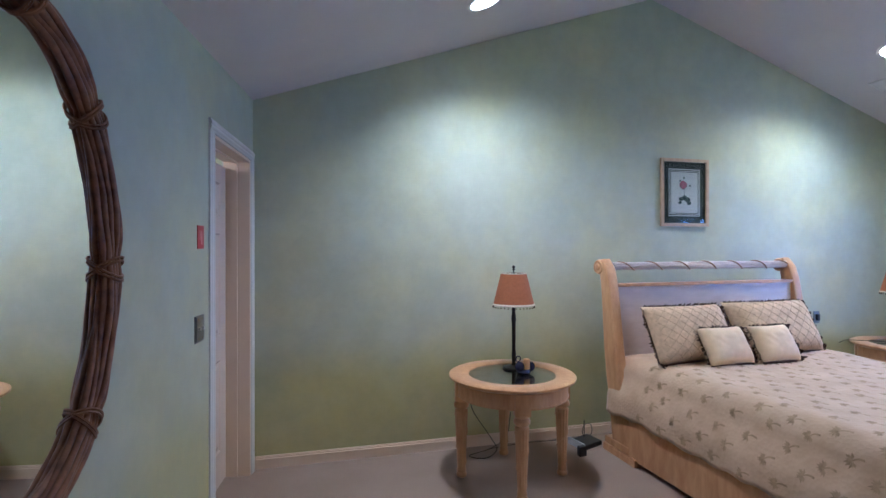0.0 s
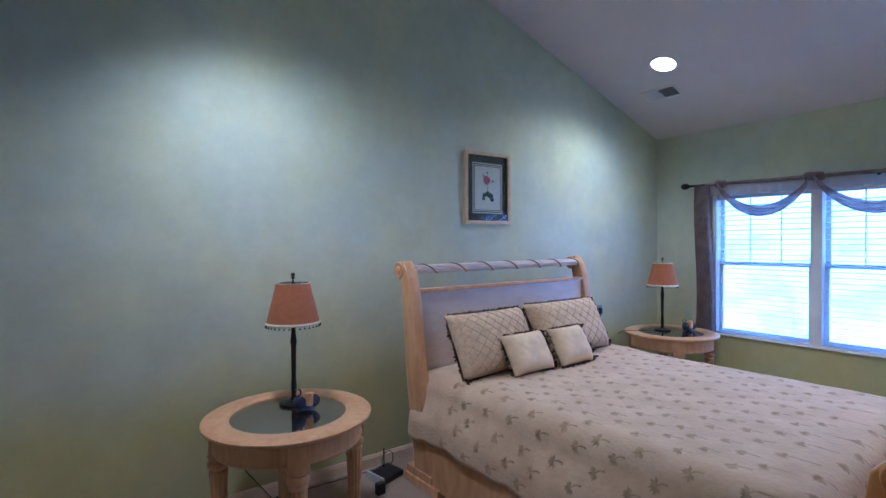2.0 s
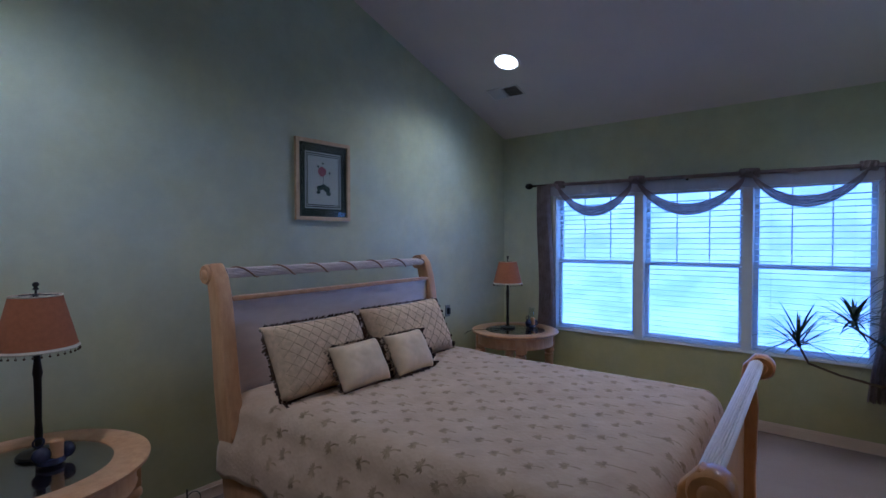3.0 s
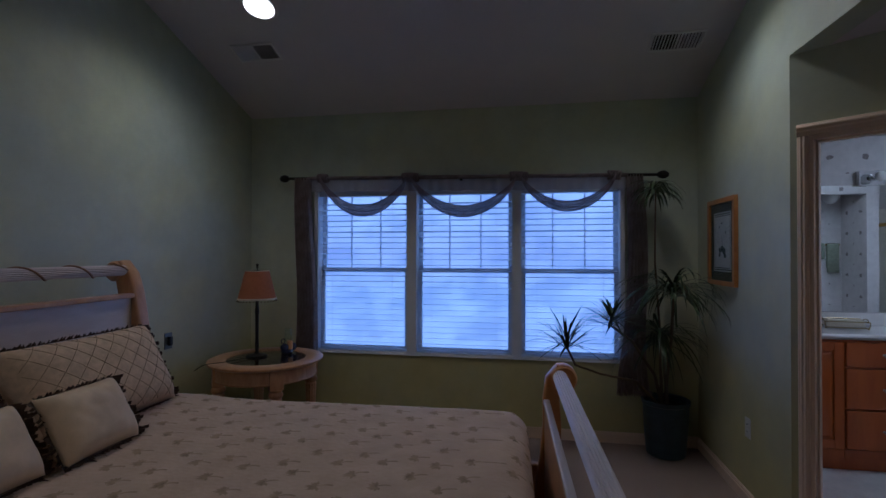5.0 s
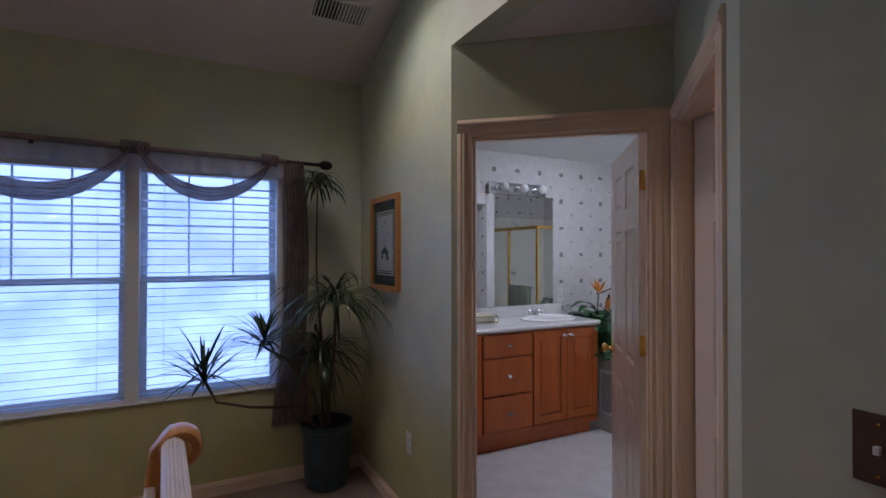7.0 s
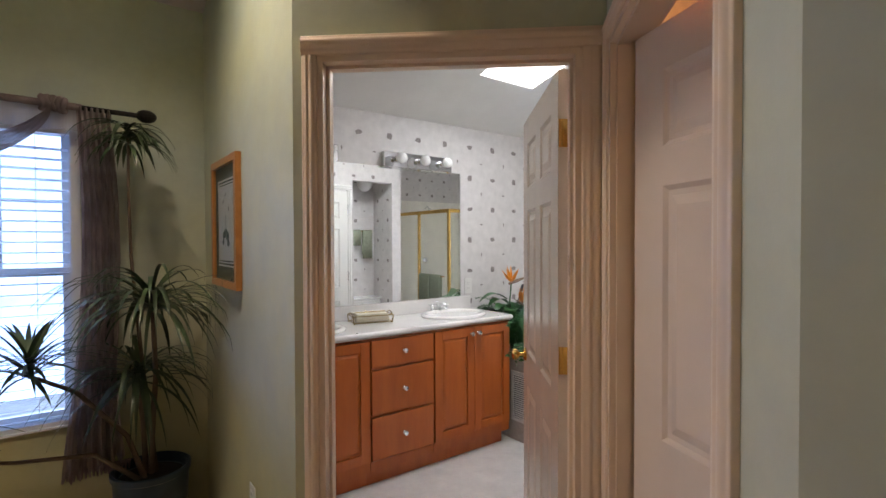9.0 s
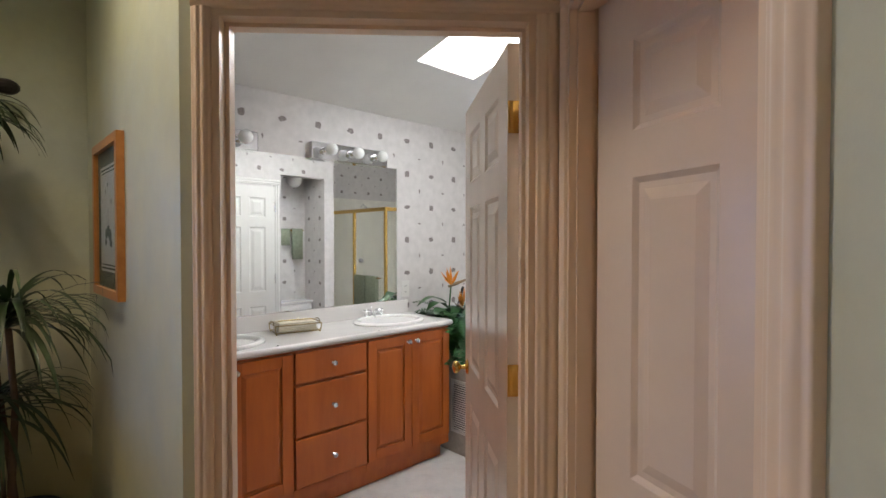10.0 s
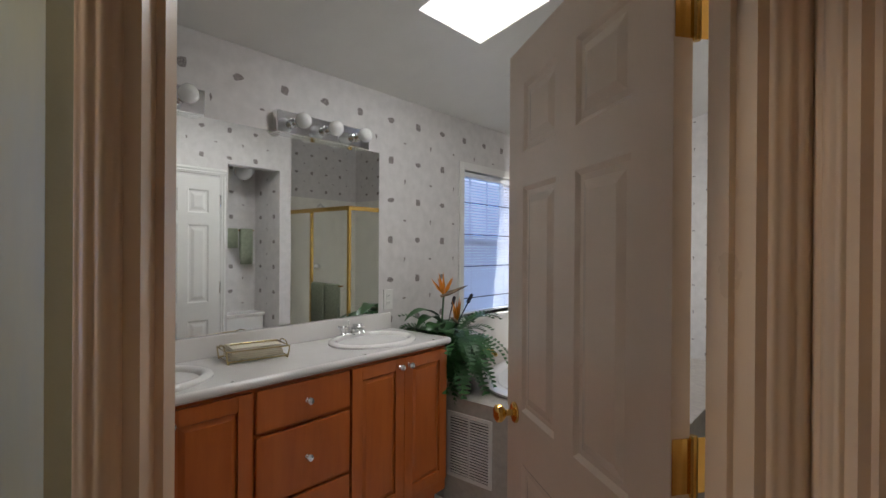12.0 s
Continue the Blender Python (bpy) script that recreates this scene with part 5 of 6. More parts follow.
for i in range(241):
    y = 0.52 + 2.6 * i / 240
    x = RODX + 0.012 + 0.004 * math.sin(i * 0.8)
    cur = (bm.verts.new((x, y, RODZ - 0.11 + 0.004 * math.sin(i * 0.4))), bm.verts.new((x, y, RODZ)))
    if prev:
        bm.faces.new((prev[0], cur[0], cur[1], prev[1]))
    prev = cur
csub("valance_cloth", bm, SHEERW, val)
bm = bmesh.new()
add_tube(bm, [(RODX, 0.52, RODZ), (RODX, 3.12, RODZ)], 0.0165, 10)
csub("rod_pocket", bm, SHEER, val)


def tail(yc, w, z0, label, flare, seed):
    root = thing("curtain_tail", label, "curtain", (RODX, yc, RODZ), 0, "curtain tails")
    bm = bmesh.new()
    N, M_ = 60, 46
    g = []
    for i in range(N + 1):
        u = i / N - 0.5
        row_ = []
        for k in range(M_ + 1):
            v = k / M_
            ww = w * (0.75 + 0.25 * v + flare * max(0, v - 0.75))
            amp = 0.028 + 0.012 * v
            y = yc + u * ww + 0.02 * math.sin(v * 5 + seed)
            x = RODX - 0.012 + amp * math.sin(u * 38 + seed + 1.2 * math.sin(v * 3)) * 0.8 - (0.03 * math.sin(v * 40) * max(0, v - 0.86) * 6)
            z = RODZ - v * (RODZ - z0) - 0.05 * u * v + (0.02 * math.sin(u * 50) if k == M_ else 0)
            row_.append(bm.verts.new((x, y, z)))
        g.append(row_)
    for i in range(N):
        for k in range(M_):
            bm.faces.new((g[i][k], g[i + 1][k], g[i + 1][k + 1], g[i][k + 1]))
    smooth(csub("tail_cloth", bm, SHEER, root), 80)
    bm = bmesh.new()
    for q in range(34):
        y = yc + (q / 33 - 0.5) * w * (1 + flare * 0.25)
        add_tube(bm, [(RODX - 0.012, y, z0 + 0.01), (RODX - 0.02 + 0.01 * math.sin(q), y + 0.005 * math.cos(q * 3), z0 - 0.035)], [0.006, 0.003], 5)
    csub("ruffle", bm, SHEER, root)


tail(3.14, 0.19, 0.52, "long taupe voile curtain tail hanging beside the table", 0.2, 1)
tail(0.475, 0.17, 0.43, "long taupe voile curtain tail with ruffled end, behind the plant", 1.6, 3)

# ---- potted plant ----
plant = thing("dracaena", "tall drooping dracaena in a dark blue pot, in the corner", "potted plant", (8.40, 0.275, 0))
m0 = Matrix.Translation((0, 0, 0))
pot = smooth(part("pot", lathe([(0.125, 0.0), (0.135, 0.01), (0.150, 0.20), (0.158, 0.37), (0.166, 0.375), (0.168, 0.40), (0.160, 0.405), (0.150, 0.400), (0.146, 0.36), (0.0001, 0.355)], 40), POTM, plant), 40)
bm = lathe([(0.145, 0.358), (0.10, 0.366), (0.0001, 0.368)], 24)
part("soil", bm, SOIL, pot)
DR = random.Random(21)


def rosette(name, c, n, length, droop, up=0.9):
    bm = bmesh.new()
    c = Vector(c)
    for k in range(n):
        a = k * 2.39996 + DR.uniform(-0.2, 0.2)
        el = DR.uniform(-0.15, 1.0) * up
        L = length * DR.uniform(0.72, 1.08)
        wd = 0.0088 * DR.uniform(0.7, 1.25)
        d = Vector((math.cos(a) * math.cos(el), math.sin(a) * math.cos(el), math.sin(el)))
        side = Vector((-math.sin(a), math.cos(a), 0))
        prev = None
        p = c + Vector((0, 0, DR.uniform(-0.04, 0.05)))
        S = 8
        for j in range(S + 1):
            t = j / S
            w_ = wd * (0.7 + 0.9 * t if t < 0.3 else max(0.02, 1.0 - ((t - 0.3) / 0.7) ** 2))
            mid = bm.verts.new(p + Vector((0, 0, -0.002)))
            l, r_ = bm.verts.new(p - side * w_), bm.verts.new(p + side * w_)
            if prev:
                bm.faces.new((prev[0], l, mid, prev[1]))
                bm.faces.new((prev[1], mid, r_, prev[2]))
            prev = (l, mid, r_)
            d = (d + Vector((0, 0, -droop * (0.25 + t)))).normalized()
            p = p + d * (L / S)
    ob = part(name, bm, LEAF, plant, "drooping strap leaves")
    bmq = ob.data
    bmq.polygons.foreach_set("use_smooth", [True] * len(bmq.polygons))
    for v_ in bmq.vertices:
        w3 = plant.matrix_basis @ v_.co
        if w3.x > EAST - 0.07:
            v_.co.x -= w3.x - (EAST - 0.07) + 0.0
        if w3.y < 0.035:
            v_.co.y += 0.035 - w3.y
    return tagged(ob, kind="stuff")


def stem(pts, r):
    smooth(part("stem", tube(pts, r, 8), STEM, plant), 60)


stem([(0, 0, 0.36), (-0.03, 0.0, 0.55), (-0.12, -0.01, 0.85), (-0.24, 0.01, 1.16)], [0.014, 0.013, 0.011, 0.010])
stem([(0.02, 0.02, 0.36), (0.01, 0.03, 0.60), (-0.04, 0.05, 0.82)], [0.013, 0.011, 0.010])
stem([(-0.03, 0.03, 0.36), (-0.10, 0.10, 0.60), (-0.22, 0.28, 0.86), (-0.28, 0.42, 0.96)], [0.013, 0.011, 0.009, 0.008])
stem([(-0.03, 0.05, 0.36), (-0.08, 0.22, 0.54), (-0.15, 0.48, 0.60), (-0.21, 0.66, 0.67), (-0.22, 0.72, 0.80)], [0.012, 0.010, 0.008, 0.008, 0.008])
stem([(0.01, -0.02, 0.36), (0.03, 0.03, 0.90), (0.0, 0.07, 1.40), (-0.05, 0.08, 1.70), (-0.07, 0.08, 1.93)], [0.012, 0.009, 0.007, 0.006, 0.006])
rosette("leaf_head", (-0.24, 0.01, 1.20), 92, 0.47, 0.33)
rosette("leaf_head", (-0.05, 0.05, 0.86), 66, 0.45, 0.33)
rosette("leaf_head", (-0.28, 0.42, 0.985), 62, 0.25, 0.11, 1.0)
rosette("leaf_head", (-0.22, 0.72, 0.815), 50, 0.29, 0.08, 1.2)
rosette("leaf_head", (-0.07, 0.08, 1.94), 50, 0.26, 0.34, 0.5)

# ---- ceiling fittings ----
VENTD = plain("vent_shadow", (0.03, 0.03, 0.035), 0.8)


def ceil_m(x, y):
    """A frame on the sloping ceiling: u down the slope, n = y, w out of the ceiling."""
    s = (ceil_z(x + 0.01) - ceil_z(x - 0.01)) / 0.02
    u = Vector((1, 0, s)).normalized()
    w = u.cross(Vector((0, 1, 0)))
    if w.z > 0:
        w = -w
    return Matrix(((u.x, 0, w.x, x), (0, 1, 0, y), (u.z, 0, w.z, ceil_z(x)), (0, 0, 0, 1)))


for cx, cy in CANS:
    root = new("recessed_light")
    root.matrix_basis = ceil_m(cx, cy)
    tagged(root, label="round recessed ceiling light with a white trim ring, lit", category="ceiling light", group="recessed ceiling lights")
    smooth(part("trim_ring", lathe([(0.098, -0.001), (0.095, 0.006), (0.115, 0.006), (0.120, 0.0)], 36), BATHW, root))
    part("glowing_lens", lathe([(0.097, 0.001), (0.0001, 0.003)], 32), CAN_ON, root)
for vx, vy, n in ((7.80, 3.20, 0), (7.97, 0.31, 1)):
    root = new("ceiling_vent")
    root.matrix_basis = ceil_m(vx, vy)
    tagged(root, label="white louvred air register set in the sloping ceiling", category="vent", group="ceiling vents")
    bm = bmesh.new()
    W2, H2 = 0.085, 0.165
    for lo, hi in (((-W2, -H2), (-W2 + 0.015, H2)), ((W2 - 0.015, -H2), (W2, H2)), ((-W2 + 0.015, -H2), (W2 - 0.015, -H2 + 0.015)), ((-W2 + 0.015, H2 - 0.015), (W2 - 0.015, H2)), ((-W2 + 0.015, -0.006), (W2 - 0.015, 0.006))):
        add_box(bm, (*lo, 0.0), (*hi, 0.008))
    part("frame", bm, BATHW, root)
    part("backing", box((-W2 + 0.012, -H2 + 0.012, 0.0005), (W2 - 0.012, H2 - 0.012, 0.002)), VENTD, root)
    for side in (-1, 1):
        for k in range(7):
            y = side * (0.02 + k * 0.02)
            part("slat", box((-W2 + 0.015, -0.007, -0.0006), (W2 - 0.015, 0.007, 0.0006), Matrix.Translation((0, y, 0.006)) @ Matrix.Rotation(radians(40 * side), 4, "X")), BATHW, root)

# ---- bathroom: vanity ----
VX = 8.28


def panel_front(name, parent, y0, y1, z0, z1, x, field, knob=None):
    """A cabinet front facing -x: a door with a raised field, or a drawer with softened edges."""
    T = 0.019
    bm = bmesh.new()
    if field:
        add_box(bm, (x - T * 0.45, y0, z0), (x, y1, z1))
        s = 0.058
        for lo, hi in (((y0, z0), (y0 + s, z1)), ((y1 - s, z0), (y1, z1)), ((y0 + s, z0), (y1 - s, z0 + s)), ((y0 + s, z1 - s), (y1 - s, z1))):
            add_box(bm, (x - T, lo[0], lo[1]), (x - T * 0.45, hi[0], hi[1]), None, 0.0025)
        d = 0.020
        a, b = [], []
        for yy, zz in ((y0 + s + 0.004, z0 + s + 0.004), (y1 - s - 0.004, z0 + s + 0.004), (y1 - s - 0.004, z1 - s - 0.004), (y0 + s + 0.004, z1 - s - 0.004)):
            a.append(bm.verts.new((x - T * 0.46, yy, zz)))
            cy_, cz_ = (y0 + y1) / 2, (z0 + z1) / 2
            b.append(bm.verts.new((x - T * 0.9, yy + (d if yy < cy_ else -d), zz + (d if zz < cz_ else -d))))
        for i in range(4):
            j = (i + 1) % 4
            bm.faces.new((a[i], a[j], b[j], b[i]))
        bm.faces.new(b)
        bmesh.ops.recalc_face_normals(bm, faces=bm.faces)
    else:
        add_box(bm, (x - T, y0, z0), (x, y1, z1), None, 0.006)
    ob = sub(name, bm, CHERRY, parent)
    if knob:
        km = Matrix.Translation((x - T, knob[0], knob[1])) @ Matrix.Rotation(-math.pi / 2, 4, "Y")
        kb = lathe([(0.009, 0.0), (0.006, 0.004), (0.006, 0.010), (0.014, 0.016), (0.016, 0.022), (0.013, 0.028), (0.0001, 0.030)], 18, km)
        bmesh.ops.transform(kb, matrix=parent.matrix_basis.inverted(), verts=kb.verts)
        smooth(part("knob", kb, CHROME, ob, "small faceted chrome knob"))
    return ob


VY0, VY1 = -1.945, -0.155
units = [(-1.945, -1.275, "doors"), (-1.275, -0.82, "drawers"), (-0.82, -0.155, "doors")]
for y0, y1, what in units:
    lab = "orange-stained maple vanity cabinet with two raised-panel doors" if what == "doors" else "orange-stained maple vanity cabinet with three drawers"
    unit = thing("vanity_cabinet", lab, "bathroom cabinet", (VX, (y0 + y1) / 2, 0.006), 0, "vanity cabinets")
    bm = bmesh.new()
    add_box(bm, (VX, y0 + 0.0005, 0.10), (8.735, y1 - 0.0005, 0.893))
    sub("body", bm, CHERRY, unit)
    bm = box((VX + 0.045, y0 + (0.03 if y0 < -1.9 else 0.0005), 0.006), (8.735, y1 - 0.0005, 0.10))
    sub("plinth", bm, CHERRY, unit)
    sub("base_board", box((VX + 0.0, y0 + 0.001, 0.100), (VX - 0.004, y1 - 0.001, 0.158), None, 0.0), CHERRY, unit)
    if what == "drawers":
        for z0, z1 in ((0.715, 0.878), (0.435, 0.700), (0.165, 0.420)):
            panel_front("drawer_front", unit, y0 + 0.006, y1 - 0.006, z0, z1, VX, False, ((y0 + y1) / 2, (z0 + z1) / 2))
    else:
        ym = (y0 + y1) / 2
        panel_front("door", unit, y0 + 0.008, ym - 0.0015, 0.165, 0.878, VX, True, (ym - 0.032, 0.835))
        panel_front("door", unit, ym + 0.0015, y1 - 0.006, 0.165, 0.878, VX, True, (ym + 0.032, 0.835))


def add_plate_with_holes(bm, x0, x1, y0, y1, z0, z1, holes):
    """A slab with oval holes; holes: (x, y, half x, half y), in order along y."""
    cuts = [y0]
    for i, (cx_, cy_, a, b) in enumerate(holes):
        cuts += [cy_ - b - 0.03, cy_ + b + 0.03]
    cuts.append(y1)
    for i in range(0, len(cuts), 2):
        add_box(bm, (x0, cuts[i], z0), (x1, cuts[i + 1], z1))
    for cx_, cy_, a, b in holes:
        ya, yb = cy_ - b - 0.03, cy_ + b + 0.03
        n = 48
        inner_t, outer_t, inner_b = [], [], []
        for k in range(n):
            t = 2 * math.pi * k / n
            c, s = math.cos(t), math.sin(t)
            sx = (x1 - cx_) if c > 0 else (cx_ - x0)
            sy = (yb - cy_) if s > 0 else (cy_ - ya)
            q = 1 / max(abs(c) / sx if sx else 9, abs(s) / sy)
            inner_t.append(bm.verts.new((cx_ + a * c, cy_ + b * s, z1)))
            inner_b.append(bm.verts.new((cx_ + a * c, cy_ + b * s, z0)))
            outer_t.append(bm.verts.new((cx_ + q * c, cy_ + q * s, z1)))
        for k in range(n):
            j = (k + 1) % n
            bm.faces.new((inner_t[k], inner_t[j], outer_t[j], outer_t[k]))
            bm.faces.new((inner_b[j], inner_t[j], inner_t[k], inner_b[k]))
        vs = [bm.verts.new(p) for p in ((x0, ya, z0), (x0, yb, z0), (x0, yb, z1), (x0, ya, z1))]
        bm.faces.new(vs)


CT = 0.932
counter = thing("vanity_worktop", "glossy off-white cultured-marble worktop with low backsplash, on maple cabinets", "worktop", (8.5, -1.05, 0.893))
SINKS = [(8.48, -1.60, 0.165, 0.215), (8.48, -0.50, 0.165, 0.215)]
bm = bmesh.new()
add_plate_with_holes(bm, 8.262, 8.736, -1.955, -0.142, 0.900, CT, SINKS)
add_box(bm, (8.262, -1.955, 0.894), (8.736, -0.142, 0.8995))
bm2 = bm
add_tube(bm2, [(8.262, -1.950, 0.9145), (8.262, -0.142, 0.9145)], 0.0175, 12)
add_tube(bm2, [(8.262, -1.955, 0.9145), (8.736, -1.955, 0.9145)], 0.0175, 12)
smooth(sub("slab", bm, COUNTER, counter), 40)
sub("backsplash", box((8.714, -1.95, CT), (8.736, -0.142, 1.028), None, 0.004), COUNTER, counter)


def sink(cx_, cy_, a, b, label):
    root = thing("sink", label, "sink", (cx_, cy_, CT), 0, "vanity sinks")
    prof = [(1.16, 0.0), (1.17, 0.010), (1.12, 0.020), (1.02, 0.021), (0.95, 0.012), (0.92, -0.006), (0.86, -0.055), (0.70, -0.105), (0.40, -0.13), (0.10, -0.135), (0.0001, -0.135)]
    smooth(part("basin", lathe(prof, 56, Matrix.Diagonal((a * 1.0, b * 1.0, 1, 1))), PORCELAIN, root), 50)
    smooth(part("drain", lathe([(0.022, -0.134), (0.020, -0.130), (0.0001, -0.131)], 20), CHROME, root))


for s in SINKS:
    sink(*s, "oval white self-rimming sink set in the vanity worktop")


def faucet(y):
    root = thing("faucet", "chrome two-handle faucet with cross handles, behind the oval sink", "faucet", (8.665, y, CT), 0, "vanity faucets")
    root_m = root.matrix_basis
    bm = lathe([(0.028, 0.0), (0.030, 0.006), (0.026, 0.016), (0.019, 0.020), (0.017, 0.045), (0.014, 0.052)], 20)
    smooth(part("body", bm, CHROME, root))
    smooth(part("base_bar", tube([(0, -0.055, 0.012), (0, 0.055, 0.012)], 0.016, 14, False, 0.7), CHROME, root))
    smooth(part("spout", tube([(0, 0, 0.030), (-0.03, 0, 0.052), (-0.07, 0, 0.054), (-0.10, 0, 0.045), (-0.108, 0, 0.032)], [0.014, 0.014, 0.012, 0.011, 0.010], 12), CHROME, root))
    for s in (-1, 1):
        bm = lathe([(0.022, 0.0), (0.020, 0.012), (0.013, 0.020), (0.011, 0.045), (0.014, 0.052), (0.008, 0.060)], 18, Matrix.Translation((0, s * 0.055, 0.004)))
        for k in range(2):
            a = radians(20) + k * math.pi / 2
            d = Vector((math.cos(a), math.sin(a), 0)) * 0.030
            c = Vector((0, s * 0.055, 0.056))
            add_tube(bm, [c - d, c - d * 0.5, c, c + d * 0.5, c + d], [0.006, 0.0045, 0.006, 0.0045, 0.006], 8)
            add_sphere(bm, c - d, 0.007, 8)
            add_sphere(bm, c + d, 0.007, 8)
        smooth(part("cross_handle", bm, CHROME, root))
    smooth(part("lift_rod", lathe([(0.003, 0.03), (0.003, 0.075), (0.006, 0.080), (0.0001, 0.088)], 10, Matrix.Translation((0.018, 0, 0))), CHROME, root))


faucet(-1.60)
faucet(-0.50)

TRAY_AT = (8.575, -0.985, CT)
tray = thing("towel_tray", "brass wire guest-towel tray on the worktop", "tray", TRAY_AT, 78)
BRASSD = plain("aged_brass", (0.42, 0.33, 0.17), 0.28, 1.0)
w_, d_ = 0.124, 0.072
for z, k in ((0.010, 1.0), (0.052, 1.06)):
    pts = [(-w_ * k, -d_ * k, z), (w_ * k, -d_ * k, z), (w_ * k, d_ * k, z), (-w_ * k, d_ * k, z)]
    part("wire_rim", tube(pts, 0.0035, 8, True), BRASSD, tray)
bm = bmesh.new()
for k in range(9):
    x = -w_ + 2 * w_ * k / 8
    add_tube(bm, [(x, -d_, 0.010), (x, d_, 0.010)], 0.0022, 6)
part("wire_floor", bm, BRASSD, tray)
for sx in (-1, 1):
    for sy in (-1, 1):
        bm = tube([(sx * w_, sy * d_, 0.0), (sx * w_ * 1.05, sy * d_ * 1.05, 0.03), (sx * w_ * 1.06, sy * d_ * 1.06, 0.055)], 0.0032, 7)
        add_sphere(bm, (sx * w_, sy * d_, 0.006), 0.006, 8)
        part("foot", bm, BRASSD, tray)
for sx in (-1, 1):
    pts = [(sx * w_ * 1.06, 0.045 * math.cos(t / 10 * math.pi), 0.052 + 0.018 * math.sin(t / 10 * math.pi)) for t in range(11)]
    part("end_handle", tube(pts, 0.003, 7), BRASSD, tray)
towels = thing("guest_towels", "stack of folded cream paper guest towels in the brass tray", "towels", (TRAY_AT[0], TRAY_AT[1], CT + 0.0135), 78)
TOWEL = plain("ivory_paper_towel", (0.74, 0.68, 0.55), 0.9, 0, 0.04, 40, 0.3)
for k in range(6):
    part("folded_towel", box((-0.112 + 0.002 * k, -0.062, 0.0084 * k), (0.112 - 0.001 * k, 0.060 + 0.001 * k, 0.0084 * k + 0.0078), None, 0.0035), TOWEL, towels)
weight = thing("towel_bar", "brass bar lying across the folded towels", "tray", (TRAY_AT[0], TRAY_AT[1], CT + 0.0645), 78)
part("bar", tube([(-0.10, 0, 0.004), (0.10, 0, 0.004)], 0.004, 8), BRASSD, weight)

wm = thing("vanity_mirror", "wide frameless mirror fixed above the backsplash", "mirror", (8.738, -1.04, 1.03))
sub("mirror_plate", box((8.7335, -1.862, 1.030), (8.739, -0.20, 1.985)), MIRROR, wm)
EDGE = plain("mirror_edge_green", (0.16, 0.22, 0.19), 0.2)
sub("edge", box((8.7345, -1.8645, 1.030), (8.739, -1.8622, 1.985)), EDGE, wm)
BULB = plain("frosted_bulb", (0.80, 0.80, 0.78), 0.15, 0, 0.01)


def light_bar(y0, y1):
    root = thing("vanity_light", "chrome light bar with three round frosted bulbs, off, above mirror", "wall light", (8.739, (y0 + y1) / 2, 2.03), 0, "vanity light bars")
    sub("backplate", box((8.690, y0, 1.978), (8.739, y1, 2.088), None, 0.006), CHROME, root)
    for k in range(3):
        y = y0 + (y1 - y0) * (k + 0.5) / 3 + (0.008)
        m = Matrix.Translation((8.690, y, 2.033)) @ Matrix.Rotation(-math.pi / 2, 4, "Y")
        smooth(sub("socket", lathe([(0.024, 0.0), (0.024, 0.006), (0.019, 0.008), (0.019, 0.034), (0.021, 0.036), (0.016, 0.040)], 24, m), CHROME, root))
        smooth(sub("bulb", lathe([(0.013, 0.034), (0.017, 0.046), (0.030, 0.058), (0.039, 0.076), (0.040, 0.092), (0.031, 0.110), (0.017, 0.119), (0.0001, 0.122)], 24, m), BULB, root))


light_bar(-1.748, -1.162)
light_bar(-0.822, -0.236)
bo = outlet("wall_outlet", "cream duplex outlet on the papered wall beside the mirror", Matrix(((0, -1, 0, BX - 0.0005), (1, 0, 0, -1.945), (0, 0, 1, 1.105), (0, 0, 0, 1))), 0.075, 0.12)

# ---- bathroom: window, tub, fern ----
window2 = thing("window_2", "white bathroom window over the tub with a closed mini blind", "window", (BX, -3.03, 0.93))
window2["kind"] = "structure"
y0, y1, z0, z1 = WIN_B
sash(window2, BX + 0.06, y0, y1, z0 - 0.002, (z0 + z1) / 2 + 0.02, False)
sash(window2, BX + 0.095, y0, y1, (z0 + z1) / 2 - 0.02, z1, True)
for lo, hi in (((y0 - 0.055, z0 - 0.02), (y0, z1 + 0.055)), ((y1, z0 - 0.02), (y1 + 0.055, z1 + 0.055)), ((y0, z1), (y1, z1 + 0.055))):
    sub("casing", box((BX - 0.014, lo[0], lo[1]), (BX, hi[0], hi[1]), None, 0.003), BATHW, window2)
sub("sill", box((BX - 0.035, y0 - 0.07, z0 - 0.045), (BX + 0.10, y1 + 0.07, z0 - 0.0205), None, 0.004), BATHW, window2)
sub("sill_ledge", box((BX, y0, z0 - 0.02), (BX + 0.15, y1, z0)), BATHW, window2)
blind("mini_blind", "white mini blind lowered over the bathroom window", y0 + 0.004, y1 - 0.004, BX + 0.03, z0 + 0.004, z1 - 0.01, 0.0215, 0.026, 50, "")
# dark strips added before the slats, standing in for sash bars seen through them
batten_blind = [o for o in scene.objects if o.name == "mini_blind"][0]
for k in range(4):
    zb = z1 - 0.235 * (k + 1)
    sub("dark_line", box((BX + 0.010, y0 + 0.006, zb - 0.003), (BX + 0.014, y1 - 0.006, zb + 0.003)), VENTD, batten_blind, "thin dark horizontal line across the blind")
sub("wainscot", box((BX - 0.008, -3.95, 0.60), (BX, -2.0, 0.885)), PORCELAIN, window2)

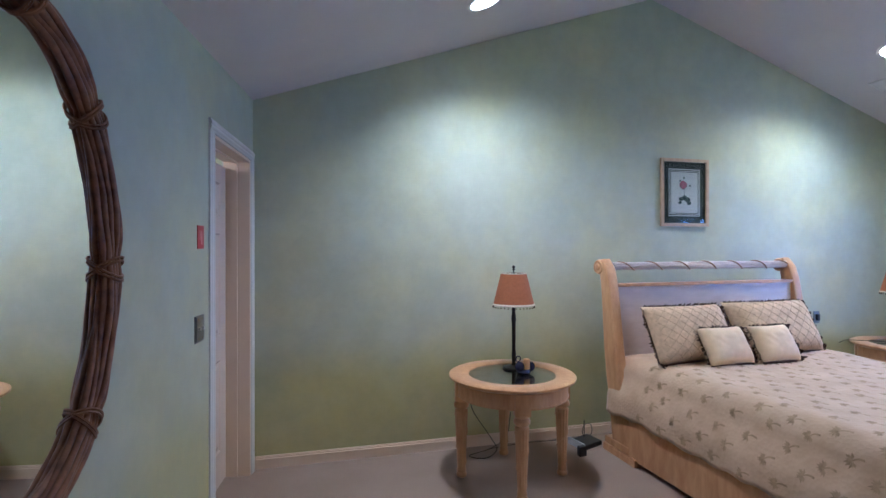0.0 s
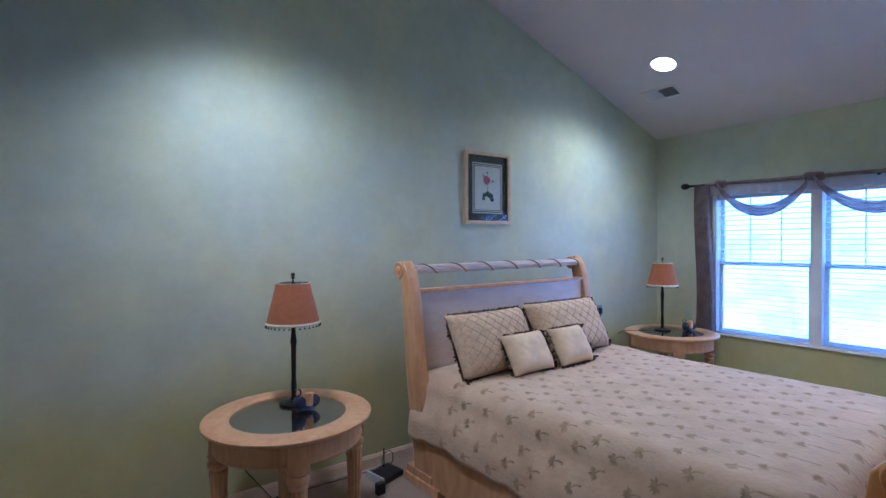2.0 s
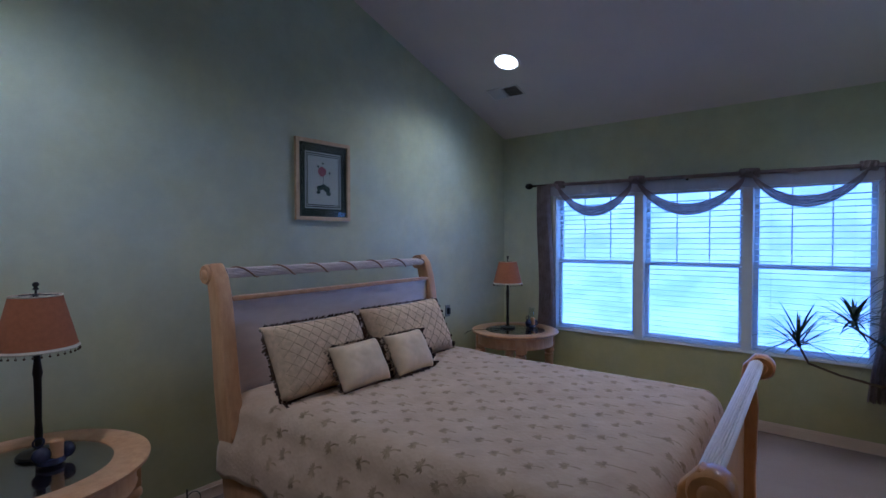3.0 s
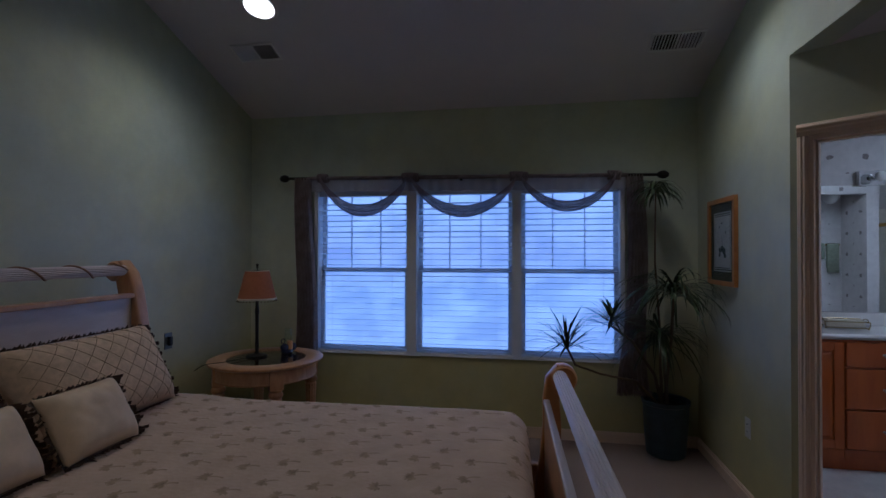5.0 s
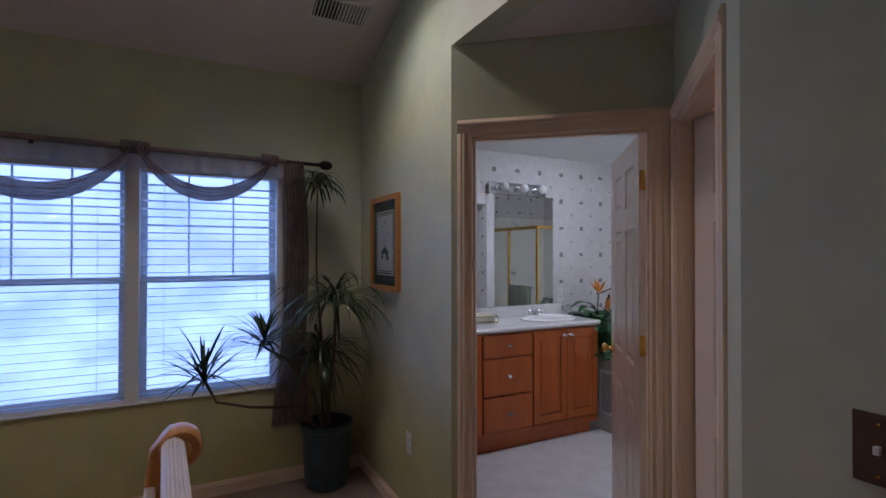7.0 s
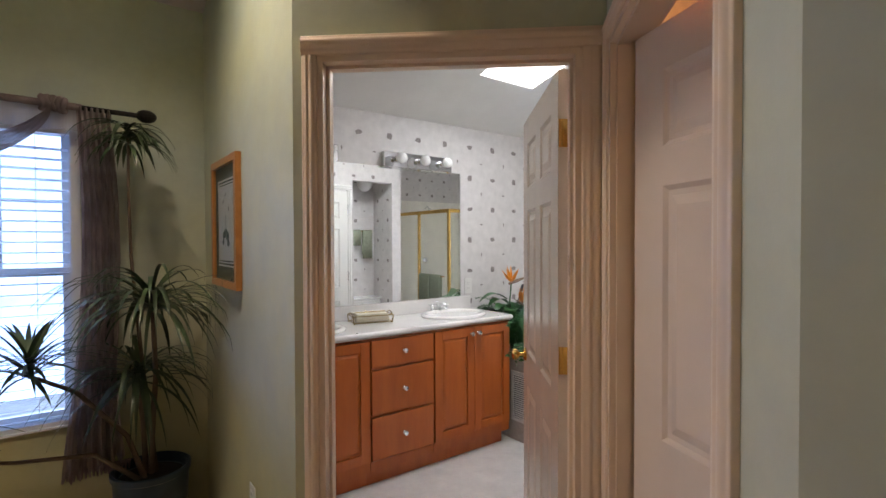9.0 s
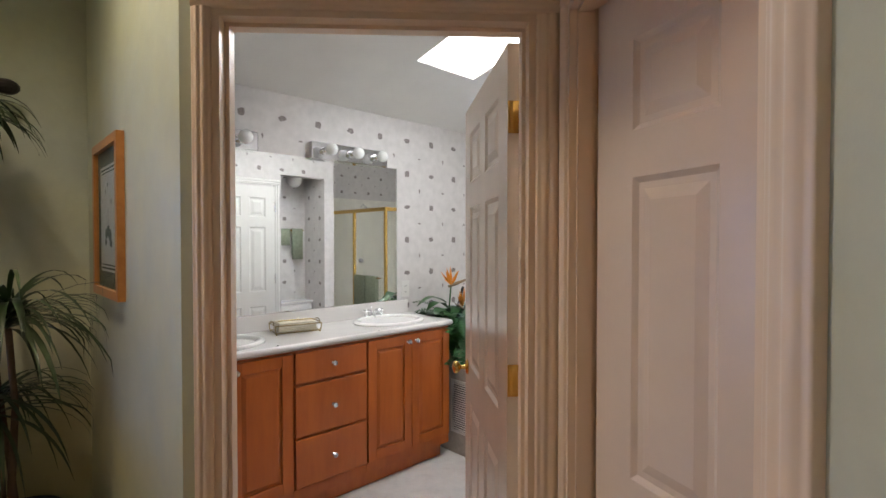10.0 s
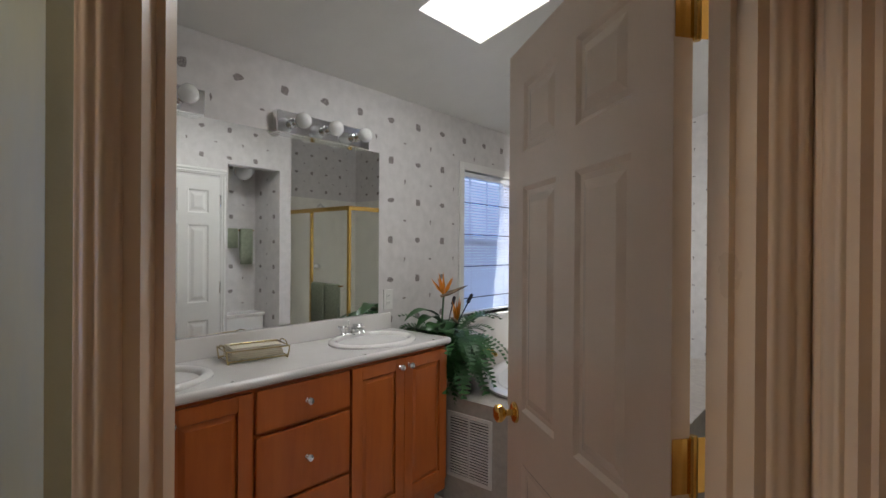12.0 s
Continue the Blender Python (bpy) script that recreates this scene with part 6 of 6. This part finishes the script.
TILE = plain("almond_tile", (0.62, 0.56, 0.51), 0.14, 0, 0.05, 4, 0.02)
GROUT = plain("grout", (0.42, 0.38, 0.34), 0.9, 0, 0.1, 30)
tub = thing("bathtub", "white oval bathtub sunk in a tiled deck under the window", "bathtub", (8.0, -2.95, 0.006))
DX0, DX1, DY0, DY1, DZ = 7.15, 8.735, -3.95, -1.998, 0.605
TCX, TCY, TA, TB = 7.98, -3.02, 0.44, 0.78
bm = bmesh.new()
n = 64
it, ot = [], []
for k in range(n):
    t = 2 * math.pi * k / n
    c, s = math.cos(t), math.sin(t)
    sx = (DX1 - TCX) if c > 0 else (TCX - DX0)
    sy = (DY1 - TCY) if s > 0 else (TCY - DY0)
    q = 1 / max(abs(c) / sx, abs(s) / sy)
    it.append(bm.verts.new((TCX + TA * c, TCY + TB * s, DZ - 0.012)))
    ot.append(bm.verts.new((TCX + q * c, TCY + q * s, DZ - 0.012)))
for k in range(n):
    j = (k + 1) % n
    bm.faces.new((it[k], it[j], ot[j], ot[k]))
add_box(bm, (DX0, DY1 - 0.02, 0.006), (DX1, DY1 - 0.006, DZ - 0.013))
add_box(bm, (DX0 + 0.006, DY0, 0.006), (DX0 + 0.02, DY1 - 0.021, DZ - 0.013))
sub("deck_core", bm, GROUT, tub)
prof = [(1.13, DZ), (1.14, DZ + 0.014), (1.08, DZ + 0.026), (1.0, DZ + 0.018), (0.95, DZ - 0.02), (0.86, DZ - 0.25), (0.72, DZ - 0.40), (0.4, DZ - 0.43), (0.0001, DZ - 0.43)]
smooth(sub("basin", lathe(prof, 64, Matrix.Translation((TCX, TCY, 0)) @ Matrix.Diagonal((TA, TB, 1, 1))), PORCELAIN, tub), 50)
bm = bmesh.new()
add_lathe(bm, [(0.024, 0), (0.022, 0.01), (0.014, 0.014), (0.014, 0.06)], 14, Matrix.Translation((8.60, -2.72, DZ)))
add_tube(bm, [(8.60, -2.72, DZ + 0.05), (8.56, -2.72, DZ + 0.10), (8.50, -2.72, DZ + 0.10), (8.46, -2.72, DZ + 0.07)], 0.013, 10)
smooth(sub("tub_spout", bm, BRASS, tub), 50)

FERNB = plain("pale_wicker", (0.52, 0.45, 0.34), 0.8, 0, 0.25, 60, 0.6)
fern = thing("fern_arrangement", "basket of green ferns with orange bird-of-paradise blooms, on tub deck", "plant", (8.45, -2.15, DZ))
fern.matrix_basis = fern.matrix_basis @ Matrix.Scale(1.12, 4)
prof = [(0.075, 0.0), (0.085, 0.01), (0.105, 0.10), (0.115, 0.19), (0.120, 0.20), (0.112, 0.205), (0.104, 0.19), (0.0001, 0.17)]
bk = smooth(part("basket", lathe(prof, 36), FERNB, fern), 50)
bm = bmesh.new()
for k in range(9):
    z = 0.015 + k * 0.021
    r = 0.086 + 0.033 * z / 0.2
    pts = [((r + 0.003 * (-1) ** j) * math.cos(2 * math.pi * j / 40), (r + 0.003 * (-1) ** j) * math.sin(2 * math.pi * j / 40), z) for j in range(40)]
    add_tube(bm, pts, 0.006, 5, True)
part("weave", bm, FERNB, bk)
FR = random.Random(33)


def keep_in(p):
    w3 = fern.matrix_basis @ Vector(p)
    if w3.x > BX - 0.02:
        w3.x = BX - 0.02
    if w3.y > -1.985 and w3.z < 0.955 and w3.x > 8.22:
        w3.y = -1.985
    return fern.matrix_basis.inverted() @ w3


bm = bmesh.new()
for k in range(150):
    a = FR.uniform(0, 2 * math.pi)
    el = FR.uniform(0.15, 1.35)
    L = FR.uniform(0.18, 0.35) * (1.12 if math.cos(a - 3.6) > 0.2 else 0.9)
    d = Vector((math.cos(a) * math.cos(el), math.sin(a) * math.cos(el), math.sin(el)))
    side = Vector((-math.sin(a), math.cos(a), 0))
    p = Vector((0.05 * math.cos(a), 0.05 * math.sin(a), 0.19))
    S = 16
    for j in range(S):
        d = (d + Vector((0, 0, -0.125 - 0.05 * FR.random()))).normalized()
        q = p + d * (L / S)
        wd = 0.046 * math.sin(math.pi * (0.12 + 0.86 * j / S)) + 0.006
        up_ = side.cross(d).normalized()
        bm.faces.new([bm.verts.new(keep_in(v)) for v in (p - side * 0.001, q - side * 0.001, q + side * 0.001)])
        for s in (-1, 1):
            tip = p + side * s * wd + d * 0.018 - up_ * 0.008
            bm.faces.new([bm.verts.new(keep_in(v)) for v in (p, tip - d * 0.004, tip + d * 0.004, p + d * (L / S) * 0.82)])
        p = q
tagged(part("fern_fronds", bm, FERN, fern, "arching bright green fern fronds"), kind="stuff")
BLEAF = plain("broad_leaf", (0.03, 0.10, 0.03), 0.35, 0, 0.3, 12)
for a, L, z in ((1.9, 0.20, 0.30), (2.3, 0.22, 0.27), (1.5, 0.17, 0.33), (2.8, 0.2, 0.25), (1.2, 0.2, 0.36)):
    bm = bmesh.new()
    d0 = Vector((math.cos(a), math.sin(a), 0))
    s0 = Vector((-math.sin(a), math.cos(a), 0))
    prev = None
    for j in range(9):
        t = j / 8
        c = d0 * (0.04 + L * t) + Vector((0, 0, z + 0.05 * math.sin(t * 3) - 0.02 * t))
        w3 = 0.045 * math.sin(math.pi * min(1, t * 0.92 + 0.06)) + 0.001
        cur = [bm.verts.new(keep_in(c - s0 * w3 + Vector((0, 0, 0.008)))), bm.verts.new(keep_in(c)), bm.verts.new(keep_in(c + s0 * w3 + Vector((0, 0, 0.008))))]
        if prev:
            bm.faces.new((prev[0], cur[0], cur[1], prev[1]))
            bm.faces.new((prev[1], cur[1], cur[2], prev[2]))
        prev = cur
    smooth(part("broad_leaf", bm, BLEAF, fern), 80)
PETAL = plain("orange_petal", (0.75, 0.26, 0.02), 0.5, 0, 0.2, 30)
BEAK = plain("red_green_beak", (0.16, 0.10, 0.05), 0.5, 0, 0.4, 20)


def bird_bloom(base, head, aim):
    base, head = Vector(base), Vector(head)
    st_ = smooth(part("bloom_stem", tube([base, base.lerp(head, 0.5) + Vector((0.01, 0.01, 0)), head], [0.005, 0.005, 0.006], 7), BLEAF, fern))
    aim = Vector(aim).normalized()
    bm = bmesh.new()
    add_tube(bm, [head - aim * 0.02, head + aim * 0.03, head + aim * 0.09, head + aim * 0.15], [0.008, 0.014, 0.009, 0.001], 8, False, 0.6)
    smooth(part("beak", bm, BEAK, st_, "dark green-red beak"))
    bm = bmesh.new()
    r = random.Random(int(head.z * 1000))
    for k in range(7):
        d = (Vector((0, 0, 1)) + aim * r.uniform(-0.7, 0.9) + Vector((r.uniform(-0.3, 0.3), r.uniform(-0.4, 0.4), 0))).normalized()
        s = d.cross(Vector((1, 0.2, 0))).normalized()
        L = r.uniform(0.09, 0.15)
        pts = [head, head + d * L * 0.4 + s * 0.017, head + d * L, head + d * L * 0.4 - s * 0.017]
        bm.faces.new([bm.verts.new(p) for p in pts])
        s2 = d.cross(s)
        bm.faces.new([bm.verts.new(p) for p in (head, head + d * L * 0.4 + s2 * 0.008, head + d * L, head + d * L * 0.4 - s2 * 0.008)])
    part("petals", bm, PETAL, st_, "orange pointed petals")


bird_bloom((0.0, 0.0, 0.18), (0.03, -0.02, 0.47), (-0.5, -0.8, 0.35))
bird_bloom((0.02, -0.02, 0.18), (-0.01, -0.09, 0.32), (-0.3, 0.8, 0.3))
for b, h in (((0.03, -0.04, 0.18), (0.0, -0.20, 0.42)), ((0.04, -0.02, 0.18), (0.12, -0.21, 0.40))):
    b, h = Vector(b), Vector(h)
    d = (h - b).normalized()
    bm = tube([b, h], 0.003, 6)
    add_tube(bm, [h - d * 0.005, h, h + d * 0.05, h + d * 0.056], [0.004, 0.010, 0.010, 0.003], 10)
    smooth(part("cattail", bm, plain("dark_cattail", (0.02, 0.015, 0.02), 0.8), fern))

grille = thing("air_grille", "white louvred air grille in the face of the tiled tub deck", "vent", (8.155, DY1, 0.33))
gx0, gx1, gz0, gz1 = 8.00, 8.30, 0.155, 0.515
bm = bmesh.new()
for lo, hi in (((gx0, gz0), (gx0 + 0.02, gz1)), ((gx1 - 0.02, gz0), (gx1, gz1)), ((gx0 + 0.02, gz0), (gx1 - 0.02, gz0 + 0.02)), ((gx0 + 0.02, gz1 - 0.02), (gx1 - 0.02, gz1)), (((gx0 + gx1) / 2 - 0.004, gz0 + 0.02), ((gx0 + gx1) / 2 + 0.004, gz1 - 0.02))):
    add_box(bm, (lo[0], DY1, lo[1]), (hi[0], DY1 + 0.008, hi[1]))
sub("frame", bm, BATHW, grille)
sub("backing", box((gx0 + 0.01, DY1 + 0.0005, gz0 + 0.01), (gx1 - 0.01, DY1 + 0.0015, gz1 - 0.01)), VENTD, grille)
for k in range(21):
    z = gz0 + 0.030 + k * 0.0151
    sub("louvre", box((gx0 + 0.02, -0.005, -0.0008), (gx1 - 0.02, 0.005, 0.0008), Matrix.Translation((0, DY1 + 0.005, z)) @ Matrix.Rotation(radians(-35), 4, "X")), BATHW, grille)

# ---- bathroom: what the mirror shows ----
shower = thing("shower_enclosure", "corner shower with polished brass frame and clear glass doors", "shower", (6.35, -3.3, 0.006))
SX, SN, SH = 6.56, -3.40, 1.86
WALLW = plain("shower_surround_white", (0.82, 0.80, 0.73), 0.25)
bm = bmesh.new()
add_box(bm, (5.102, -4.698, 0.006), (SX, SN, 0.10))
sub("shower_pan", bm, PORCELAIN, shower)
bm = bmesh.new()
add_box(bm, (5.102, -4.698, 0.10), (5.112, SN + 0.25, 2.10))
add_box(bm, (5.112, -4.698, 0.10), (SX + 0.02, -4.688, 2.10))
sub("surround", bm, WALLW, shower)
posts = [(SX, SN), (5.85, SN), (5.13, SN), (SX, -4.66)]
for x, y in posts:
    sub("brass_post", box((x - 0.018, y - 0.016, 0.10), (x + 0.018, y + 0.016, SH), None, 0.003), BRASS, shower)
for z in (0.11, SH):
    bm = bmesh.new()
    add_box(bm, (5.13, SN - 0.019, z - 0.022), (SX + 0.025, SN + 0.019, z + 0.026), None, 0.003)
    add_box(bm, (SX - 0.019, -4.66, z - 0.022), (SX + 0.019, SN - 0.020, z + 0.026), None, 0.003)
    sub("brass_rail", bm, BRASS, shower)
sub("glass_panel", box((5.145, SN - 0.003, 0.13), (5.835, SN + 0.003, SH - 0.015)), SHOWER_GLASS, shower)
sub("glass_panel", box((5.865, SN - 0.003, 0.13), (SX - 0.016, SN + 0.003, SH - 0.015)), SHOWER_GLASS, shower)
sub("glass_panel", box((SX - 0.003, -4.645, 0.13), (SX + 0.003, SN - 0.016, SH - 0.015)), SHOWER_GLASS, shower)
sub("towel_bar", tube([(SX - 0.08, SN + 0.02, 0.98), (SX - 0.08, SN + 0.06, 0.98), (5.95, SN + 0.06, 0.98), (5.95, SN + 0.02, 0.98)], 0.008, 8), BRASS, shower)
bm = lathe([(0.045, 0), (0.045, 0.01), (0.02, 0.02), (0.02, 0.05), (0.028, 0.06), (0.0001, 0.065)], 18, Matrix.Translation((5.112, -4.0, 1.15)) @ Matrix.Rotation(math.pi / 2, 4, "Y"))
smooth(sub("mixer", bm, CHROME, shower))
bm = tube([(5.115, -4.0, 1.98), (5.19, -4.0, 2.02), (5.25, -4.0, 1.98)], 0.009, 8)
add_lathe(bm, [(0.012, 0.0), (0.034, -0.03), (0.034, -0.036)], 16, Matrix.Translation((5.26, -4.0, 1.985)))
smooth(sub("shower_head", bm, CHROME, shower))
bm = bmesh.new()
add_box(bm, (5.10, -2.58, 0), (6.68, -2.46, 3.3))
st(part("wall_bath_nook", bm, PAPER), "papered wall end between the toilet nook and the shower", "wall")
toilet = thing("toilet", "white two-piece toilet in the papered nook", "toilet", (6.435, -2.22, 0.006), 0)
part("tank", box((-0.20, -0.22, 0.38), (0.0, 0.22, 0.74), None, 0.02), PORCELAIN, toilet)
part("tank_lid", box((-0.21, -0.23, 0.741), (0.012, 0.23, 0.77), None, 0.008), PORCELAIN, toilet)
smooth(part("bowl", lathe([(0.11, 0.0), (0.12, 0.05), (0.11, 0.16), (0.17, 0.32), (0.19, 0.37), (0.185, 0.39), (0.15, 0.385), (0.10, 0.28), (0.0001, 0.25)], 32, Matrix.Translation((0.25, 0, 0)) @ Matrix.Diagonal((1.25, 1, 1, 1))), PORCELAIN, toilet), 50)
smooth(part("seat", lathe([(0.195, 0.391), (0.20, 0.400), (0.19, 0.415), (0.0001, 0.417)], 32, Matrix.Translation((0.25, 0, 0)) @ Matrix.Diagonal((1.25, 1, 1, 1))), PORCELAIN, toilet), 40)
SAGE = plain("sage_towel", (0.30, 0.34, 0.25), 0.95, 0, 0.15, 40, 0.5)


def towel(at, w, h, axis, label, group=""):
    root = thing("hanging_towel", label, "towel", at, 0, group)
    bm = bmesh.new()
    pts = []
    for k in range(9):
        a = math.pi * k / 8
        pts.append((0.014 * math.cos(a), 0.014 * math.sin(a)))
    prof = [(0.014, -h)] + pts + [(-0.014, -h * 0.85)]
    prev = None
    for x_, z_ in prof:
        row_ = []
        for k in range(9):
            s = (k / 8 - 0.5) * w
            o = 0.003 * math.sin(k * 1.9) * (1 if z_ < 0 else 0)
            row_.append(bm.verts.new((x_ + o, s, z_) if axis == "y" else (s, x_ + o, z_)))
        if prev:
            for k in range(8):
                bm.faces.new((prev[k], prev[k + 1], row_[k + 1], row_[k]))
        prev = row_
    ob = smooth(part("cloth", bm, SAGE, root), 70)
    md = ob.modifiers.new("thick", "SOLIDIFY")
    md.thickness = 0.008


towel((SX - 0.22, SN + 0.06, 0.985), 0.24, 0.50, "x", "sage green towel folded over the brass shower bar", "shower towels")
towel((SX - 0.48, SN + 0.06, 0.985), 0.24, 0.48, "x", "sage green towel with a pale band, over the brass shower bar", "shower towels")
nb = thing("towel_ring_bar", "short brass towel bar on the nook's papered wall", "towel bar", (6.22, -2.2, 1.60))
sub("bar", tube([(6.221, -2.42, 1.58), (6.27, -2.42, 1.58), (6.27, -2.02, 1.58), (6.221, -2.02, 1.58)], 0.007, 8), BRASS, nb)
towel((6.27, -2.34, 1.585), 0.13, 0.34, "y", "long sage green hand towel on the nook's bar", "nook towels")
towel((6.27, -2.19, 1.585), 0.12, 0.18, "y", "short sage green face towel on the nook's bar", "nook towels")
globe = thing("globe_light", "frosted globe ceiling light, off, in the toilet nook", "ceiling light", (6.44, -2.22, 2.26))
smooth(part("canopy", lathe([(0.06, -0.0), (0.06, -0.02), (0.035, -0.035), (0.035, -0.05)], 24), CHROME, globe))
smooth(part("globe", ball((0, 0, -0.12), 0.085, 24), BULB, globe))

# ---- wallpaper print ----
WP = random.Random(9)


def print_marks(name, label, place, s0, s1, top, skip=None):
    """Small printed shells and sprigs in a diagonal repeat; place(s, z) gives the point on the paper."""
    bm = bmesh.new()
    P = 0.244

    def blob(s, z, kind):
        n_ = 14
        c = bm.verts.new(place(s, z))
        ring = []
        for k in range(n_):
            a = 2 * math.pi * k / n_
            if kind == 0:
                r = 0.021 * (0.85 + 0.3 * WP.random()) / max(abs(math.cos(a)), abs(math.sin(a))) * 0.95
                ds, dz = r * math.cos(a), r * math.sin(a) * 1.05
            elif kind == 1:
                r = 0.026 * (0.65 + 0.5 * WP.random())
                ds, dz = r * 1.1 * math.cos(a), r * 0.72 * math.sin(a)
            elif kind == 2:
                r = 0.0105 * (0.7 + 0.5 * WP.random())
                ds, dz = r * 0.5 * math.cos(a) * (1.5 if math.sin(a) > 0 else 0.7), r * 1.7 * math.sin(a)
            else:
                r = 0.010 * (0.7 + 0.5 * WP.random())
                ds, dz = r * 1.4 * math.cos(a), r * 0.6 * math.sin(a)
            ring.append(bm.verts.new(place(s + ds, z + dz)))
        for k in range(n_):
            bm.faces.new((c, ring[k], ring[(k + 1) % n_]))

    i0, i1 = int(math.floor(s0 / P)), int(math.ceil(s1 / P))
    for i in range(i0, i1 + 1):
        for k in range(0, 14):
            for off, kinds in ((0.0, (0, 1)), (0.5, (2, 3))):
                s = (i + off) * P - 0.012
                z = 0.005 + (k + off) * P
                if s0 + 0.03 < s < s1 - 0.03 and 0.05 < z < top(s) - 0.03 and not (skip and skip(s, z)):
                    blob(s, z, kinds[(i + k) % 2])
    return tagged(part(name, bm, PAPER_MARK), label=label, category="wallpaper print", kind="structure")


print_marks("wallpaper_print", "grey-brown shells and sprigs printed on the paper", lambda s, z: (BX - 0.0012, s, z), BATH_SOUTH, -0.14, lambda s: BZ,
            lambda s, z: (s > -1.90 and z < 2.00) or (WIN_B[0] - 0.08 < s < WIN_B[1] + 0.08 and 0.86 < z < WIN_B[3] + 0.08) or z < 0.9 or (-1.77 < s < -1.14 and 1.95 < z < 2.11) or (-0.85 < s < -0.21 and 1.95 < z < 2.11) or (-2.0 < s < -1.88 and 1.02 < z < 1.19))
print_marks("wallpaper_print", "grey-brown shells and sprigs printed on the paper", lambda s, z: (6.6812, s, z), -2.46, -0.95, lambda s: bceil(6.68),
            lambda s, z: (-1.96 < s < -1.16 and z < 2.12) or (s < -1.93 and z < 2.14))
print_marks("wallpaper_print", "grey-brown shells and sprigs printed on the paper", lambda s, z: (6.2212, s, z), -2.46, -1.95, lambda s: 2.26)
print_marks("wallpaper_print", "grey-brown shells and sprigs printed on the paper", lambda s, z: (s, -2.4588, z), 6.22, 6.68, lambda s: 2.26)
print_marks("wallpaper_print", "grey-brown shells and sprigs printed on the paper", lambda s, z: (s, -0.1412, z), 7.36, 8.72, lambda s: bceil(s))
print_marks("wallpaper_print", "grey-brown shells and sprigs printed on the paper", lambda s, z: (5.7512 + 0.0, s, z), -2.50, -2.49, lambda s: bceil(5.76))
print_marks("wallpaper_print", "grey-brown shells and sprigs printed on the paper", lambda s, z: (s, BATH_SOUTH + 0.0012, z), 5.2, 8.7, lambda s: bceil(s), lambda s, z: s < 6.65 and z < 2.14)
print_marks("wallpaper_print", "grey-brown shells and sprigs printed on the paper", lambda s, z: (5.1012, s, z), -4.6, -2.62, lambda s: bceil(5.1), lambda s, z: z < 2.14)
print_marks("wallpaper_print", "grey-brown shells and sprigs printed on the paper", lambda s, z: (6.6812, s, z), -2.58, -2.46, lambda s: bceil(6.68))

# ---- outside ----
LAWN = plain("pale_frosted_lawn", (0.42, 0.48, 0.50), 0.9, 0, 0.3, 0.4)
st(part("ground", box((8.9, -150, -3.1), (24.0, 150, -3.0)), LAWN), "lawn below the upper-floor windows", "ground")
BACK = Mat("hazy_distance", (0, 0, 0), 1.0)
bc = BACK.coords()
sep = BACK.node("ShaderNodeSeparateXYZ", Vector=bc)
high = BACK.node("ShaderNodeMapRange", Value=sep.outputs[2])
high.inputs[1].default_value, high.inputs[2].default_value = -4.0, 9.0
col = BACK.ramp(high.outputs[0], [(0.0, (0.31, 0.45, 0.84)), (0.30, (0.32, 0.48, 0.92)), (0.42, (0.30, 0.42, 0.86)), (0.62, (0.37, 0.54, 1.05)), (1.0, (0.42, 0.60, 1.05))])
clumps = BACK.ramp(BACK.noise(BACK.coords((1, 0.6, 1.3)), 0.9, 5, 0.65), [(0.36, (0.62, 0.66, 0.74)), (0.5, (0.95, 0.95, 0.97)), (0.66, (1.18, 1.15, 1.10))])
col = BACK.mix(0.8, col, clumps, "MULTIPLY")
BACK.l.new(col, BACK.b.inputs["Emission Color"])
BACK.b.inputs["Emission Strength"].default_value = BACK_GLOW
tagged(part("backdrop", box((24, -90, -12), (24.2, 90, 40)), BACK.m), label="pale hazy sky and distance outside the windows", category="backdrop", kind="structure")
